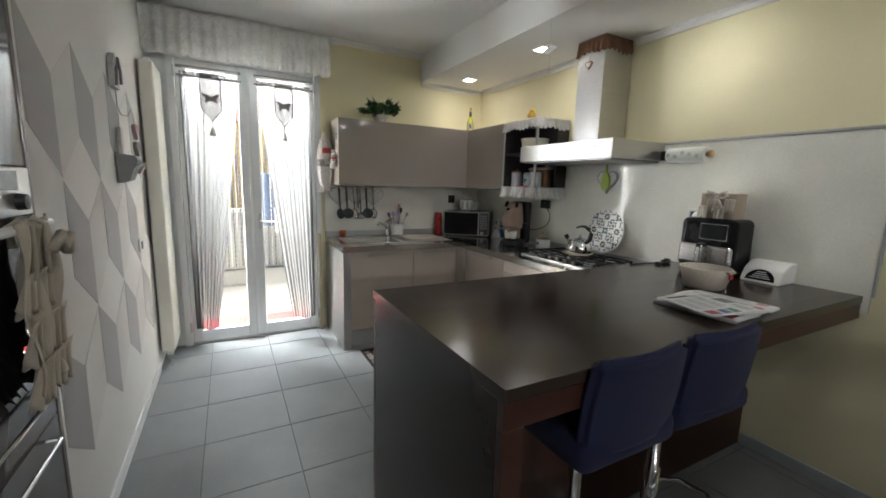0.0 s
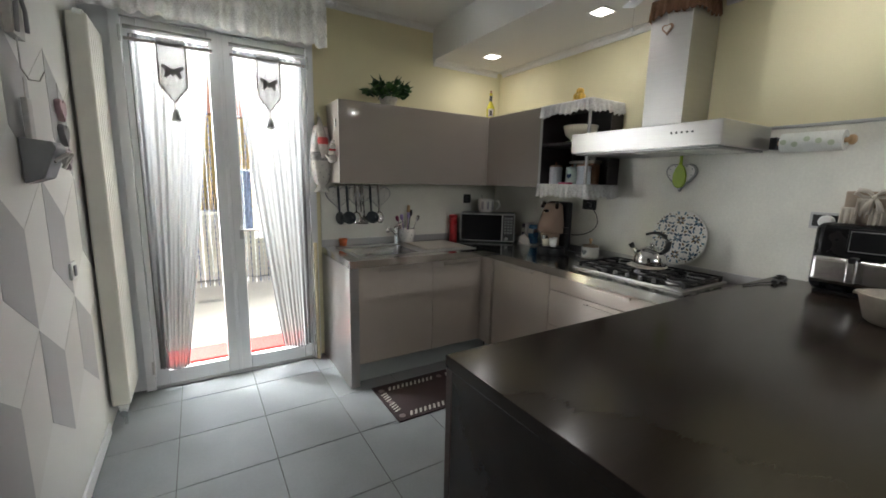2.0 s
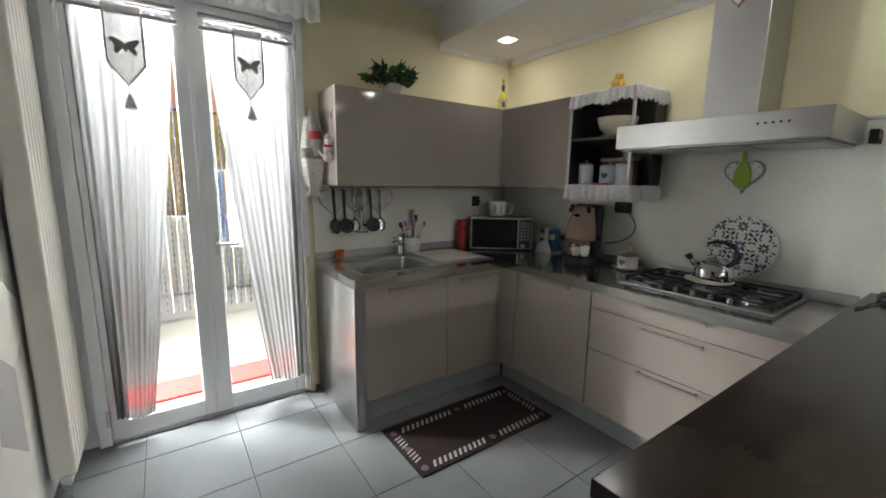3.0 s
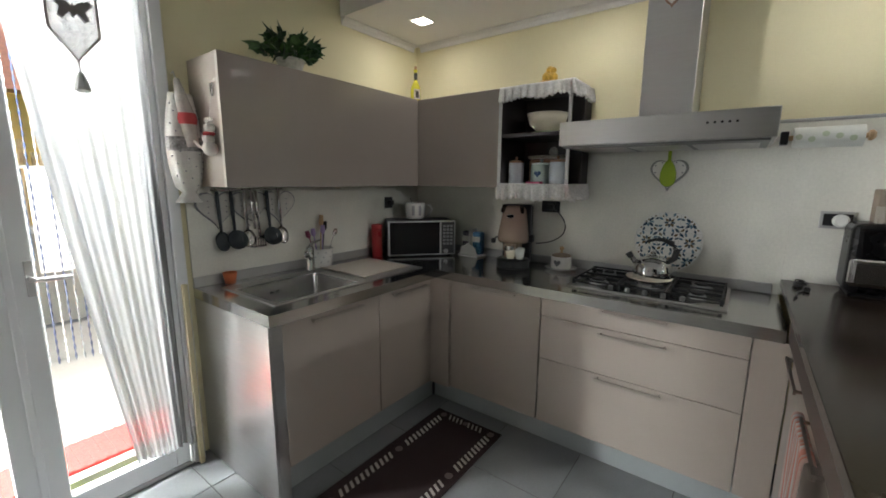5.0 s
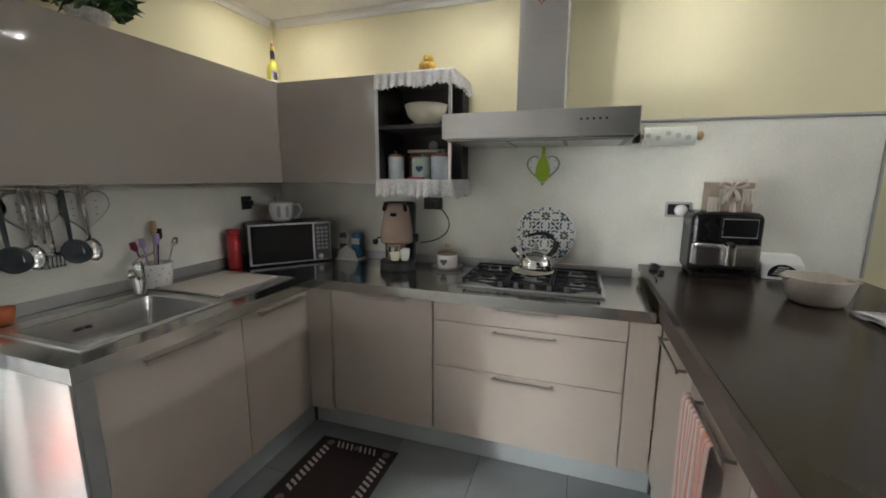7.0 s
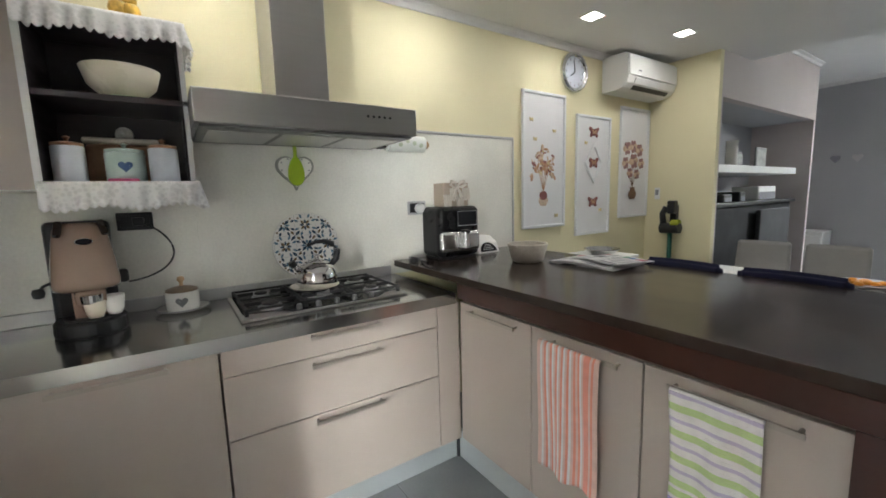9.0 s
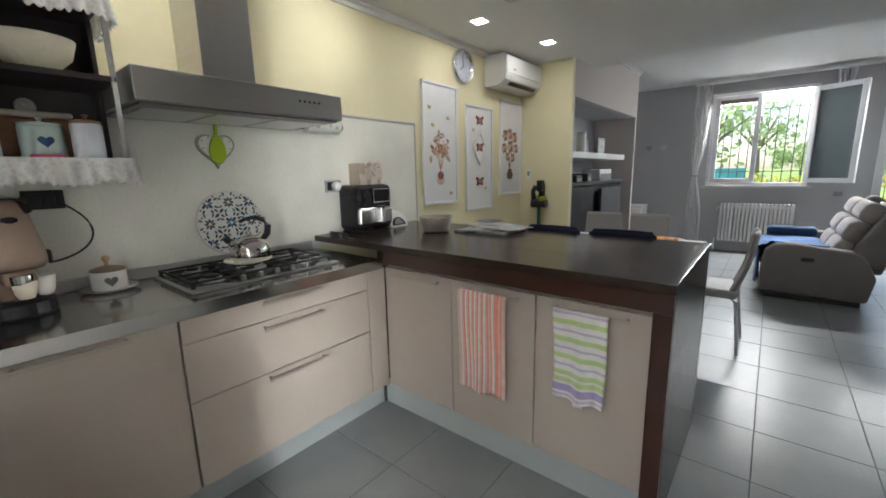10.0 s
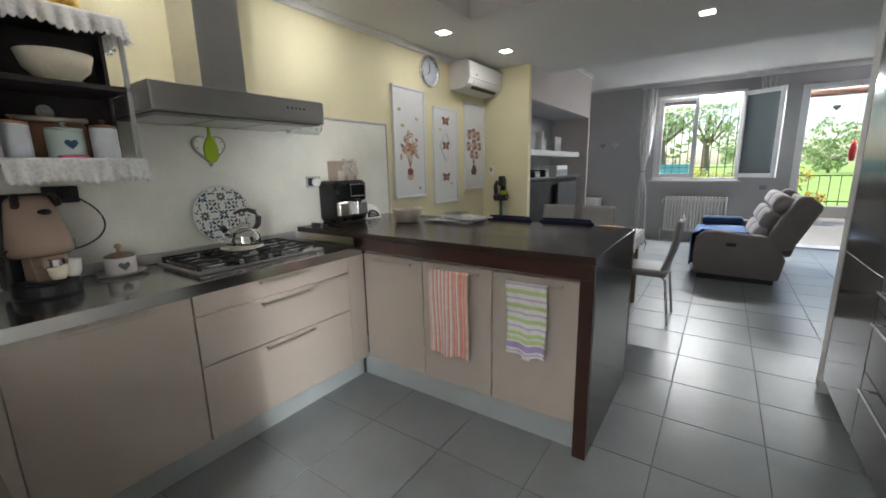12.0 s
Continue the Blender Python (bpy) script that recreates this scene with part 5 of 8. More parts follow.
part("lid", lathe([(0.038, 0.206), (0.039, 0.212), (0.039, 0.232), (0.03, 0.238), (0, 0.239)], 24, (2.13, 4.01, TOP)), red_gloss, rc)

# condiment stand
cs = thing("packet_stand", (2.58, 3.47, TOP), "white stand with coffee packets and cans", "stand")
part("base", box(2.53, 3.39, TOP + 0.0005, 2.66, 3.565, TOP + 0.014, 0.004), white_plastic, cs)
part("divider", box(2.545, 3.47, TOP + 0.015, 2.65, 3.478, TOP + 0.20, 0.003), white_plastic, cs)
part("front_plate", prism([(3.40, TOP + 0.015), (3.555, TOP + 0.015), (3.535, TOP + 0.07), (3.48, TOP + 0.105), (3.42, TOP + 0.07)], "x", 2.538, 2.545, 0.002), white_plastic, cs)
for y_, m_, nm in ((3.43, mat("blue foil", (0.05, 0.16, 0.30), 0.3, 0.4, var=0.4, scale=40), "blue foil packet"), (3.52, mat("dark printed foil", (0.10, 0.09, 0.12), 0.3, 0.4, var=0.5, scale=40), "dark printed packet")):
    pk = thing("coffee_packet", (2.60, y_, TOP + 0.0145), "%s standing in the stand" % nm, "packet", "packets in the stand")
    part("packet", box(2.57, y_ - 0.036, TOP + 0.0148, 2.635, y_ + 0.036, TOP + 0.185, 0.014, 3), m_, pk)
    part("band", box(2.5685, y_ - 0.033, TOP + 0.11, 2.57, y_ + 0.033, TOP + 0.15), mat("pale band", (0.5, 0.5, 0.45), 0.5), pk)

# utensil pot, cup, plants
up = thing("utensil_pot", (1.61, 4.02, TOP), "white perforated pot full of utensils", "utensil pot")
part("pot", lathe([(0, 0.0005), (0.056, 0.0005), (0.061, 0.004), (0.074, 0.12), (0.070, 0.122), (0.058, 0.01), (0, 0.008)], 24, (1.64, 4.005, TOP + 0.0055)), white_gloss, up, smooth=True)
for k in range(14):
    a = math.pi + k * math.pi / 7 * 0.5 + 0.2
    sp_ = lathe([(0, 0.0006), (0.004, 0.0004), (0.004, 0)], 6)
    z_ = 0.045 + 0.03 * (k % 3)
    r_ = 0.061 + 0.013 * z_ / 0.12 + 0.0005
    bmesh.ops.transform(sp_, matrix=Matrix.Translation((1.64 + r_ * math.cos(a), 4.005 + r_ * math.sin(a), TOP + z_)) @ pose(0, 0, 0, 0, 90, math.degrees(a)), verts=sp_.verts[:])
    part("dot", sp_, grey_dot, up)
for k, (dx, dy, ln, m_) in enumerate(((-0.05, 0.0, 0.12, mat("plum plastic", (0.22, 0.03, 0.08), 0.4)), (-0.02, 0.02, 0.13, mat("lilac plastic", (0.40, 0.30, 0.55), 0.4)), (0.01, -0.01, 0.15, mat("lilac plastic", (0.40, 0.30, 0.55), 0.4)), (0.02, 0.03, 0.21, pale_wood), (0.06, -0.02, 0.12, chrome), (0.03, 0.02, 0.17, black_plastic))):
    px, py, pz = 1.64 + dx * 0.5, 4.015 + dy * 0.5, TOP + 0.03
    u_ = part("utensil", tube([(px, py, pz), (px + dx, py + dy * 0.4, pz + 0.09 + ln * 0.6), (px + dx * 1.2, py + dy * 0.4, pz + 0.09 + ln * 0.75), (px + dx * 1.35, py + dy * 0.4, pz + 0.09 + ln)], [0.004, 0.004, 0.016, 0.013], 8), m_, up, smooth=True)
oc = thing("orange_cup", (1.07, 4.02, TOP), "small orange plastic cup by the sink", "cup")
part("cup", lathe([(0, 0.0005), (0.026, 0.0005), (0.036, 0.06), (0.033, 0.06), (0.024, 0.005), (0, 0.004)], 20, (1.075, 4.03, TOP + 0.0055)), mat("orange plastic", (0.55, 0.14, 0.05), 0.45), oc, smooth=True)

# rail with utensils under the wall cabinet
rail = thing("utensil_rail", (1.22, 4.06, 1.42), "steel rail with hooks under the cabinet", "rail")
part("bar", tube([(1.02, 4.055, 1.418), (1.42, 4.055, 1.418)], 0.006, 8), chrome, rail)
for x_ in (1.05, 1.40):
    part("bracket", tube([(x_, 4.055, 1.418), (x_, YB - 0.012, 1.418)], 0.006, 8), chrome, rail)
dark_ny = mat("black nylon", (0.045, 0.055, 0.062), 0.5)


def utensil(label, x, kind, m):
    u = thing("ladle" if kind in ("ladle", "spoon") else "kitchen_utensil", (x, 4.045, 1.30), label, "utensil", "utensils on the rail")
    part("hook", tube([(x, 4.055, 1.425), (x, 4.042, 1.42), (x, 4.042, 1.40)], 0.003, 6), chrome, u)
    part("handle", tube([(x, 4.04, 1.41), (x + 0.004, 4.042, 1.33), (x + 0.012, 4.045, 1.20)], [0.009, 0.010, 0.007], 8), m, u, smooth=True)
    if kind == "ladle":
        hb_ = lathe([(0, -0.032), (0.02, -0.028), (0.042, -0.004), (0.045, 0.012), (0.041, 0.01), (0.02, -0.02), (0, -0.026)], 20)
        bmesh.ops.transform(hb_, matrix=pose(x + 0.014, 4.03, 1.15, 65, 0, 0) @ Matrix.Scale(1.2, 4), verts=hb_.verts[:])
    elif kind == "turner":
        hb_ = bmesh.new()
        for k in range(6):
            box(x - 0.03 + 0.014 * k, 4.044, 1.10, x - 0.022 + 0.014 * k, 4.047, 1.145, bm=hb_)
        box(x - 0.03, 4.044, 1.142, x + 0.05, 4.0475, 1.16, bm=hb_)
        box(x - 0.03, 4.044, 1.095, x + 0.05, 4.0475, 1.102, bm=hb_)
        box(x + 0.004, 4.044, 1.155, x + 0.02, 4.0475, 1.205, bm=hb_)
    elif kind == "ring":
        hb_ = tube([(x + 0.025 * math.cos(i * 0.7), 4.045, 1.27 + 0.022 * math.sin(i * 0.7)) for i in range(10)], 0.004, 6)
    else:
        hb_ = lathe([(0, -0.012), (0.018, -0.008), (0.028, 0.003), (0.018, -0.002), (0, -0.006)], 18)
        bmesh.ops.transform(hb_, matrix=pose(x + 0.013, 4.04, 1.15, 75, 0, 0) @ Matrix.Diagonal((1.35, 1.9, 1.2, 1)), verts=hb_.verts[:])
    part("head", hb_, m, u, smooth=True)


utensil("black nylon serving spoon on the rail", 1.045, "spoon", dark_ny)
utensil("black nylon ladle on the rail", 1.115, "ladle", dark_ny)
utensil("steel spoon on the rail", 1.185, "spoon", chrome)
utensil("steel whisk loop on the rail", 1.225, "ring", chrome)
utensil("steel slotted turner on the rail", 1.25, "turner", chrome)
utensil("black slotted spoon on the rail", 1.315, "ladle", dark_ny)
utensil("steel tongs on the rail", 1.385, "spoon", chrome)
for x_ in (1.06, 1.23, 1.41):
    hd = thing("heart_trivet", (x_, YB - 0.013, 1.33), "dotted white heart trivet behind the utensils", "ornament", "heart trivets")
    part("backing", prism([(x_ + p, 1.325 + q) for p, q in heart_outline(0.215, 30)], "y", YB - 0.020, YB - 0.0125), grey_dot, hd)
    part("heart", prism([(x_ + p, 1.325 + q) for p, q in heart_outline(0.20, 30)], "y", YB - 0.026, YB - 0.0205, 0.002), linen, hd)
    for k in range(9):
        ax, az = x_ - 0.045 + 0.045 * (k % 3), 1.30 + 0.03 * (k // 3)
        dt = lathe([(0, 0.0006), (0.004, 0.0004), (0.004, 0)], 6)
        bmesh.ops.transform(dt, matrix=pose(ax, YB - 0.0262, az, 90, 0, 0), verts=dt.verts[:])
        part("dot", dt, grey_dot, hd)

# hanging bag holder and mouse on the cabinet's side
mt = thing("fabric_bag_holder", (0.92, 4.0, 1.36), "dotted fabric bag holder hanging beside the cabinet", "bag holder")


def bag(u, v):
    a = 2 * math.pi * u
    z = 1.86 - 0.50 * v
    r = 0.05 + 0.028 * math.sin(math.pi * min(1, v * 1.1)) if v < 0.88 else 0.03 + 0.03 * abs(v - 0.9) / 0.1
    r *= 1 + 0.06 * math.sin(5 * a) * (0.5 + v)
    return (0.915 + r * math.cos(a), 4.02 + 0.55 * r * math.sin(a), z)


part("bag", sheet(bag, 28, 20, 0.002), linen, mt, "off-white dotted linen", True)
for k in range(34):
    u_, v_ = 0.5 + 0.06 + 0.44 * ((k * 0.382) % 1), 0.10 + 0.76 * k / 34
    p0, c0 = Vector(bag(u_, v_)), Vector((0.915, 4.02, 1.86 - 0.50 * v_))
    dm = bmesh.new()
    bmesh.ops.create_icosphere(dm, subdivisions=1, radius=0.0045, matrix=Matrix.Translation(p0 + (p0 - c0).normalized() * 0.001))
    part("dot", dm, grey_dot, mt)
bnd = lathe([(0.077, 1.60), (0.081, 1.61), (0.081, 1.655), (0.077, 1.665)], 28)
bmesh.ops.transform(bnd, matrix=Matrix.Translation((0.915, 4.02, 0)) @ Matrix.Diagonal((1, 0.6, 1, 1)), verts=bnd.verts[:])
part("band", bnd, mat("grey lace band", (0.33, 0.32, 0.31), 0.9, var=0.4, scale=80), mt)
part("doll_hat", tube([(0.93, 3.985, 1.62), (0.92, 3.98, 1.75), (0.905, 3.99, 1.84), (0.90, 4.01, 1.92)], [0.030, 0.036, 0.026, 0.012], 12), mat("grey beige linen", (0.44, 0.41, 0.37), 0.9, var=0.2, scale=40, bump=0.3, bscale=260), mt, "rolled grey linen tied with ribbon", True)
part("red_scarf", lathe([(0.037, -0.025), (0.041, 0), (0.036, 0.025)], 16, (0.919, 3.981, 1.745)), mat("red felt", (0.45, 0.06, 0.06), 0.9), mt, "red felt band", True)
part("loop", tube([(0.90, 4.01, 1.91), (0.905, 4.05, 1.96), (0.915, YB, 1.96)], 0.003, 6), linen, mt)
ms = thing("fabric_mouse", (0.975, 3.92, 1.6), "small white fabric mouse with a red scarf", "ornament")
msb = bmesh.new()
for c_, r_ in (((0.955, 3.86, 1.61), 0.034), ((0.953, 3.865, 1.65), 0.026), ((0.955, 3.85, 1.70), 0.024), ((0.953, 3.83, 1.735), 0.012), ((0.953, 3.87, 1.735), 0.012)):
    t_ = bmesh.new()
    bmesh.ops.create_icosphere(t_, subdivisions=2, radius=r_, matrix=Matrix.Translation(c_))
    merge(msb, t_)
part("body", msb, mat("cream fabric", (0.62, 0.58, 0.53), 0.95), ms, smooth=True)
part("scarf", lathe([(0.02, -0.008), (0.028, 0), (0.02, 0.008)], 12, (0.954, 3.858, 1.675)), mat("red felt", (0.45, 0.06, 0.06), 0.9), ms)
part("tail", tube([(0.955, 3.88, 1.61), (0.94, 3.93, 1.62), (0.93, 3.96, 1.65), (0.935, 3.98, 1.63)], 0.007, 7), mat("cream fabric", (0.62, 0.58, 0.53), 0.95), ms, smooth=True)
part("cord", tube([(0.956, 3.852, 1.72), (0.975, 3.85, 1.86)], 0.0015, 5), linen, ms)
part("hook", box(0.974, 3.838, 1.84, 0.984, 3.862, 1.90, 0.004), chrome, ms)

# on top of the wall cabinets
pt = thing("potted_plant", (1.42, 3.90, UT), "green ivy in a small pleated basket", "plant")
part("pot", lathe([(0, 0.0005), (0.05, 0.0005), (0.075, 0.07), (0.07, 0.072), (0.05, 0.02), (0, 0.02)], 18, (1.42, 3.90, UT)), mat("woven white basket", (0.55, 0.53, 0.49), 0.8, var=0.25, scale=60), pt)
leafm = [mat("ivy leaf", (0.022, 0.062, 0.018), 0.45, var=0.3, scale=30, rand=0.35), mat("pale ivy leaf", (0.07, 0.15, 0.04), 0.45, var=0.3, scale=30, rand=0.3)]
rnd = random.Random(5)
leaf_o = [(0, 0), (0.012, -0.016), (0.03, -0.012), (0.03, -0.002), (0.05, 0.0), (0.03, 0.006), (0.028, 0.018), (0.01, 0.016)]
leaf_mesh = []
for lm in leafm:
    lb = bmesh.new()
    ctr = lb.verts.new((0.022, 0.001, 0.006))
    vs = [lb.verts.new((x, y, 0.0 - 0.004 * abs(y) / 0.018)) for x, y in leaf_o]
    for i in range(len(vs)):
        lb.faces.new((ctr, vs[i], vs[(i + 1) % len(vs)]))
    leaf_mesh.append(mesh_of("leaf", lb, lm, False))
for k in range(85):
    a, el = rnd.uniform(0, 2 * math.pi), rnd.uniform(-0.15, 1.2)
    R = rnd.uniform(0.05, 0.135)
    p = Vector((R * math.cos(a) * math.cos(el) * 1.35, R * math.sin(a) * math.cos(el) * 0.6, 0.085 + 0.10 * math.sin(el) * R / 0.11))
    lf = new("leaf", leaf_mesh[0 if rnd.random() < 0.75 else 1])
    lf.parent = pt
    lf.matrix_basis = Matrix.Translation(p) @ pose(0, 0, 0, rnd.uniform(-60, 60), rnd.uniform(-70, 40), math.degrees(a) + rnd.uniform(-50, 50)) @ Matrix.Scale(rnd.uniform(1.2, 2.1), 4)
for k in range(9):
    a = k * 0.7
    part("stem", tube([(1.42, 3.90, UT + 0.05), (1.42 + 0.07 * math.cos(a), 3.90 + 0.03 * math.sin(a), UT + 0.10), (1.42 + 0.13 * math.cos(a), 3.90 + 0.05 * math.sin(a), UT + 0.11 + 0.02 * math.sin(3 * a))], 0.0025, 5), leafm[0], pt)
bt = thing("liqueur_bottle", (2.42, 3.88, UT), "yellow liqueur bottle with a portrait-style label", "bottle")
part("bottle", lathe([(0, 0.0005), (0.034, 0.0005), (0.037, 0.006), (0.037, 0.09), (0.03, 0.115), (0.013, 0.15), (0.012, 0.215), (0.015, 0.218), (0.015, 0.226), (0, 0.226)], 24, (2.42, 3.88, UT)), mat("yellow green glass", (0.55, 0.50, 0.06), 0.1, var=0.05), bt, smooth=True)
part("stopper", lathe([(0.011, 0.226), (0.009, 0.25), (0, 0.255)], 12, (2.42, 3.88, UT)), copper_wood, bt)
part("neck_foil", lathe([(0.0133, 0.155), (0.0135, 0.205), (0.0125, 0.206)], 16, (2.42, 3.88, UT)), black_plastic, bt)
part("label", sheet(lambda u, v: (2.42 + 0.0376 * math.cos(radians(200 + 80 * u)), 3.88 + 0.0376 * math.sin(radians(200 + 80 * u)), UT + 0.02 + 0.07 * v), 8, 3, 0.0004), mat("bottle label", (0.50, 0.46, 0.42), 0.6, var=0.5, scale=60), bt)
part("label_mark", sheet(lambda u, v: (2.42 + 0.0382 * math.cos(radians(220 + 35 * u)), 3.88 + 0.0382 * math.sin(radians(220 + 35 * u)), UT + 0.03 + 0.045 * v), 8, 3, 0.0003), mat("dark label mark", (0.06, 0.05, 0.05), 0.6), bt)
orn = thing("ceramic_figure", (2.40, 2.85, UT - 0.006), "small yellow ceramic figure on the shelf", "ornament")
ob_ = bmesh.new()
for c_, r_ in (((2.40, 2.865, 2.065), 0.032), ((2.40, 2.85, 2.10), 0.024), ((2.395, 2.83, 2.06), 0.03), ((2.39, 2.828, 2.095), 0.02)):
    t_ = bmesh.new()
    bmesh.ops.create_icosphere(t_, subdivisions=2, radius=r_, matrix=Matrix.Translation(c_))
    merge(ob_, t_)
box(2.37, 2.80, UT - 0.0055, 2.43, 2.90, UT + 0.015, 0.006, bm=ob_)
solid_f = part("figure", ob_, mat("painted yellow ceramic", (0.58, 0.36, 0.06), 0.35, var=0.5, scale=45), orn, smooth=True)

# inside the open shelf
sh = UB + 0.024
def canister(name, label, x, y, z, r, h, m, lid, group="shelf canisters"):
    c = thing(name, (x, y, z), label, "canister", group)
    part("jar", lathe([(0, 0.0005), (r * 0.96, 0.0005), (r, 0.005), (r, h), (r * 0.9, h + 0.004), (0, h + 0.004)], 28, (x, y, z)), m, c, smooth=True)
    part("lid", lathe([(0, h + 0.0045), (r * 0.97, h + 0.0045), (r * 0.97, h + 0.014), (r * 0.5, h + 0.019), (0, h + 0.02)], 24, (x, y, z)), lid, c, "brown wooden lid")
    part("knob", lathe([(0.006, h + 0.019), (0.006, h + 0.027), (0.012, h + 0.035), (0, h + 0.042)], 12, (x, y, z)), lid, c)
    return c


white_blue = mat("cool white enamel", (0.62, 0.66, 0.72), 0.3)
canister("storage_jar", "white enamel jar with brown wooden lid", 2.44, 3.06, sh, 0.047, 0.125, white_blue, copper_wood)
canister("storage_jar", "white enamel jar with brown wooden lid", 2.43, 2.785, sh, 0.048, 0.125, white_blue, copper_wood)
tin = canister("storage_tin", "pale green tin with a dark blue heart", 2.47, 2.905, sh, 0.062, 0.11, mat("pale green enamel", (0.46, 0.56, 0.53), 0.35), mat("pale green enamel", (0.46, 0.56, 0.53), 0.35))
curved_heart(2.47, 2.905, sh + 0.06, 0.062, 182, 0.045, mat("blue glaze", (0.03, 0.08, 0.20), 0.4), tin)
bt_ = thing("wooden_bread_tin", (2.58, 2.92, sh), "brown box with beige lid behind the jars", "box")
part("box", box(2.55, 2.80, sh + 0.0005, 2.63, 3.03, sh + 0.155, 0.02, 3), copper_wood, bt_)
part("lid", box(2.545, 2.795, sh + 0.156, 2.635, 3.035, sh + 0.178, 0.01, 3), mat("beige plastic", (0.50, 0.45, 0.39), 0.5), bt_)
pp = thing("pink_packet", (2.40, 2.915, sh), "flat pink packet on the shelf", "packet")
part("packet", box(2.36, 2.865, sh + 0.0005, 2.41, 2.955, sh + 0.014, 0.004), mat("pink plastic", (0.60, 0.10, 0.22), 0.4), pp)
mdl = thing("round_medal", (2.63, 2.91, 1.66), "small round silver disc on the shelf back", "ornament")
m2 = lathe([(0, 0.006), (0.03, 0.005), (0.032, 0)], 20)
bmesh.ops.transform(m2, matrix=pose(XW - 0.0225, 2.91, 1.665, 0, -90, 0), verts=m2.verts[:])
part("disc", m2, mat("aged silver", (0.36, 0.35, 0.33), 0.5, 0.5, var=0.3, scale=60), mdl)
bwl = thing("salad_bowl", (2.48, 2.885, 1.755), "cream ceramic salad bowl on the upper shelf", "bowl")
part("bowl", lathe([(0, 0.012), (0.05, 0.012), (0.06, 0.016), (0.105, 0.06), (0.122, 0.12), (0.117, 0.12), (0.1, 0.065), (0.055, 0.024), (0, 0.022)], 36, (2.48, 2.885, 1.755)), cream, bwl, smooth=True)
gp = thing("green_plate", (2.48, 2.885, 1.755), "pale green plate under the salad bowl", "plate")
part("plate", lathe([(0, 0.0005), (0.07, 0.0005), (0.10, 0.01), (0.098, 0.0118), (0.07, 0.008), (0, 0.008)], 32, (2.48, 2.885, 1.755)), mat("pale green ceramic", (0.45, 0.58, 0.32), 0.35), gp, smooth=True)

# crystal mobile under the soffit
cy_ = thing("glass_mobile", (1.92, 2.15, 2.3), "small glass angel mobile hanging from the soffit edge", "ornament")
part("cord", tube([(CX + 0.003, 2.15, SOFFIT - 0.001), (CX + 0.003, 2.15, 2.18)], 0.0012, 5), silver, cy_)
for z_, r_ in ((2.34, 0.022), (2.20, 0.011)):
    g_ = bmesh.new()
    bmesh.ops.create_icosphere(g_, subdivisions=1, radius=r_, matrix=Matrix.Translation((CX + 0.003, 2.15, z_)))
    part("bead", g_, mat("frosted glass", (0.75, 0.76, 0.76), 0.15, var=0.02), cy_)
part("wings", prism([(2.08, 2.325), (2.12, 2.34), (2.15, 2.325), (2.18, 2.34), (2.22, 2.325), (2.18, 2.31), (2.15, 2.30), (2.12, 2.31)], "x", CX + 0.001, CX + 0.005), mat("frosted glass", (0.75, 0.76, 0.76), 0.15), cy_)

# tea towels over the handles
def towel(label, x0, x1, z0, cols, name_, vertical, seed):
    t_ = thing("tea_towel", ((x0 + x1) / 2, PY + 0.04, z0), label, "tea towel", "tea towels")
    n_ = len(cols)
    zt = 0.842

    def fn(u, v):
        x = x0 + (x1 - x0) * u + 0.004 * math.sin(5 * v + seed)
        if v < 0.08:
            a = math.pi * (v / 0.08)
            return (x, PY + 0.030 - 0.012 * math.cos(a), zt - 0.004 + 0.008 * math.sin(a))
        w = (v - 0.08) / 0.92
        return (x + 0.006 * w * math.sin(3 * u + seed), PY + 0.042 + 0.007 * math.sin(2 * math.pi * 2.2 * u + seed) * (0.3 + w) + 0.003 * math.sin(9 * u + 3 * w), zt - 0.004 - (zt - z0) * w + 0.006 * math.sin(7 * u + seed) * w)
    if vertical:
        edges = [(i / n_, (i + 1) / n_, 0, 1) for i in range(n_)]
    else:
        edges = [(0, 1, i / n_, (i + 1) / n_) for i in range(n_)]
    for (u0, u1, v0, v1), m_ in zip(edges, cols):
        part("stripe", sheet(lambda u, v: fn(u0 + (u1 - u0) * u, v0 + (v1 - v0) * v), 4 if vertical else 30, 40 if vertical else 6, 0.0015), m_, t_, smooth=True)
    return t_


def terry(name, col):
    return mat(name, col, 0.95, var=0.10, scale=30, bump=0.5, bscale=500, sheen=0.2)


coral, pale_pink, white_t = terry("coral terry", (0.78, 0.31, 0.23)), terry("pale pink terry", (0.74, 0.52, 0.45)), terry("white terry", (0.78, 0.76, 0.75))
lime, lav = terry("lime terry", (0.52, 0.66, 0.30)), terry("lavender terry", (0.56, 0.50, 0.64))
purple = terry("purple terry", (0.42, 0.34, 0.60))
fine = [coral, pale_pink, white_t]
towel("coral and white striped tea towel on a handle", 1.25, 1.51, 0.355, [pale_pink, pale_pink, coral, pale_pink, coral, coral] + fine + [coral, pale_pink] + fine * 6 + [pale_pink, pale_pink], "a", True, 0.5)
band = [white_t, white_t, lav, white_t, white_t, lime, lime]
t2 = towel("white, lime and lilac striped tea towel", 0.82, 1.035, 0.47, [white_t] + band * 4 + [white_t, lime, lime, white_t, purple, purple, purple, white_t, lav, white_t], "b", False, 1.7)
part("label", box(0.905, PY + 0.038, 0.445, 0.945, PY + 0.0395, 0.472), white_t, t2)

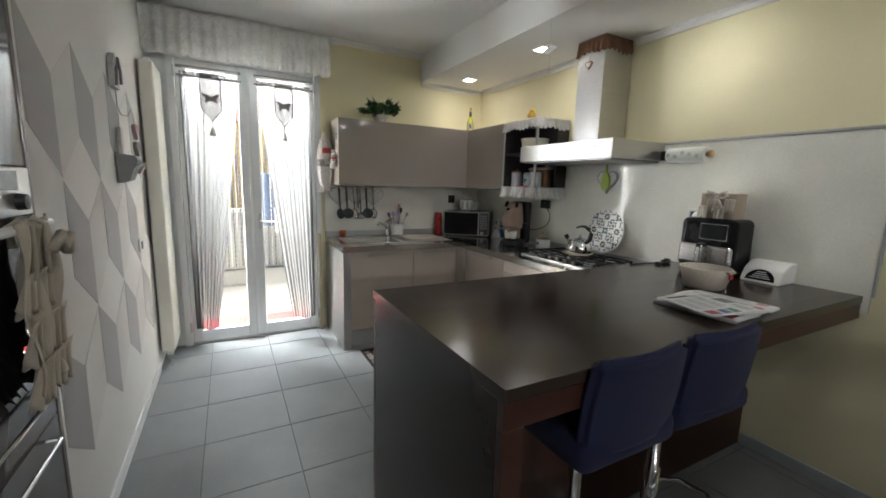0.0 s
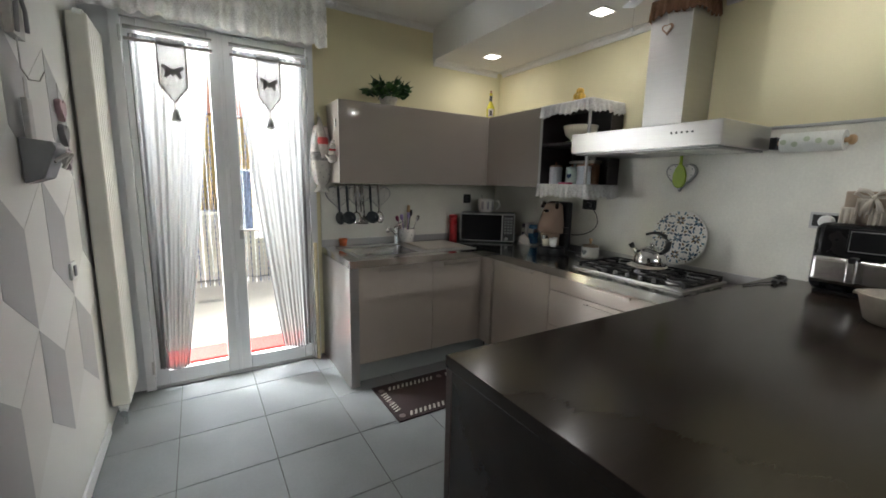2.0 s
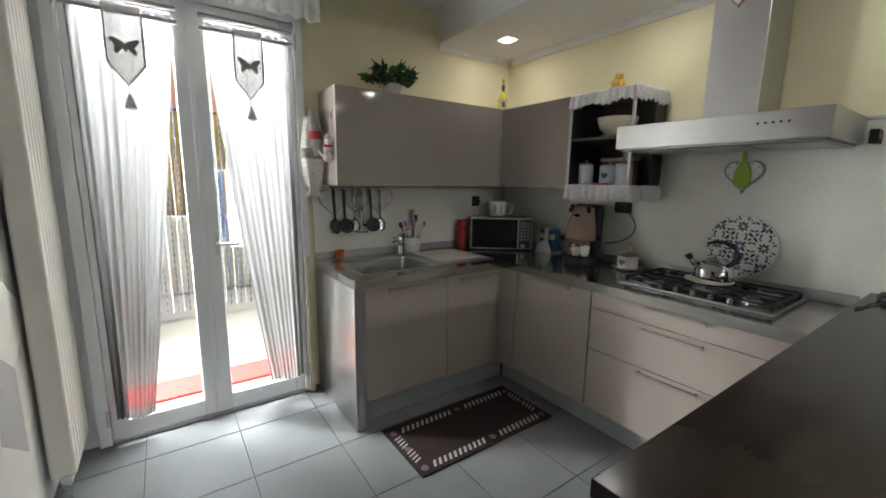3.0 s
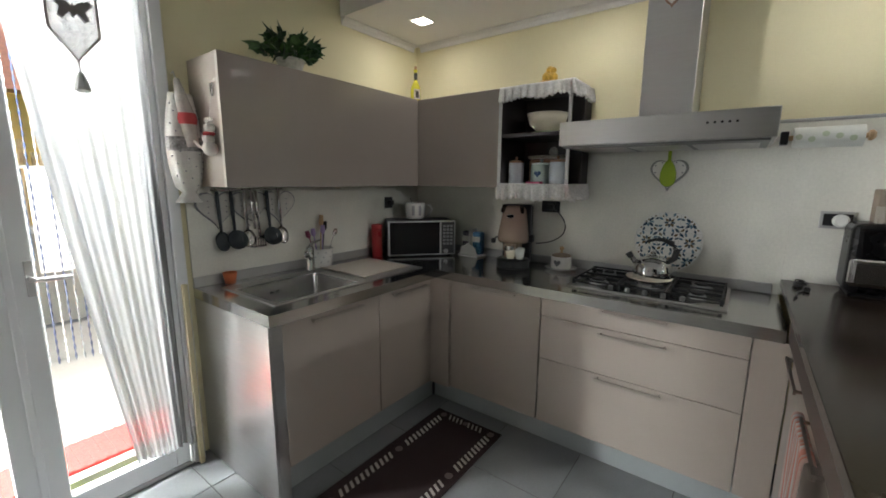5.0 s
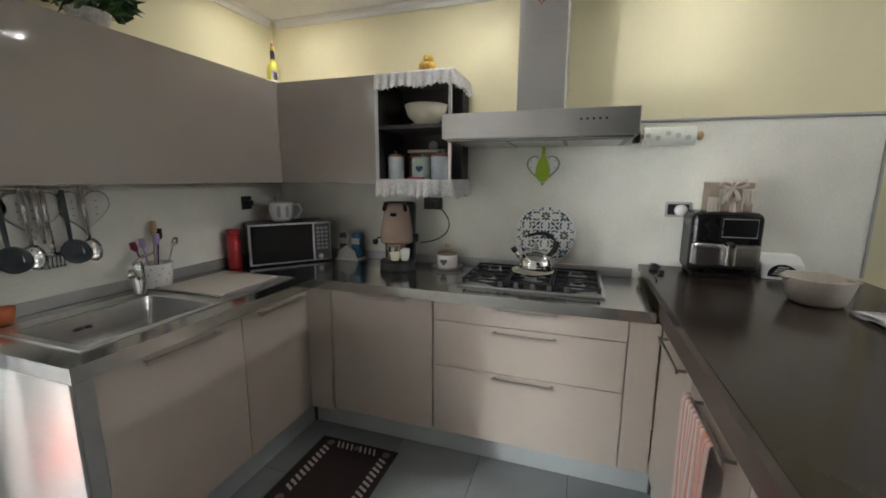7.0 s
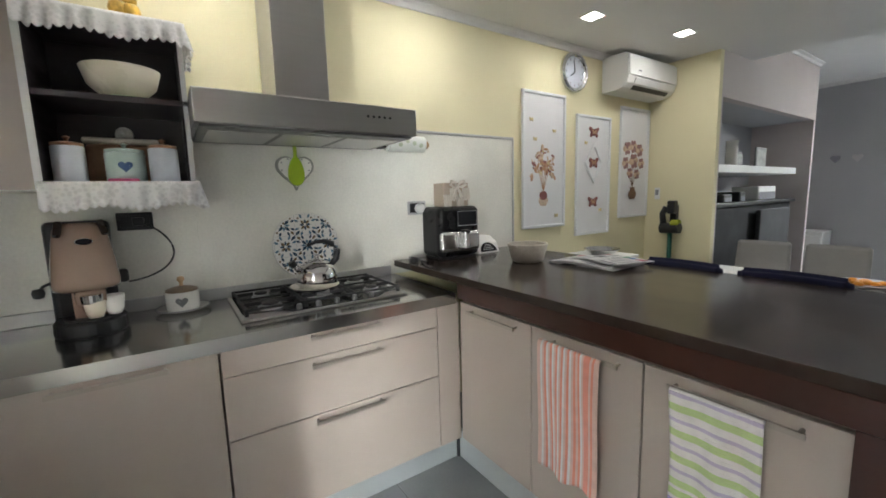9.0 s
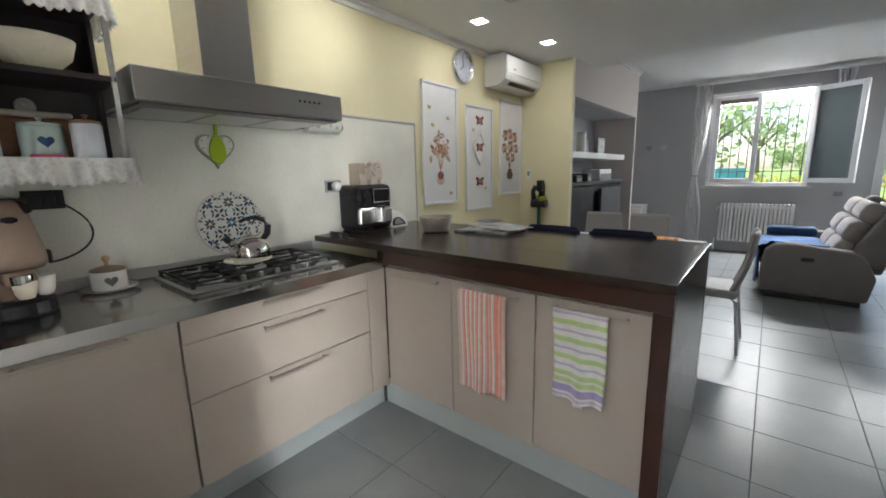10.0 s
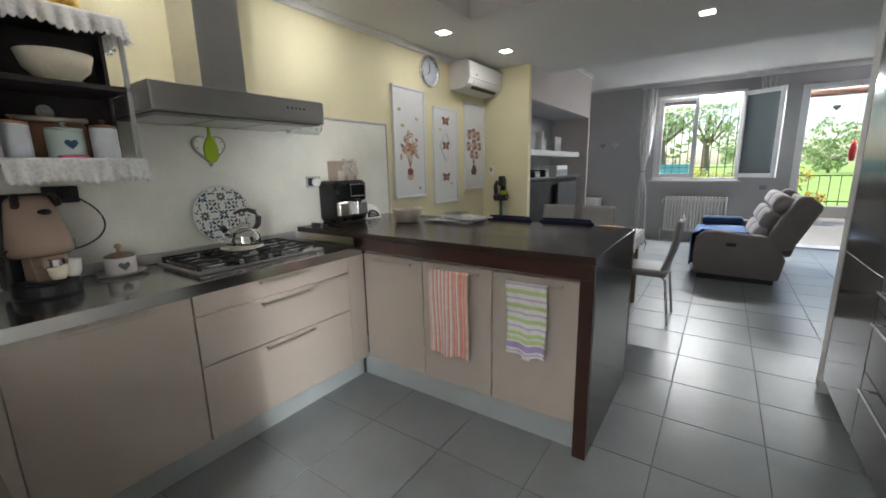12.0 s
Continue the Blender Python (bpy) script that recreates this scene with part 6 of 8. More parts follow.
# kitchen rug
rug = thing("kitchen_rug", (1.53, 3.16, 0), "dark brown runner with striped cream border", "rug")
part("base", box(1.04, 2.87, 0.0006, 2.01, 3.335, 0.008, 0.003), mat("dark brown pile", (0.028, 0.014, 0.015), 0.95, var=0.2, scale=40, bump=0.6, bscale=500), rug)
cream_p = mat("cream pile", (0.46, 0.42, 0.38), 0.95, var=0.15, scale=60, bump=0.5, bscale=500)
grey_p = mat("grey brown pile", (0.16, 0.12, 0.12), 0.95, var=0.15, scale=60, bump=0.5, bscale=500)
for side_y, lean in ((2.922, 1), (3.262, 1)):
    for k in range(24):
        x_ = 1.13 + 0.0335 * k
        if 11 <= k <= 13:
            continue
        part("stripe", prism([(x_, side_y - 0.022), (x_ + 0.016, side_y - 0.022), (x_ + 0.016 + 0.02 * lean, side_y + 0.022), (x_ + 0.02 * lean, side_y + 0.022)], "z", 0.0082, 0.0095), cream_p, rug)
    part("medallion", lathe([(0, 0.0012), (0.022, 0.001), (0.022, 0)], 12, (1.55, side_y, 0.0082)), grey_p, rug)
for side_x in (1.085, 1.965):
    for k in range(9):
        y_ = 2.978 + 0.0275 * k
        if k == 4:
            part("medallion", lathe([(0, 0.0012), (0.018, 0.001), (0.018, 0)], 12, (side_x, y_ + 0.01, 0.0082)), grey_p, rug)
            continue
        part("stripe", prism([(side_x - 0.022, y_), (side_x + 0.022, y_ + 0.018), (side_x + 0.022, y_ + 0.028), (side_x - 0.022, y_ + 0.010)], "z", 0.0082, 0.0095), cream_p, rug)
for cx_, cy2 in ((1.085, 2.922), (1.965, 2.922), (1.085, 3.262), (1.965, 3.262)):
    part("corner_motif", lathe([(0, 0.0012), (0.022, 0.001), (0.022, 0)], 8, (cx_, cy2, 0.0082)), grey_p, rug)

# ---- recessed lights ----
glow = mat("lit diffuser", (0.9, 0.9, 0.88), 0.5, emit=(1.0, 0.97, 0.9), power=4.0)
for lx, ly in ((2.285, 3.705), (2.275, 2.615), (2.27, 1.50), (2.26, 0.395), (2.09, -0.447), (0.42, -0.465)):
    dl = thing("ceiling_light", (lx, ly, SOFFIT), "square recessed LED ceiling light, lit", "ceiling light", "recessed lights")
    part("bezel", box(lx - 0.062, ly - 0.062, SOFFIT - 0.005, lx + 0.062, ly + 0.062, SOFFIT - 0.0005, 0.001, 1), white_plastic, dl)
    part("diffuser", box(lx - 0.048, ly - 0.048, SOFFIT - 0.0075, lx + 0.048, ly + 0.048, SOFFIT - 0.0055), glow, dl, "glowing square diffuser")
    la = new("ceiling_light_glow", bpy.data.lights.new("ceiling_light_glow", "AREA"))
    la.data.shape, la.data.size, la.data.energy, la.data.color = "SQUARE", 0.09, LED_W, (1.0, 0.985, 0.96)
    la.location = (lx, ly, SOFFIT - 0.012)

# ---- yellow wall: pictures, clock, air conditioner, vacuum ----
canvas = mat("white canvas", (0.72, 0.72, 0.73), 0.8, var=0.03, scale=6)
rust, plum, gold, brown = mat("rust paint", (0.44, 0.25, 0.15), 0.7, var=0.3, scale=50), mat("plum paint", (0.24, 0.085, 0.075), 0.7, var=0.3, scale=50), mat("gold paint", (0.60, 0.50, 0.28), 0.7), mat("brown paint", (0.16, 0.09, 0.05), 0.7)
cream_pt = mat("peach paint", (0.56, 0.42, 0.31), 0.7, var=0.3, scale=50)


def picture(label, y0, y1, z0, z1):
    """A white panel picture with a moulded white frame on the yellow wall."""
    p = thing("wall_picture", (XW, (y0 + y1) / 2, z0), label, "picture", "three panel pictures")
    part("canvas", box(XW - 0.012, y0 + 0.02, z0 + 0.02, XW - 0.0005, y1 - 0.02, z1 - 0.02), canvas, p)
    for a in ((y0, z0, y1, z0 + 0.022), (y0, z1 - 0.022, y1, z1), (y0, z0 + 0.0225, y0 + 0.022, z1 - 0.0225), (y1 - 0.022, z0 + 0.0225, y1, z1 - 0.0225)):
        part("frame", box(XW - 0.024, a[0], a[1], XW - 0.0005, a[2], a[3], 0.004), upvc, p)
    return p


BLOBS = [0]             # each flake of paint lies a hair above the one before


def blob(p, y, z, outline, m, name="petal"):
    BLOBS[0] += 1
    out = 0.0128 + 0.0001 * (BLOBS[0] % 90)
    part(name, prism([(y + a, z + c) for a, c in outline], "x", XW - out, XW - 0.0121), m, p)


def petal(r, a, sq=0.45, n=10):
    o = []
    for i in range(n):
        t = 2 * math.pi * i / n
        x, y = r * math.cos(t), r * sq * math.sin(t)
        o.append((x * math.cos(a) - y * math.sin(a), x * math.sin(a) + y * math.cos(a)))
    return o


def vase(p, y, z, s, m):
    o = [(-0.6, 0), (0.6, 0), (1.0, 0.6), (1.05, 1.0), (0.6, 1.5), (0.5, 1.8), (0.7, 2.0), (-0.7, 2.0), (-0.5, 1.8), (-0.6, 1.5), (-1.05, 1.0), (-1.0, 0.6)]
    blob(p, y, z, [(a * s, c * s) for a, c in o], m, "vase")


rnd = random.Random(11)
p1 = picture("tall white picture of a rust flower bouquet", 0.14, 0.612, 1.112, 2.126)
vase(p1, 0.385, 1.28, 0.05, cream_pt)
blob(p1, 0.385, 1.36, petal(0.045, 0, 0.8), plum)
for k in range(70):
    a, R = rnd.uniform(-0.3, math.pi + 0.3), rnd.uniform(0.02, 0.15)
    blob(p1, 0.385 + R * math.cos(a), 1.54 + R * 1.2 * math.sin(a), petal(rnd.uniform(0.012, 0.028), rnd.uniform(0, 3.1)), rnd.choice((rust, rust, cream_pt, plum, gold, cream_pt)))
for k in range(6):
    part("stem", tube([(XW - 0.0132, 0.385, 1.39), (XW - 0.0132, 0.385 + 0.03 * (k - 2.5) / 2, 1.50), (XW - 0.0132, 0.385 + 0.08 * (k - 2.5) / 2, 1.62)], 0.002, 5), rust, p1)
fly2 = [(x, z) for x, z in fly]
for y_, z_ in ((0.48, 1.78), (0.52, 1.92), (0.27, 1.85), (0.24, 1.20)):
    blob(p1, y_, z_, [(a * 0.3, c * 0.3) for a, c in fly2], gold, "butterfly")
p2 = picture("tall white picture of three butterflies", -0.458, 0.0, 1.016, 2.006)
for z_ in (1.87, 1.62, 1.29):
    blob(p2, -0.225, z_, fly2, plum, "butterfly")
    blob(p2, -0.225, z_ + 0.002, [(a * 0.5, c * 0.5) for a, c in fly2], rust, "butterfly")
for sy, sz in ((1, 1), (1, -1), (-1, 1), (-1, -1)):
    o = [(-0.225, 1.62 + sz * 0.17), (-0.225, 1.62 + sz * 0.135), (-0.225 + sy * 0.095, 1.62), (-0.225 + sy * 0.12, 1.62)]
    part("diamond_frame", prism(o, "x", XW - 0.028, XW - 0.0125, 0.002), upvc, p2)
for y_, z_ in ((-0.12, 1.78), (-0.33, 1.22)):
    blob(p2, y_, z_, [(a * 0.28, c * 0.28) for a, c in fly2], gold, "butterfly")
p3 = picture("tall white picture of plum roses in a vase", -1.068, -0.607, 1.132, 2.125)
vase(p3, -0.815, 1.30, 0.055, brown)
for y_, z_, r_ in ((-0.72, 1.76, 0.06), (-0.82, 1.78, 0.06), (-0.92, 1.75, 0.06), (-0.70, 1.63, 0.055), (-0.83, 1.65, 0.07), (-0.95, 1.63, 0.05), (-0.77, 1.54, 0.045), (-0.88, 1.53, 0.045)):
    for q in range(7):
        blob(p3, y_ + 0.5 * r_ * math.cos(q), z_ + 0.5 * r_ * math.sin(q), petal(r_ * 0.55, q, 0.7), mat("mauve paint", (0.30, 0.17, 0.165), 0.7, var=0.3, scale=50) if q % 3 else cream_pt)
for k in range(5):
    part("stem", tube([(XW - 0.0132, -0.815, 1.41), (XW - 0.0132, -0.815 + 0.04 * (k - 2) / 2, 1.50), (XW - 0.0132, -0.815 + 0.09 * (k - 2) / 2, 1.60)], 0.002, 5), brown, p3)

ck = thing("wall_clock", (XW, 0.04, 2.31), "round chrome wall clock with pale dial", "clock")


def facing_wall(bm_, y, z):
    bmesh.ops.transform(bm_, matrix=pose(XW - 0.001, y, z, 0, -90, 0), verts=bm_.verts[:])
    return bm_


part("rim", facing_wall(lathe([(0.118, 0), (0.15, 0), (0.152, 0.02), (0.142, 0.035), (0.125, 0.03), (0.118, 0.018)], 40), 0.04, 2.315), chrome, ck, "chrome rim", True)
part("dial", facing_wall(lathe([(0, 0.016), (0.119, 0.016), (0.119, 0.0)], 40), 0.04, 2.315), mat("silver dial", (0.45, 0.48, 0.55), 0.35, 0.3), ck)
for k in range(12):
    a = k * math.pi / 6
    part("hour_mark", box(XW - 0.0195, 0.04 + 0.1 * math.sin(a) - 0.004, 2.315 + 0.1 * math.cos(a) - 0.008, XW - 0.0175, 0.04 + 0.1 * math.sin(a) + 0.004, 2.315 + 0.1 * math.cos(a) + 0.008), grey_dot, ck)
part("hour_hand", tube([(XW - 0.021, 0.04, 2.315), (XW - 0.021, 0.085, 2.285)], 0.004, 6), black_plastic, ck)
part("minute_hand", tube([(XW - 0.022, 0.04, 2.315), (XW - 0.022, 0.055, 2.40)], 0.003, 6), black_plastic, ck)

ac = thing("air_conditioner", (2.57, -0.7, 2.2), "white split air conditioner high on the wall", "air conditioner")
AY0, AY1 = -1.075, -0.335
body_o = [(XW - 0.0005, 2.195), (XW - 0.0005, 2.478), (2.475, 2.478), (2.455, 2.462), (2.447, 2.285), (2.462, 2.245), (2.50, 2.212), (2.55, 2.197)]
part("body", prism(body_o, "y", AY0, AY1, 0.006), white_plastic, ac)
part("front_panel", prism([(2.446, 2.295), (2.453, 2.455), (2.443, 2.452), (2.436, 2.30)], "y", AY0 + 0.004, AY1 - 0.004, 0.003), white_plastic, ac)
part("air_slot", prism([(2.474, 2.233), (2.505, 2.2095), (2.503, 2.206), (2.471, 2.230)], "y", AY0 + 0.08, AY1 - 0.12), black_plastic, ac)
part("flap", prism([(2.4465, 2.283), (2.462, 2.244), (2.458, 2.242), (2.4425, 2.281)], "y", AY0 + 0.06, AY1 - 0.1), white_plastic, ac)
part("badge", box(2.4335, -0.50, 2.335, 2.438, -0.46, 2.345), grey_dot, ac)

ot = thing("thermostat", (2.66, NY1, 1.35), "white wall control by the niche corner", "switch")
part("plate", box(2.55, NY1 + 0.0005, 1.29, 2.60, NY1 + 0.012, 1.40, 0.004), white_plastic, ot)
part("display", box(2.56, NY1 + 0.0125, 1.33, 2.59, NY1 + 0.015, 1.38, 0.001), grey_dot, ot)

vc = thing("cordless_vacuum", (2.42, NY1, 0.1), "black and green cordless vacuum on its wall dock", "vacuum cleaner")
VX = 2.40
part("dock", box(VX - 0.03, NY1 + 0.0005, 1.02, VX + 0.03, NY1 + 0.05, 1.24, 0.008), black_plastic, vc)
part("battery", box(VX - 0.045, NY1 + 0.052, 1.16, VX + 0.02, NY1 + 0.13, 1.28, 0.012), black_plastic, vc)
part("handle", tube([(VX + 0.04, NY1 + 0.09, 1.22), (VX + 0.07, NY1 + 0.10, 1.16), (VX + 0.055, NY1 + 0.1, 1.05)], [0.028, 0.026, 0.03], 10), black_plastic, vc, smooth=True)
part("motor", tube([(VX + 0.075, NY1 + 0.1, 1.03), (VX - 0.09, NY1 + 0.1, 1.03)], [0.05, 0.045], 18), black_plastic, vc, smooth=False)
part("dust_bin", tube([(VX - 0.02, NY1 + 0.1, 1.07), (VX - 0.085, NY1 + 0.1, 1.075)], [0.038, 0.036], 16), mat("lime clear plastic", (0.30, 0.34, 0.04), 0.25), vc, "lime green dust bin")
part("tube", tube([(VX, NY1 + 0.09, 1.0), (VX, NY1 + 0.09, 0.12)], 0.02, 12), mat("green metal", (0.02, 0.10, 0.07), 0.35, 0.4), vc, "dark green tube", True)
part("floor_head", box(VX - 0.12, NY1 + 0.05, 0.0, VX + 0.12, NY1 + 0.15, 0.07, 0.02, 3), black_plastic, vc)

# ---- stools ----
navy = mat("navy stretch fabric", (0.009, 0.011, 0.04), 0.95, var=0.2, scale=20, bump=0.3, bscale=400, sheen=0.05)
stool = thing("bar_stool", (0, 0, 0), "bar stool with navy stretch cover and chrome base", "stool", "bar stools")


def stool_back(u, v):
    x = -0.2 + 0.4 * u
    z = 0.735 + 0.295 * v
    y = -0.205 - 0.035 * v + 0.03 * (2 * u - 1) ** 2
    return (x * (0.94 + 0.06 * math.sin(math.pi * v)), y, z)


b = sheet(stool_back, 20, 10, 0.0)
bmesh.ops.recalc_face_normals(b, faces=b.faces[:])
bmesh.ops.solidify(b, geom=b.faces[:], thickness=0.045)
bmesh.ops.bevel(b, geom=[e for e in b.edges if len(e.link_faces) == 2 and e.calc_face_angle(0) > 1.0], offset=0.018, segments=3, affect="EDGES")
part("backrest", b, navy, stool, smooth=True)
part("seat", box(-0.2, -0.20, 0.70, 0.2, 0.17, 0.80, 0.035, 4), navy, stool, smooth=True)
part("post", lathe([(0.03, 0.02), (0.03, 0.40), (0.022, 0.405), (0.022, 0.70)], 20), chrome, stool, "chrome gas-lift post", True)
part("base", lathe([(0, 0.0), (0.2, 0.0), (0.205, 0.008), (0.12, 0.022), (0.04, 0.035), (0.03, 0.05), (0, 0.05)], 36), chrome, stool, "round chrome base", True)
part("footrest", tube([(-0.028, 0, 0.34), (-0.10, -0.05, 0.345), (-0.12, -0.15, 0.345), (-0.07, -0.20, 0.345), (0.0, -0.215, 0.345), (0.07, -0.20, 0.345), (0.12, -0.15, 0.345), (0.10, -0.05, 0.345), (0.028, 0, 0.34)], 0.009, 10), chrome, stool, "chrome loop footrest", True)
rotated(stool, pose(1.06, 0.905, 0.0, 0, 0, 0))
copy_thing(stool, pose(1.49, 0.91, 0.0, 0, 0, -2))

# ---- tall units with oven ----
TX = XL + 0.03
tall_mat = mat("dark glossy lacquer", (0.075, 0.065, 0.06), 0.12, var=0.04, rvar=0.03)
tu = thing("fridge_column", (TX - 0.3, 0.65, 0), "dark glossy taupe fridge column", "cabinet", "tall units")
part("body", box(-1.04, 0.33, 0.10, TX - 0.022, 0.985, 2.30), taupe, tu)
part("door", box(TX - 0.02, 0.33, 0.10, TX, 0.985, 0.885, 0.002, 1), tall_mat, tu, "dark glossy lower door")
part("door", box(TX - 0.02, 0.33, 0.89, TX, 0.985, 2.30, 0.002, 1), tall_mat, tu, "dark glossy upper door")
part("plinth_board", box(-1.0, 0.33, 0, TX - 0.05, 0.985, 0.095), kick_mat, tu)
ov = thing("oven_column", (TX - 0.3, 1.3, 0), "dark oven column with steel oven and drawers", "oven", "tall units")
part("body", box(-1.04, 0.99, 0.10, TX - 0.022, 1.60, 2.30), tall_mat, ov)
part("side_panel", box(-0.62, 1.602, 0, TX + 0.002, 1.622, 2.30), mat("dark edge", (0.10, 0.085, 0.08), 0.4), ov, "dark side panel edge")
part("plinth_board", box(-1.0, 0.99, 0, TX - 0.05, 1.60, 0.095), kick_mat, ov)
for z0, z1, hz in ((0.105, 0.45, 0.40), (0.455, 0.74, 0.705), (0.745, 0.885, 0.845)):
    d = part("drawer", box(TX - 0.02, 0.993, z0, TX, 1.598, z1, 0.002, 1), tall_mat, ov, "dark glossy drawer front")
    hb_ = tube([(TX, 1.10, hz), (TX + 0.032, 1.10, hz), (TX + 0.032, 1.50, hz), (TX, 1.50, hz)], 0.006, 8)
    part("handle", hb_, chrome, d, "square steel handle")
part("oven_door", box(TX - 0.02, 0.993, 0.89, TX + 0.004, 1.598, 1.345, 0.003, 1), black_gloss, ov, "black glass oven door")
part("control_panel", box(TX - 0.02, 0.993, 1.348, TX + 0.006, 1.598, 1.475, 0.003, 1), steel, ov, "steel oven control panel")
part("display", box(TX + 0.0065, 1.20, 1.415, TX + 0.008, 1.52, 1.465), black_gloss, ov, "dark oven display")
kn_ = lathe([(0.022, 0), (0.02, 0.02), (0, 0.022)], 16)
bmesh.ops.transform(kn_, matrix=pose(TX + 0.0065, 1.51, 1.385, 0, 90, 0), verts=kn_.verts[:])
part("knob", kn_, black_plastic, ov)
part("oven_handle", tube([(TX + 0.004, 1.05, 1.325), (TX + 0.045, 1.05, 1.325), (TX + 0.045, 1.57, 1.325), (TX + 0.004, 1.57, 1.325)], 0.012, 10), white_plastic, ov, "pale oven bar handle")
part("upper_door", box(TX - 0.02, 0.993, 1.478, TX, 1.598, 2.30, 0.002, 1), black_gloss, ov, "black glass upper door")
tw = thing("ruffled_towel", (TX + 0.05, 1.46, 0.9), "beige linen towel with ruffles on the oven handle", "towel")


def ruffle(u, v):
    y = 1.33 + 0.22 * u
    z = 1.34 - 0.43 * v
    x = TX + 0.052 + 0.012 * math.sin(2 * math.pi * 2.5 * u + 2 * v) + 0.01 * math.sin(9 * v + 5 * u)
    return (x, y + 0.02 * math.sin(6 * v) * (u - 0.3), z + 0.012 * math.sin(8 * u))


part("cloth", sheet(ruffle, 40, 30, 0.003), beige_cloth, tw, smooth=True)
for k, (zt, dp) in enumerate(((1.22, 0.09), (1.10, 0.10), (0.99, 0.10))):
    part("ruffle", frill([(TX + 0.068, 1.55 + 0.012 * k, zt), (TX + 0.068, 1.33, zt)], dp, 6, 0.04, 0.02), beige_cloth, tw, smooth=True)
for y_ in (1.38, 1.47):
    part("tie", tube([(TX + 0.062, y_, 1.20), (TX + 0.064, y_, 1.33), (TX + 0.045, y_, 1.345), (TX + 0.026, y_, 1.33), (TX + 0.03, y_, 1.28)], 0.009, 8), beige_cloth, tw, smooth=True)
part("bow", tube([(TX + 0.075, 1.46, 1.26), (TX + 0.09, 1.49, 1.30), (TX + 0.085, 1.515, 1.26), (TX + 0.09, 1.545, 1.29), (TX + 0.08, 1.56, 1.24)], 0.014, 8), beige_cloth, tw, smooth=True)

# ---- living room ----
grey_uph = mat("grey leatherette", (0.30, 0.29, 0.28), 0.55, var=0.06, scale=10)
tb = thing("dining_table", (1.4, -0.57, 0), "dining table under a white cloth", "table")
part("tabletop", box(0.80, -0.94, 0.725, 2.02, -0.17, 0.75, 0.004), mat("table wood", (0.25, 0.17, 0.11), 0.5), tb)
for lx in (0.86, 1.96):
    for ly in (-0.88, -0.23):
        part("leg", box(lx - 0.03, ly - 0.03, 0, lx + 0.03, ly + 0.03, 0.724, 0.004), mat("table wood", (0.25, 0.17, 0.11), 0.5), tb)


def cloth(u, v):
    x, y = 0.70 + 1.42 * u, -1.04 + 0.97 * v
    ox, oy = max(0, 0.80 - x, x - 2.02), max(0, -0.94 - y, y + 0.17)
    drop = ox + oy
    cxx, cyy = min(max(x, 0.795), 2.025), min(max(y, -0.945), -0.165)
    wav = 0.012 * math.sin(30 * (x + y)) * min(1, drop * 12)
    return (cxx + (x - cxx) * 0.12 + wav, cyy + (y - cyy) * 0.12 - wav, 0.7525 - drop * 1.2)


tc_ = thing("tablecloth", (1.4, -0.57, 0.75), "white tablecloth draped over the dining table", "tablecloth")
part("cloth", sheet(cloth, 60, 44, 0.0012), mat("white damask", (0.70, 0.70, 0.69), 0.8, var=0.05, scale=40), tc_, smooth=True)
pl_ = thing("fruit_plate", (1.08, -0.72, 0.755), "white scalloped plate of orange slices", "plate")
part("plate", lathe([(0, 0.001), (0.08, 0.001), (0.145, 0.02), (0.15, 0.024), (0.09, 0.01), (0, 0.008)], 40, (1.08, -0.72, 0.755)), white_gloss, pl_, smooth=True)
rnd = random.Random(3)
for k in range(9):
    a, R = k * 0.7, 0.02 + 0.06 * (k % 3) / 2
    fr = thing("orange_slice", (1.08 + R * math.cos(a), -0.72 + R * math.sin(a), 0.766), "orange fruit slice on the plate", "fruit", "fruit on the plate")
    part("slice", lathe([(0, 0), (0.022, 0.003), (0.026, 0.012), (0.016, 0.024), (0, 0.027)], 12, (1.08 + R * math.cos(a), -0.72 + R * math.sin(a), 0.7665)), mat("orange flesh", (0.70, 0.27, 0.03), 0.5, rand=0.2), fr, smooth=True)

chair = thing("dining_chair", (0, 0, 0), "grey leatherette dining chair with chrome legs", "chair", "dining chairs")
part("seat", box(-0.21, -0.20, 0.42, 0.21, 0.22, 0.485, 0.028, 4), grey_uph, chair, smooth=True)


def chair_back(u, v):
    x = (-0.2 + 0.4 * u) * (1 - 0.06 * v)
    z = 0.46 + 0.46 * v
    return (x, -0.19 - 0.10 * v - 0.02 * math.sin(math.pi * v) + 0.02 * (2 * u - 1) ** 2, z)


b = sheet(chair_back, 16, 14)
bmesh.ops.recalc_face_normals(b, faces=b.faces[:])
bmesh.ops.solidify(b, geom=b.faces[:], thickness=0.035)
bmesh.ops.bevel(b, geom=[e for e in b.edges if len(e.link_faces) == 2 and e.calc_face_angle(0) > 1.0], offset=0.012, segments=2, affect="EDGES")
part("backrest", b, grey_uph, chair, smooth=True)
for sx in (-1, 1):
    part("leg", tube([(sx * 0.15, 0.16, 0.425), (sx * 0.18, 0.20, 0.40), (sx * 0.20, 0.21, 0.0)], 0.011, 10), chrome, chair, "chrome tube leg", True)
    part("leg", tube([(sx * 0.15, -0.14, 0.425), (sx * 0.18, -0.19, 0.40), (sx * 0.20, -0.235, 0.0)], 0.011, 10), chrome, chair, "chrome tube leg", True)
rotated(chair, pose(0.72, -0.56, 0, 0, 0, -90))
copy_thing(chair, pose(1.35, -1.14, 0, 0, 0, 0))
copy_thing(chair, pose(1.80, -1.15, 0, 0, 0, 4))

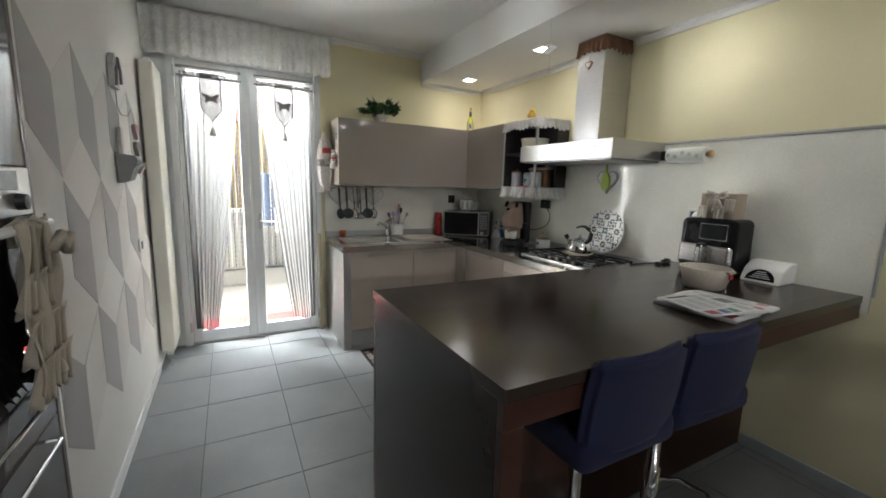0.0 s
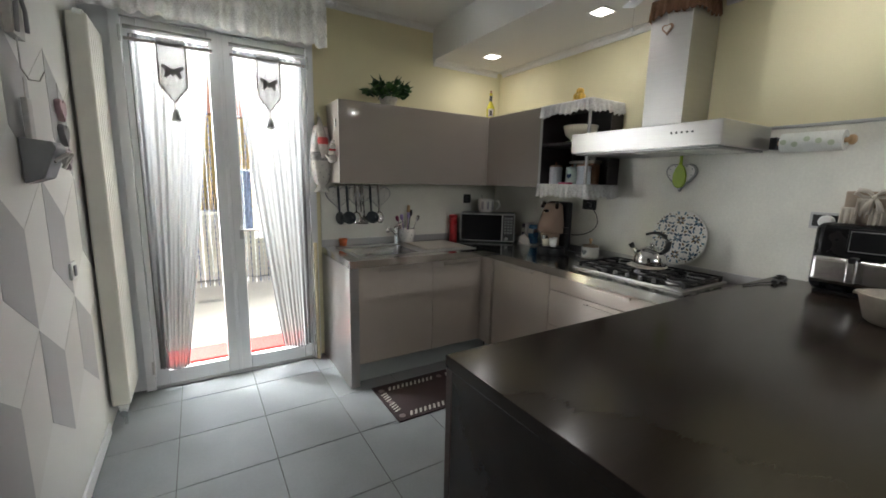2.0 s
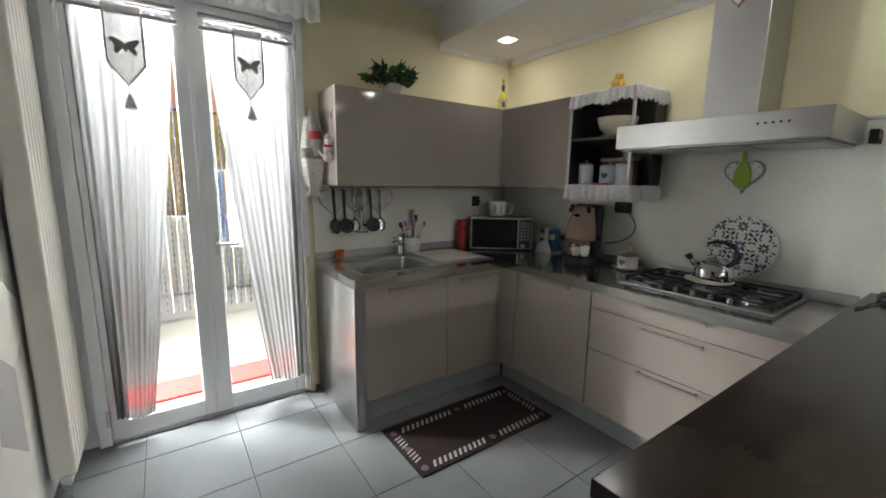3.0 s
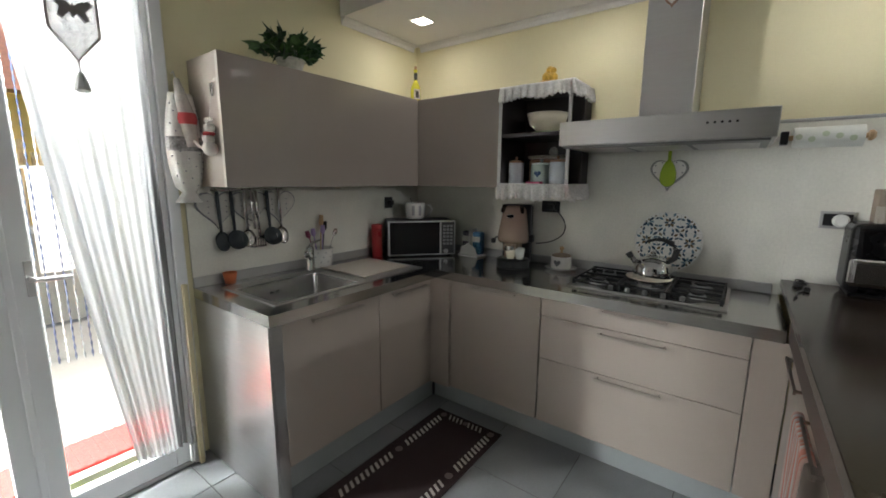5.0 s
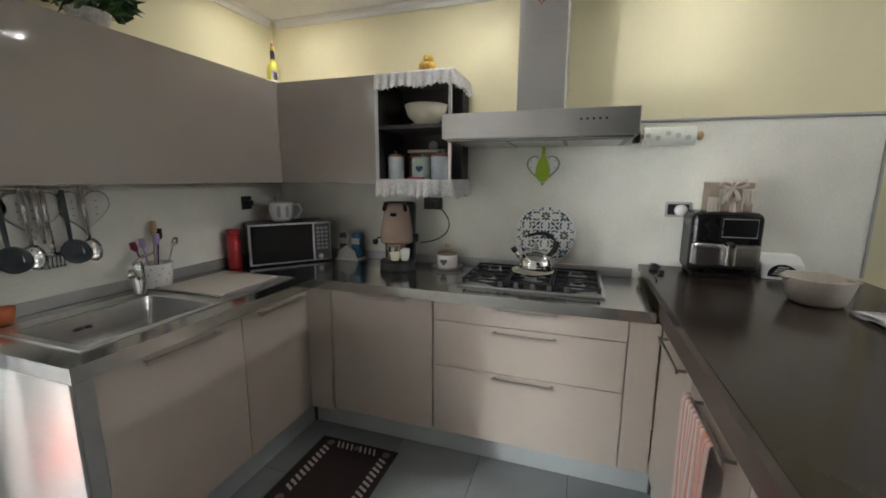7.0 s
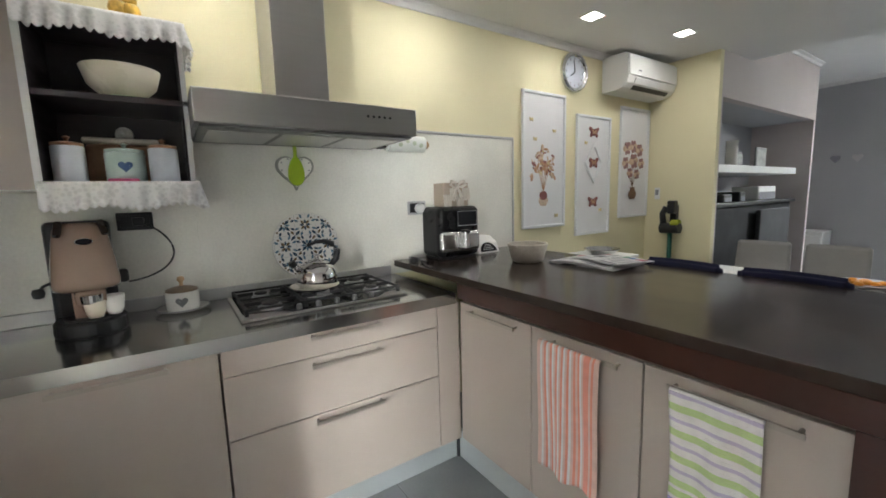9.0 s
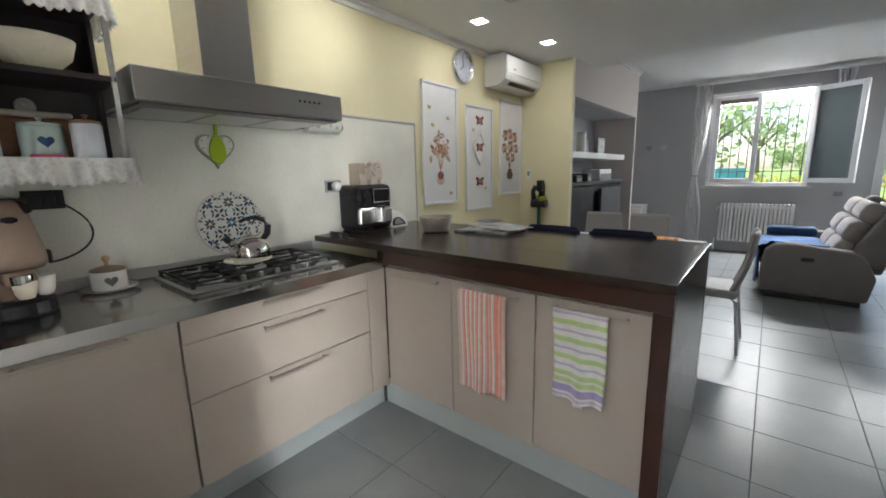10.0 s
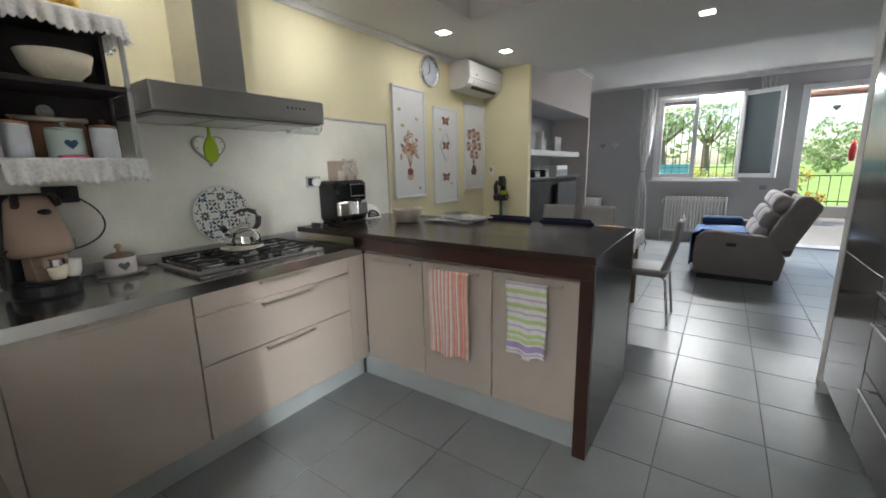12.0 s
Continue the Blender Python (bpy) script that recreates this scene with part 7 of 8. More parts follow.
# recliner sofa
sofa_m = mat("taupe microfibre", (0.17, 0.155, 0.148), 0.9, var=0.1, scale=8, bump=0.25, bscale=300, sheen=0.3)
sofa_l = mat("pale taupe microfibre", (0.30, 0.265, 0.26), 0.9, var=0.1, scale=8, bump=0.25, bscale=300, sheen=0.3)
sofa = thing("recliner_sofa", (0, -3.0, 0), "grey reclining sofa with a blue throw", "sofa")
SY0, SY1 = -3.95, -2.25
arm_o = [(0.40, 0.06), (0.42, 0.30), (0.40, 0.50), (0.33, 0.575), (0.20, 0.59), (-0.28, 0.54), (-0.36, 0.50), (-0.46, 0.30), (-0.42, 0.05)]
for y0, y1 in ((SY1 - 0.22, SY1), (SY0, SY0 + 0.22)):
    arm = part("armrest", prism(arm_o, "y", y0, y1, 0.03), sofa_m, sofa, smooth=True)
part("recline_handle", box(0.0, SY1 + 0.0005, 0.42, 0.10, SY1 + 0.012, 0.46, 0.005), black_plastic, sofa)
part("base", box(-0.40, SY0 + 0.23, 0.05, 0.34, SY1 - 0.23, 0.30, 0.02), sofa_m, sofa)
part("foot_rail", box(-0.38, SY0 + 0.02, 0.0, 0.36, SY1 - 0.02, 0.055, 0.008), black_plastic, sofa)
for k in range(2):
    y0 = SY0 + 0.23 + k * 0.62
    part("seat_cushion", box(-0.20, y0, 0.30, 0.44, y0 + 0.615, 0.47, 0.06, 4), sofa_m, sofa, smooth=True)
    for z_, dxx, h_, t_ in ((0.44, -0.22, 0.22, 0.16), (0.63, -0.30, 0.22, 0.18), (0.82, -0.40, 0.20, 0.19)):
        bb_ = box(-t_ / 2, y0 + 0.006, -h_ / 2, t_ / 2, y0 + 0.61, h_ / 2, 0.07, 4)
        bmesh.ops.transform(bb_, matrix=pose(dxx, 0, z_ + 0.08, 0, -24, 0), verts=bb_.verts[:])
        part("back_cushion", bb_, sofa_l, sofa, "plump pale taupe back pad", True)
bo = [(-0.26, 0.40), (-0.30, 0.60), (-0.50, 1.00), (-0.58, 1.02), (-0.72, 0.90), (-0.50, 0.40)]
for y0, y1 in ((SY1 - 0.235, SY1 - 0.03), (SY0 + 0.03, SY0 + 0.235)):
    part("back_wing", prism(bo, "y", y0, y1, 0.04), sofa_m, sofa, smooth=True)
part("back_shell", prism([(-0.42, 0.30), (-0.46, 0.55), (-0.60, 0.96), (-0.68, 0.93), (-0.52, 0.30)], "y", SY0 + 0.24, SY1 - 0.24, 0.02), sofa_m, sofa)


def throw(u, v):
    y = SY0 + 0.30 + 1.30 * v
    s = u * 0.95
    if s < 0.55:
        x, z = -0.12 + s, 0.485
    else:
        x, z = 0.455 + 0.01 * math.sin(9 * v), 0.475 - (s - 0.55)
    if v > 0.82:
        z = z + 0.10 * min(1, (v - 0.82) / 0.06) * (1 if s < 0.5 else 0.6)
    return (x + 0.008 * math.sin(14 * v + 3 * u), y, z + 0.012 * math.sin(11 * v + 5 * u))


th = thing("blue_throw", (0.2, -3.0, 0.48), "bright blue throw spread over the sofa seat", "throw")
part("cloth", sheet(throw, 30, 40, 0.006), mat("blue fleece", (0.035, 0.13, 0.34), 0.95, var=0.2, scale=14, bump=0.4, bscale=300, sheen=0.3), th, smooth=True)
cu_ = thing("dark_blue_cushion", (0.2, -3.65, 0.5), "dark blue folded blanket on the sofa", "blanket")
part("blanket", box(-0.10, -3.92, 0.50, 0.40, -3.62, 0.60, 0.04, 3), mat("navy fleece", (0.02, 0.045, 0.10), 0.95, var=0.2, scale=14), cu_, smooth=True)

# radiator under the window
r2 = thing("cast_radiator", (0.6, YF + 0.06, 0.12), "white column radiator under the window", "radiator", "radiators")
for k in range(19):
    x_ = 0.10 + 0.05 * k
    part("column", box(x_, YF + 0.03, 0.17, x_ + 0.036, YF + 0.12, 0.80, 0.012, 2), white_plastic, r2)
for z_ in (0.20, 0.74):
    part("header", tube([(0.10, YF + 0.075, z_), (1.036, YF + 0.075, z_)], 0.02, 10), white_plastic, r2)
for x_ in (0.3, 0.85):
    part("bracket", box(x_, YF, 0.6, x_ + 0.03, YF + 0.04, 0.64), white_plastic, r2)
part("valve", tube([(1.04, YF + 0.075, 0.74), (1.075, YF + 0.075, 0.74), (1.075, YF + 0.075, 0.68)], 0.012, 8), white_plastic, r2)
part("pipe", tube([(1.07, YF + 0.075, 0.20), (1.08, YF + 0.075, 0.19), (1.08, YF + 0.075, 0.0)], 0.009, 8), white_plastic, r2)

# window with one sash standing open
w1 = thing("window_1", (0.65, YF, 1.08), "white window with one inward-opened sash", "window", kind="structure")
WX0, WX1, WZ0, WZ1 = 0.0, 1.29, 1.08, 2.54
glass = MATS["window glass"]
for a in ((WX0, WZ0, WX1, WZ0 + 0.05), (WX0, WZ1 - 0.05, WX1, WZ1), (WX0, WZ0 + 0.0505, WX0 + 0.05, WZ1 - 0.0505), (WX1 - 0.05, WZ0 + 0.0505, WX1, WZ1 - 0.0505)):
    part("window_frame", box(a[0], YF - 0.06, a[1], a[2], YF + 0.015, a[3], 0.004), upvc, w1)
part("window_sill", box(WX0 - 0.05, YF + 0.0005, WZ0 - 0.035, WX1 + 0.05, YF + 0.05, WZ0 - 0.001, 0.004), mat("stone sill", (0.5, 0.5, 0.49), 0.4), w1)


def sash(parent, x0, x1, z0, z1, y, group=None):
    s_ = None
    for a in ((x0, z0, x0 + 0.065, z1), (x1 - 0.065, z0, x1, z1), (x0 + 0.0655, z0, x1 - 0.0655, z0 + 0.065), (x0 + 0.0655, z1 - 0.065, x1 - 0.0655, z1)):
        bm_ = box(a[0], y - 0.03, a[1], a[2], y + 0.025, a[3], 0.005)
        if s_ is None:
            s_ = part("sash", bm_, upvc, parent, "white sash")
        else:
            part("stile", bm_, upvc, s_)
    p_ = part("pane", box(x0 + 0.06, y - 0.004, z0 + 0.06, x1 - 0.06, y + 0.002, z1 - 0.06), glass, s_)
    p_.visible_shadow = False
    return s_


sash(w1, 0.645, 1.238, WZ0 + 0.052, WZ1 - 0.052, YF - 0.02)
part("blind_box", box(0.70, YF - 0.005, 2.37, 1.18, YF + 0.012, 2.43, 0.004), mat("grey blind", (0.20, 0.19, 0.19), 0.6), w1)
hinge = Matrix.Translation((0.05, YF + 0.03, 0)) @ pose(0, 0, 0, 0, 0, 150) @ Matrix.Translation((-0.05, -YF - 0.03, 0))
op = w1
for a in ((0, 0, 0.065, 1.356), (0.525, 0, 0.59, 1.356), (0.0655, 0, 0.5245, 0.065), (0.0655, 1.291, 0.5245, 1.356)):
    bm_ = box(0.05 + a[0], YF + 0.005, 1.132 + a[1], 0.05 + a[2], YF + 0.055, 1.132 + a[3], 0.005)
    bmesh.ops.transform(bm_, matrix=hinge, verts=bm_.verts[:])
    part("open_sash_frame", bm_, upvc, op, "frame of the sash swung into the room")
bm_ = box(0.05 + 0.06, YF + 0.028, 1.132 + 0.06, 0.05 + 0.53, YF + 0.034, 1.132 + 1.296)
bmesh.ops.transform(bm_, matrix=hinge, verts=bm_.verts[:])
pn_ = part("pane", bm_, mat("dull reflective glass", (0.16, 0.19, 0.20), 0.08, var=0.03, rvar=0.02), op, "glass pane with a drawn grey blind")
bars = thing("window_grille", (0.65, YF - 0.2, 1.1), "thin iron bars outside the window", "grille")
for k in range(11):
    x_ = 0.08 + 0.115 * k
    part("bar", tube([(x_, YF - 0.24, 1.10), (x_, YF - 0.24, 2.52)], 0.007, 6), mat("dark iron", (0.06, 0.06, 0.06), 0.5), bars)
for z_ in (1.30, 2.28):
    part("cross_bar", tube([(0.0, YF - 0.24, z_), (1.29, YF - 0.24, z_)], 0.007, 6), mat("dark iron", (0.06, 0.06, 0.06), 0.5), bars)
aw = thing("awning_edge", (0.3, YF - 0.32, 2.4), "scalloped beige awning edge above the window", "awning")
part("valance", frill([(1.3, YF - 0.33, 2.50), (-0.1, YF - 0.33, 2.50)], 0.10, 9, 0.02, 0.02), mat("beige awning cloth", (0.55, 0.45, 0.36), 0.9), aw)
part("bar", box(-0.1, YF - 0.34, 2.50, 1.3, YF - 0.31, 2.54), mat("beige awning cloth", (0.55, 0.45, 0.36), 0.9), aw)

# garden door
d2 = thing("door_2", (-1.2, YF, 0), "white glazed garden door standing open", "door", kind="structure")
for a in ((-1.75, 0.0, -1.66, 2.51), (-0.77, 0.0, -0.68, 2.51), (-1.6595, 2.42, -0.7705, 2.51)):
    part("door_frame", box(a[0], YF - 0.06, a[1], a[2], YF + 0.02, a[3], 0.005), upvc, d2)
part("threshold", box(-1.6595, YF - 0.3, -0.02, -0.7705, YF + 0.02, 0.03, 0.004), mat("stone sill", (0.5, 0.5, 0.49), 0.4), d2)
leafo = part("leaf", box(-1.655, YF + 0.03, 0.03, -1.60, YF + 0.85, 2.40, 0.006), upvc, d2, "white door leaf swung open")
part("roller_blind", box(-1.655, YF - 0.1, 2.32, -0.775, YF - 0.07, 2.42, 0.004), mat("brown blind", (0.20, 0.12, 0.09), 0.7), d2)
ro = thing("red_ornament", (-1.31, YF + 0.14, 1.5), "red fabric ornament hanging in the doorway", "ornament")
part("pouch", lathe([(0, -0.15), (0.03, -0.14), (0.045, -0.05), (0.04, 0.05), (0.02, 0.13), (0, 0.14)], 14, (-1.31, YF + 0.14, 1.51)), red_gloss, ro, smooth=True)
part("cord", tube([(-1.31, YF + 0.14, 1.64), (-1.31, YF + 0.10, 2.30), (-1.31, YF + 0.021, 2.46)], 0.003, 5), red_gloss, ro)
bh = thing("bird_pendant", (-1.05, YF, 2.2), "small dark heart hanging in the doorway", "ornament")
part("heart", prism([(-1.08 + p, 2.14 + q) for p, q in heart_outline(0.09, 20)], "y", YF + 0.03, YF + 0.038), grey_dot, bh)
part("cord", tube([(-1.08, YF + 0.034, 2.16), (-1.08, YF + 0.03, 2.43)], 0.002, 5), grey_dot, bh)

# curtain beside the window, pelmet, wall hearts
cv = thing("tied_curtain", (1.40, YF + 0.1, 2.7), "thin white curtain tied back by the window", "curtain", "living-room curtains")


def tied(u, v):
    z = 2.68 - 2.55 * v
    pinch = 1 - 0.62 * math.exp(-((v - 0.56) / 0.13) ** 2)
    x = 1.41 + (u - 0.5) * 0.22 * pinch + 0.03 * math.exp(-((v - 0.56) / 0.2) ** 2)
    return (x, YF + 0.09 + 0.02 * pinch * math.sin(2 * math.pi * 4 * u + 1.5 * v), z)


part("panel", sheet(tied, 40, 40), voile_white, cv, smooth=True)
part("tieback", tube([(1.385, YF + 0.13, 1.25), (1.44, YF + 0.135, 1.24), (1.475, YF + 0.1, 1.25), (1.48, YF + 0.002, 1.28)], 0.008, 6), grey_dot, cv)
part("hook", tube([(1.48, YF, 1.28), (1.48, YF + 0.02, 1.28)], 0.006, 6), chrome, cv)
rodl = thing("curtain_rail", (0.2, YF + 0.1, 2.70), "white curtain rail along the window wall", "curtain rail")
part("rail", box(-1.9, YF + 0.07, 2.69, 1.55, YF + 0.11, 2.715, 0.004), upvc, rodl)
for x_ in (-1.7, -0.3, 1.5):
    part("bracket", box(x_, YF, 2.695, x_ + 0.03, YF + 0.07, 2.71), upvc, rodl)
cv2 = thing("gathered_curtain", (-0.25, YF + 0.1, 2.69), "short gathered white curtain tied up on the rail", "curtain", "living-room curtains")
part("panel", sheet(lambda u, v: (-0.25 + (u - 0.5) * (0.20 - 0.08 * v), YF + 0.09 + 0.02 * math.sin(2 * math.pi * 4 * u), 2.685 - 0.36 * v), 30, 10), voile_white, cv2, smooth=True)
for x_, m_ in ((2.19, grey_dot), (1.97, mat("pale grey wood", (0.52, 0.51, 0.50), 0.8))):
    hw = thing("wall_heart", (x_, YF, 1.74), "small heart hung on the grey wall", "ornament", "wall hearts")
    part("heart", prism([(x_ + p, 1.74 + q) for p, q in heart_outline(0.11, 24)], "y", YF + 0.001, YF + 0.02, 0.003), m_, hw)
sk = thing("wall_switch_box", (-0.38, YF, 0.96), "grey switch plate below the window", "switch")
part("plate", box(-0.40, YF + 0.0005, 0.93, -0.30, YF + 0.012, 1.0, 0.003), grey_dot, sk)
lowc = thing("low_white_cabinet", (2.45, -4.6, 0), "low white cabinet against the far wall", "cabinet")
part("body", box(2.15, -4.95, 0.0, 2.75, -4.55, 0.72, 0.004), white_plastic, lowc)
part("door", box(2.16, -4.549, 0.04, 2.445, -4.532, 0.69, 0.003), white_plastic, lowc)
part("door", box(2.455, -4.549, 0.04, 2.74, -4.532, 0.69, 0.003), white_plastic, lowc)
part("top", box(2.14, -4.955, 0.721, 2.76, -4.525, 0.745, 0.004), white_plastic, lowc)

# niche: shelf, black console, screen, photographs
shf = thing("niche_shelf", (2.4, -2.1, 1.51), "thick white floating shelf across the niche", "shelf")
part("board", box(NX + 0.02, NY0 + 0.45, 1.515, XW + 0.018, NY1 - 0.065, 1.585, 0.004), white_plastic, shf)
con = thing("black_console", (2.4, -1.9, 0), "black media cabinet in the niche", "cabinet")
matt_black = mat("matt black laminate", (0.012, 0.012, 0.013), 0.6, var=0.1, spec=0.2)
part("body", box(2.20, -3.35, 0.0, XW + 0.015, NY1 - 0.065, 1.20, 0.004), matt_black, con)
part("top", box(2.16, -3.38, 1.201, XW + 0.017, NY1 - 0.063, 1.235, 0.004), black_plastic, con, "thick black top")
part("door", box(2.188, -2.1, 0.05, 2.199, -1.2, 1.18, 0.003), matt_black, con, "matt black door")
tv = thing("grey_screen_panel", (2.1, -2.6, 0), "dark grey flat screen standing before the cabinet", "television")
part("panel", box(2.13, -3.1, 0.42, 2.165, -2.25, 1.14, 0.006), mat("dark grey plastic", (0.03, 0.032, 0.035), 0.35), tv)
part("bezel", box(2.124, -3.1, 0.41, 2.129, -2.25, 1.145, 0.002), mat("grey bezel", (0.06, 0.062, 0.065), 0.4), tv)
part("stand", box(2.12, -2.85, 0.0, 2.17, -2.5, 0.409, 0.004), black_plastic, tv)


def photo(y, z, w, h, x, label, lean=8):
    p_ = thing("photo_frame", (x, y, z), label, "photo frame", "framed photographs")
    part("frame", box(x - 0.012, y - w / 2, z + 0.0005, x + 0.006, y + w / 2, z + h, 0.003), mat("pewter frame", (0.22, 0.22, 0.22), 0.4, 0.3), p_)
    part("photo", box(x - 0.015, y - w / 2 + 0.025, z + 0.025, x - 0.0125, y + w / 2 - 0.025, z + h - 0.025), mat("grey photo print", (0.34, 0.33, 0.32), 0.4, var=0.5, scale=14), p_)
    part("strut", tube([(x + 0.006, y, z + h * 0.6), (x + 0.07, y, z + 0.003)], 0.004, 5), black_plastic, p_)


photo(-2.65, 1.586, 0.28, 0.22, 2.30, "silver framed photograph on the shelf")
photo(-2.2, 1.586, 0.16, 0.16, 2.34, "small framed photograph on the shelf")
for y_, z_, w_, h_ in ((-1.35, 1.80, 0.16, 0.28), (-1.85, 1.78, 0.2, 0.28), (-2.15, 1.78, 0.2, 0.26)):
    hp = thing("hung_photo", (XW + 0.02, y_, z_), "small framed picture hung inside the niche", "picture", "niche pictures")
    part("frame", box(XW - 0.0, y_ - w_ / 2, z_, XW + 0.0195, y_ + w_ / 2, z_ + h_, 0.004), mat("pewter frame", (0.22, 0.22, 0.22), 0.4), hp)
    part("print", box(XW - 0.004, y_ - w_ / 2 + 0.02, z_ + 0.02, XW - 0.0005, y_ + w_ / 2 - 0.02, z_ + h_ - 0.02), mat("grey photo print", (0.34, 0.33, 0.32), 0.4), hp)
vs_ = thing("glass_vase", (2.32, -1.98, 1.586), "tall pale glass vase on the shelf", "vase")
part("vase", lathe([(0, 0.0005), (0.05, 0.0005), (0.055, 0.01), (0.05, 0.2), (0.056, 0.26), (0.05, 0.26), (0.045, 0.02), (0, 0.015)], 20, (2.32, -1.98, 1.586)), white_gloss, vs_, smooth=True)
bot = thing("dark_figurine", (2.30, -1.45, 1.586), "small dark abstract figure on the shelf", "ornament")
part("figure", prism([(-1.50, 1.5865), (-1.38, 1.5865), (-1.42, 1.66), (-1.45, 1.72), (-1.46, 1.65)], "x", 2.29, 2.32, 0.004), black_plastic, bot)
for y_, w_, h_, m_, nm in ((-1.35, 0.2, 0.06, chrome, "chrome tray with bottles"), (-1.75, 0.2, 0.08, black_plastic, "black device box"), (-2.1, 0.14, 0.1, black_plastic, "small black device"), (-2.75, 0.5, 0.15, white_plastic, "grey printer")):
    dv = thing("media_device", (2.35, y_, 1.236), "%s on the media cabinet" % nm, "device", "devices on the cabinet")
    part("case", box(2.24, y_ - w_ / 2, 1.2365, 2.50, y_ + w_ / 2, 1.236 + h_, 0.012, 2), m_, dv)
    part("front", box(2.236, y_ - w_ / 2 + 0.02, 1.245, 2.2395, y_ + w_ / 2 - 0.02, 1.236 + h_ * 0.6), grey_dot, dv)

st = thing("side_stand", (2.45, 0.0, 0), "low white stand with a silver dish", "stand")
part("top", box(2.24, -0.22, 0.86, 2.66, 0.20, 0.885, 0.005), white_plastic, st)
for lx in (2.27, 2.63):
    for ly in (-0.19, 0.17):
        part("leg", box(lx - 0.015, ly - 0.015, 0, lx + 0.015, ly + 0.015, 0.859), white_plastic, st)
sd = thing("silver_dish", (2.40, 0.03, 0.885), "shallow silver dish on the stand", "dish")
part("dish", lathe([(0, 0.001), (0.06, 0.001), (0.13, 0.05), (0.135, 0.055), (0.06, 0.012), (0, 0.01)], 28, (2.40, 0.03, 0.885)), chrome, sd, smooth=True)

# ---- outside ----
grass_m = mat("lawn", (0.24, 0.36, 0.09), 0.9, var=0.3, scale=1.2, bump=0.5, bscale=40)
pave = mat("pale concrete paving", (0.19, 0.183, 0.167), 0.85, var=0.12, scale=1.5, bump=0.2, bscale=30)
render_w = mat("pale render", (0.34, 0.32, 0.285), 0.9, var=0.08, scale=1.2, bump=0.2, bscale=60)
iron_m = MATS["dark iron"]
solid("ground", box(-300, -300, -0.6, 300, 300, -0.16), grass_m, "wide green lawn around the house", "ground", kind="structure")
solid("pavement_patio", box(-6, 4.41, -0.155, 8, 8.6, -0.03), pave, "pale paved patio behind the kitchen", "pavement", kind="structure")
solid("pavement_terrace", box(-9, -10.2, -0.155, 6, -5.31, -0.04), pave, "pale paved terrace in front of the living room", "pavement", kind="structure")

mat_r = thing("red_doormat", (0.3, 4.62, -0.03), "bright red doormat outside the patio door", "doormat")
part("mat", box(-0.45, 4.48, -0.0295, 1.05, 4.78, -0.012, 0.004), mat("red coir", (0.50, 0.035, 0.03), 0.95, var=0.25, scale=40, bump=0.6, bscale=300), mat_r)
for k in range(30):
    part("rib", box(-0.44 + 0.05 * k, 4.485, -0.0118, -0.42 + 0.05 * k, 4.775, -0.008), MATS["red coir"], mat_r)

bc = thing("bead_curtain", (0.28, 4.34, 2.40), "white bead strand curtain hanging outside the door", "bead curtain")
part("rail", box(-0.29, 4.325, 2.40, 0.85, 4.355, 2.43, 0.003), alu, bc)
strand_pts = [(0, 0, -0.022 * k) for k in range(82)]
strand_r = [0.0016 if k % 2 else 0.0052 for k in range(82)]
strand_mesh = [mesh_of("strand", tube(strand_pts, strand_r, 5), m_) for m_ in (mat("milky beads", (0.50, 0.50, 0.50), 0.4, var=0.1, scale=30), mat("blue beads", (0.035, 0.045, 0.09), 0.35, var=0.3, scale=30), mat("clear grey beads", (0.22, 0.23, 0.24), 0.3, var=0.2, scale=30))]
for k in range(37):
    st = new("strand", strand_mesh[(0, 1, 2, 1)[k % 4]])
    st.parent = bc
    st.location = (-0.55 + 0.03 * k, 0.004 * math.sin(k * 2.3), 0)

lw = thing("garden_wall", (0.5, 7.6, -0.03), "low pale rendered patio wall", "wall")
part("wall", box(-5, 7.5, -0.03, 7, 7.7, 0.92), render_w, lw)
part("coping", box(-5, 7.45, 0.921, 7, 7.75, 0.98, 0.01), mat("coping stone", (0.5, 0.48, 0.44), 0.8), lw)
reed = thing("reed_fence", (0.5, 7.6, 0.98), "dry reed screen above the patio wall", "fence")
reed_m = mat("dry reed", (0.30, 0.21, 0.12), 0.9, var=0.3, scale=10, rand=0.35)
rm = mesh_of("reed", tube([(0, 0, 0), (0, 0, 0.42), (0, 0, 0.85)], [0.02, 0.018, 0.015], 5), reed_m)
rnd = random.Random(9)
for k in range(150):
    r_ = new("reed", rm)
    r_.parent = reed
    r_.matrix_basis = Matrix.Translation((-4.2 + 0.055 * k + rnd.uniform(-0.01, 0.01), rnd.uniform(-0.02, 0.02), 0)) @ pose(0, 0, 0, rnd.uniform(-2, 2), rnd.uniform(-2, 2), 0) @ Matrix.Diagonal((1, 1, rnd.uniform(0.85, 1.1), 1))
lb_ = thing("laundry_rack", (0.9, 6.4, -0.03), "drying rack with checked cloth on the patio", "laundry rack")
part("rail", tube([(0.35, 6.4, 1.55), (1.9, 6.4, 1.55)], 0.012, 8), alu, lb_)
for x_ in (0.4, 1.85):
    part("post", tube([(x_, 6.4, -0.03), (x_, 6.4, 1.55)], 0.014, 8), alu, lb_)
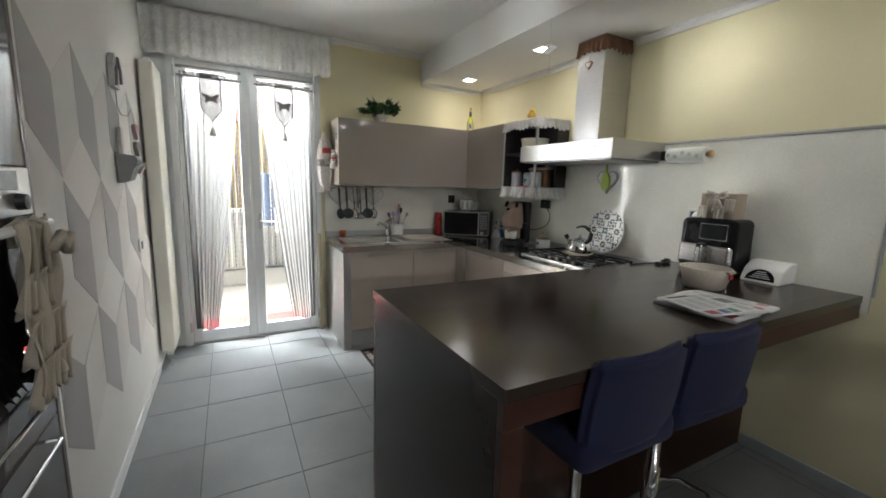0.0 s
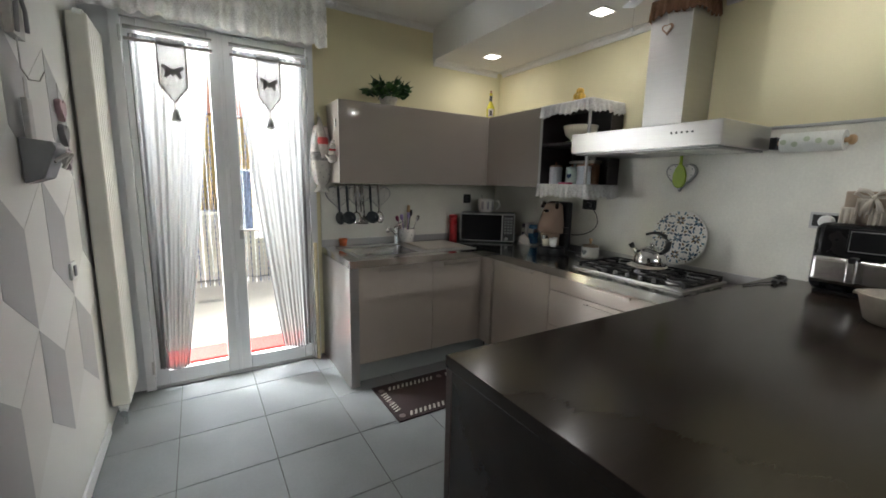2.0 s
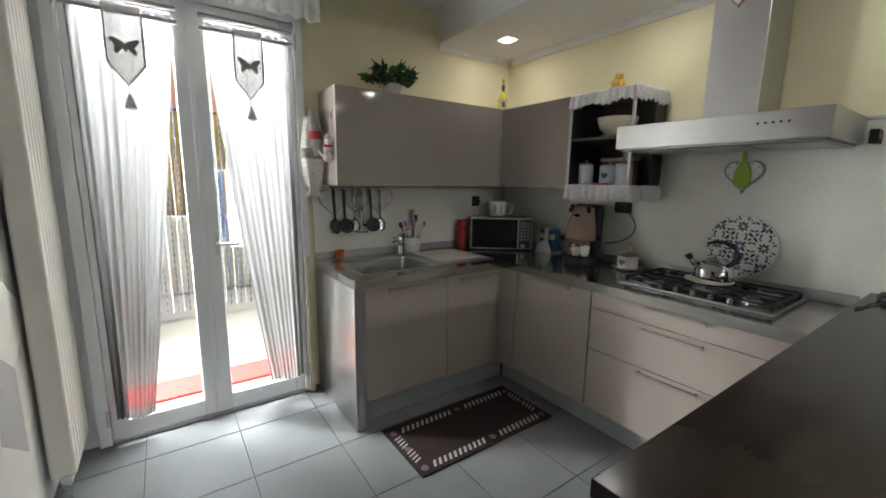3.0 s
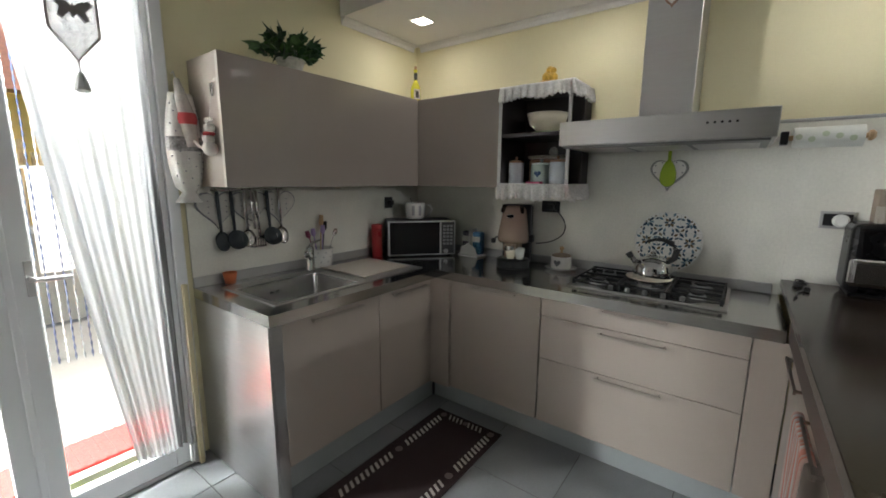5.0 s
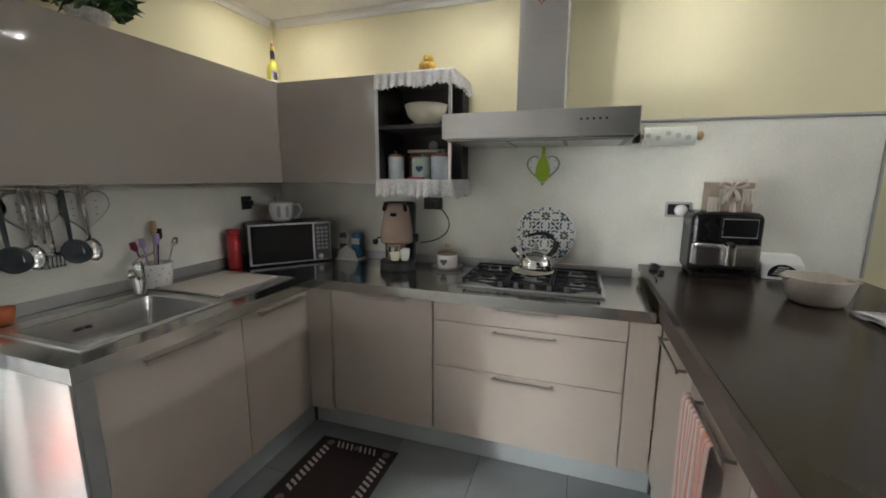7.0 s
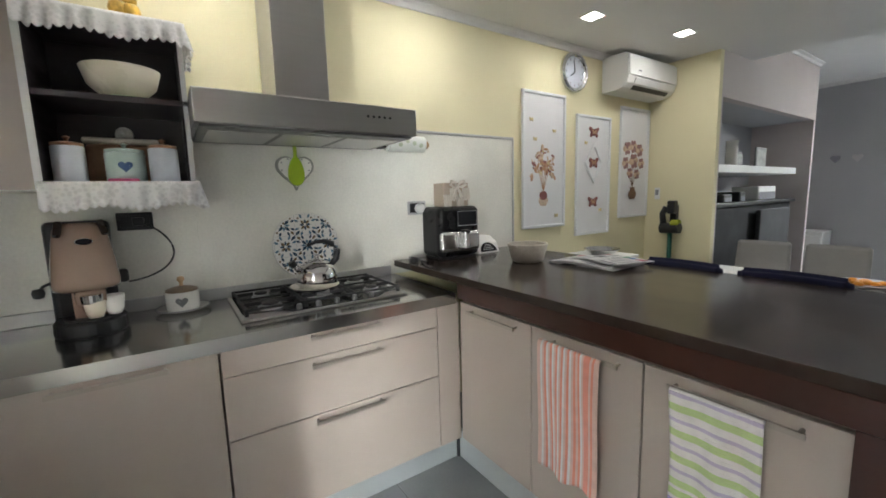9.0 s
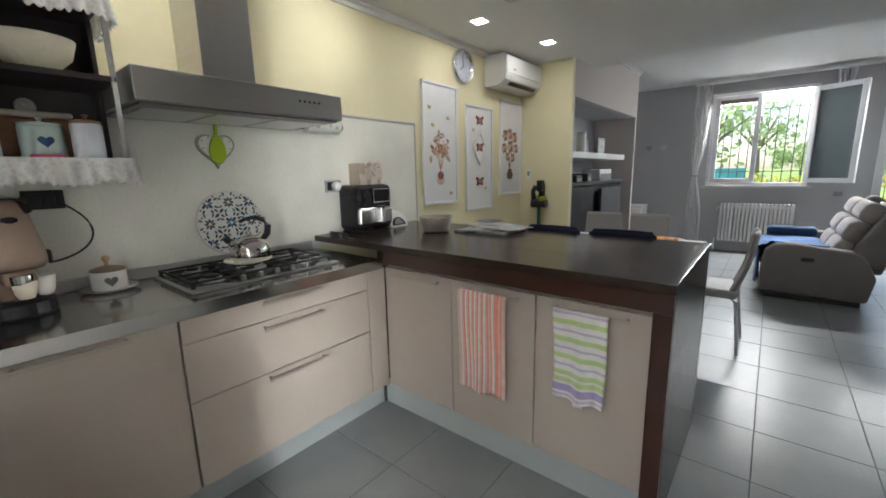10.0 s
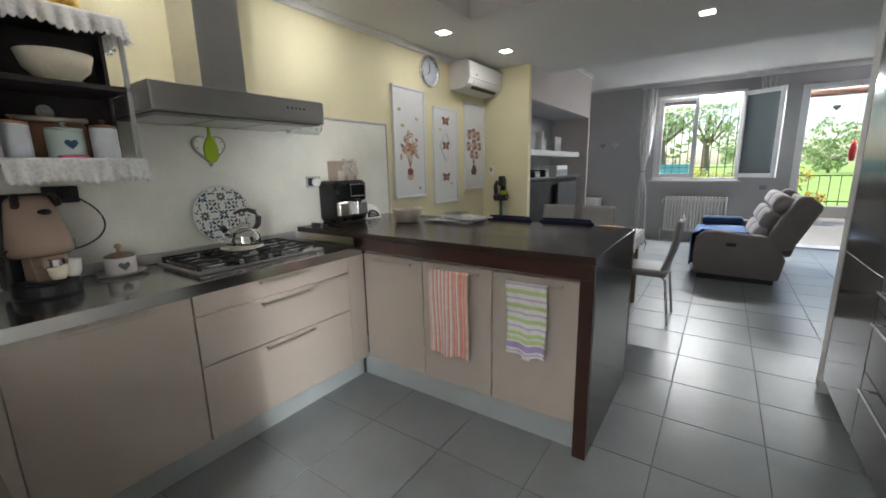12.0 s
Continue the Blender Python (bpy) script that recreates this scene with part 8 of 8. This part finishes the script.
for k in range(5):
    part("hanging_cloth", sheet(lambda u, v, k=k: (0.42 + 0.26 * k + 0.24 * u, 6.4 + 0.02 * math.sin(8 * u + k), 1.55 - (0.75 + 0.1 * (k % 2)) * v), 8, 8, 0.004), (mat("navy check cloth", (0.06, 0.08, 0.14), 0.9, var=0.6, scale=30), mat("white cloth", (0.7, 0.7, 0.7), 0.9))[k % 2], lb_)
nb = thing("neighbour_house", (0, 14, 0), "ochre neighbouring house with brown tiled roof", "house")
part("wall", box(-7, 13, -0.16, 8, 19, 3.0), mat("ochre render", (0.55, 0.33, 0.12), 0.9, var=0.1), nb)
part("roof", prism([(12.5, 3.0), (16, 5.0), (19.5, 3.0)], "x", -7.5, 8.5), mat("roof tile", (0.28, 0.12, 0.07), 0.85, var=0.3, scale=12), nb)
for x_ in (-4.5, -1.0, 2.5, 6.0):
    part("window", box(x_ - 0.5, 12.96, 1.0, x_ + 0.5, 13.02, 2.3), MATS["dull reflective glass"], nb)

# garden side: kerb wall, railing, bins, bush, lamp posts, trees
kw = thing("terrace_kerb", (-1, -10.3, -0.1), "low pale kerb wall at the terrace edge", "wall")
part("kerb", box(-9, -10.5, -0.16, 6, -10.21, 0.25, 0.02), render_w, kw)
rl_ = thing("terrace_railing", (-1, -10.35, 0.25), "thin iron railing on the terrace kerb", "railing")
for k in range(75):
    part("baluster", tube([(-8.8 + 0.2 * k, -10.35, 0.25), (-8.8 + 0.2 * k, -10.35, 1.0)], 0.009, 5), iron_m, rl_)
for z_ in (0.36, 1.0):
    part("rail", tube([(-8.9, -10.35, z_), (6, -10.35, z_)], 0.016, 6), iron_m, rl_)
for x_, w_, h_, y_ in ((-2.62, 0.42, 0.85, -9.6), (-3.75, 0.36, 1.1, -9.4)):
    bn = thing("garden_bin", (x_, y_, -0.04), "dark grey plastic garden bin", "bin", "bins")
    part("body", box(x_ - w_ / 2, y_ - w_ / 2, -0.04, x_ + w_ / 2, y_ + w_ / 2, h_ - 0.1, 0.04, 3), mat("slate plastic", (0.09, 0.11, 0.13), 0.5), bn)
    part("lid", box(x_ - w_ / 2 - 0.02, y_ - w_ / 2 - 0.02, h_ - 0.099, x_ + w_ / 2 + 0.02, y_ + w_ / 2 + 0.02, h_, 0.04, 3), mat("slate plastic", (0.09, 0.11, 0.13), 0.5), bn)
for x_, y_ in ((-6.6, -20.0), (-9.5, -24.0)):
    lp = thing("garden_lamp_post", (x_, y_, -0.16), "white globe lamp post on the lawn", "lamp post", "lamp posts")
    part("pole", tube([(x_, y_, -0.16), (x_, y_, 2.6)], 0.05, 8), white_plastic, lp)
    g_ = bmesh.new()
    bmesh.ops.create_icosphere(g_, subdivisions=2, radius=0.28, matrix=Matrix.Translation((x_, y_, 2.85)))
    part("globe", g_, white_plastic, lp, smooth=True)
solid("screen_panel", box(0.9, -8.05, -0.04, 2.6, -8.0, 1.35, 0.004), mat("turquoise netting", (0.10, 0.42, 0.42), 0.8, var=0.15), "turquoise netting screen on the terrace", "screen", loc=(1.7, -8, -0.04))


def tree(name, label, x, y, h, r, cols, seed, flat=0.8, trunk=True, dense=60):
    """A tapered trunk with limbs and a crown of many small leaf blades in uneven clumps."""
    rnd = random.Random(seed)
    t = thing(name, (x, y, -0.16), label, "tree" if trunk else "bush")
    tb_ = bmesh.new()
    if trunk:
        tube([(x, y, -0.16), (x + 0.05 * h * 0.2, y, h * 0.35), (x, y, h * 0.7)], [0.05 * h, 0.035 * h, 0.015 * h], 8, bm=tb_)
        for k in range(6):
            a = k * 1.05
            tube([(x, y, h * 0.35), (x + r * 0.3 * math.cos(a), y + r * 0.3 * math.sin(a), h * 0.5), (x + r * 0.65 * math.cos(a), y + r * 0.65 * math.sin(a), h * 0.66)], [0.02 * h, 0.012 * h, 0.005 * h], 6, bm=tb_)
    else:
        for k in range(6):
            a = k * 1.05
            tube([(x, y, -0.16), (x + r * 0.5 * math.cos(a), y + r * 0.5 * math.sin(a), h * 0.7)], 0.02, 5, bm=tb_)
    part("trunk", tb_, mat("bark", (0.18, 0.14, 0.11), 0.9, var=0.3, scale=6), t)
    clumps = [(rnd.gauss(0, 0.45), rnd.gauss(0, 0.45), rnd.gauss(0, 0.38), rnd.uniform(0.22, 0.42)) for _ in range(26)]
    for m_ in cols:
        v_, f_ = [], []
        for cx, cy, cz, cr in clumps:
            for _ in range(int(dense / len(cols) * 2)):
                d = Vector((rnd.gauss(0, 1), rnd.gauss(0, 1), rnd.gauss(0, 1))).normalized() * cr * rnd.uniform(0.6, 1.05)
                c = Vector((x + (cx + d.x) * r, y + (cy + d.y) * r, h * (0.68 if trunk else 0.5) + (cz + d.z) * r * flat))
                a, bb2 = Vector((rnd.gauss(0, 1), rnd.gauss(0, 1), rnd.gauss(0, 1))).normalized(), Vector((rnd.gauss(0, 1), rnd.gauss(0, 1), rnd.gauss(0, 1)))
                bb2 = (bb2 - a * bb2.dot(a)).normalized()
                s = r * rnd.uniform(0.045, 0.085)
                i = len(v_)
                v_ += [c - a * s, c + bb2 * s * 0.5, c + a * s, c - bb2 * s * 0.5]
                f_.append((i, i + 1, i + 2, i + 3))
        me = bpy.data.meshes.new("crown")
        me.from_pydata([tuple(q - Vector((x, y, -0.16))) for q in v_], [], f_)
        me.materials.append(m_)
        ob = new("crown", me)
        ob.parent = t
    return t


def leaf_material(name, col):
    """A thin leaf: part of the light that falls on its back shines through."""
    m = mat(name, col, 0.6, var=0.3, scale=3)
    n, link = m.node_tree.nodes, m.node_tree.links.new
    trn, mx = n.new("ShaderNodeBsdfTranslucent"), n.new("ShaderNodeMixShader")
    trn.inputs[0].default_value = (col[0] * 1.3, col[1] * 1.4, col[2], 1)
    mx.inputs[0].default_value = 0.45
    link(n["Principled BSDF"].outputs[0], mx.inputs[1])
    link(trn.outputs[0], mx.inputs[2])
    link(mx.outputs[0], n["Material Output"].inputs["Surface"])
    return m


g1_, g2_ = leaf_material("leaf green", (0.25, 0.33, 0.18)), leaf_material("leaf light green", (0.36, 0.44, 0.26))
yel, org = leaf_material("yellow blossom", (0.62, 0.52, 0.05)), leaf_material("orange blossom", (0.55, 0.2, 0.06))
for k, (x_, y_, h_, r_) in enumerate(((4.0, -30, 7.5, 4.0), (1.7, -42, 8, 3.4), (-9.6, -60, 3.2, 3.0), (-15.8, -60, 6, 4.2), (-24, -62, 8, 6.0), (6.5, -20, 8, 3.4), (-32, -62, 9, 7.0), (-3, -85, 4, 4))):
    tree("garden_tree", "leafy green tree beyond the terrace", x_, y_, h_, r_, (g1_, g2_), 20 + k, dense=13 if y_ > -50 else 40)
tree("flowering_bush", "yellow flowering bush beside the terrace", 0.35, -8.6, 1.25, 0.75, (yel, g2_), 50, 0.7, False)
tree("flowering_bush", "orange and yellow flowering bush beside the terrace", -0.55, -9.0, 1.4, 0.7, (org, yel, g1_), 51, 0.7, False)
tree("flowering_bush", "green and yellow bush beside the terrace", 1.2, -9.4, 1.5, 0.9, (g2_, yel), 52, 0.7, False)

# ---- tiled floor ----
floor = solid("floor", box(-3.2, -5.3, -0.1, 3.4, YB + 0.0, -0.003), grout_mat, "grey porcelain tile floor with dark joints", "floor", kind="structure")
PITCH, GAP = 0.45, 0.004
tb = box(GAP / 2, GAP / 2, -0.0025, PITCH - GAP / 2, PITCH - GAP / 2, 0.0)
bmesh.ops.bevel(tb, geom=[e for e in tb.edges if all(v.co.z > -0.001 for v in e.verts)], offset=0.0012, segments=1, affect="EDGES")
tile_mesh = mesh_of("tile", tb, tile_mat)
for i in range(-7, 7):
    for j in range(-17, 5):
        x0, y0 = 0.35 + PITCH * i, 2.45 + PITCH * j
        if x0 < -3.3 or x0 + PITCH > 3.4 or y0 + PITCH > YB + 0.2 or y0 < -5.25:
            continue
        if x0 + PITCH < XL - 0.75 and y0 > 0.0:
            continue
        t_ = new("tile", tile_mesh)
        t_.parent = floor
        t_.location = (x0, y0, 0)
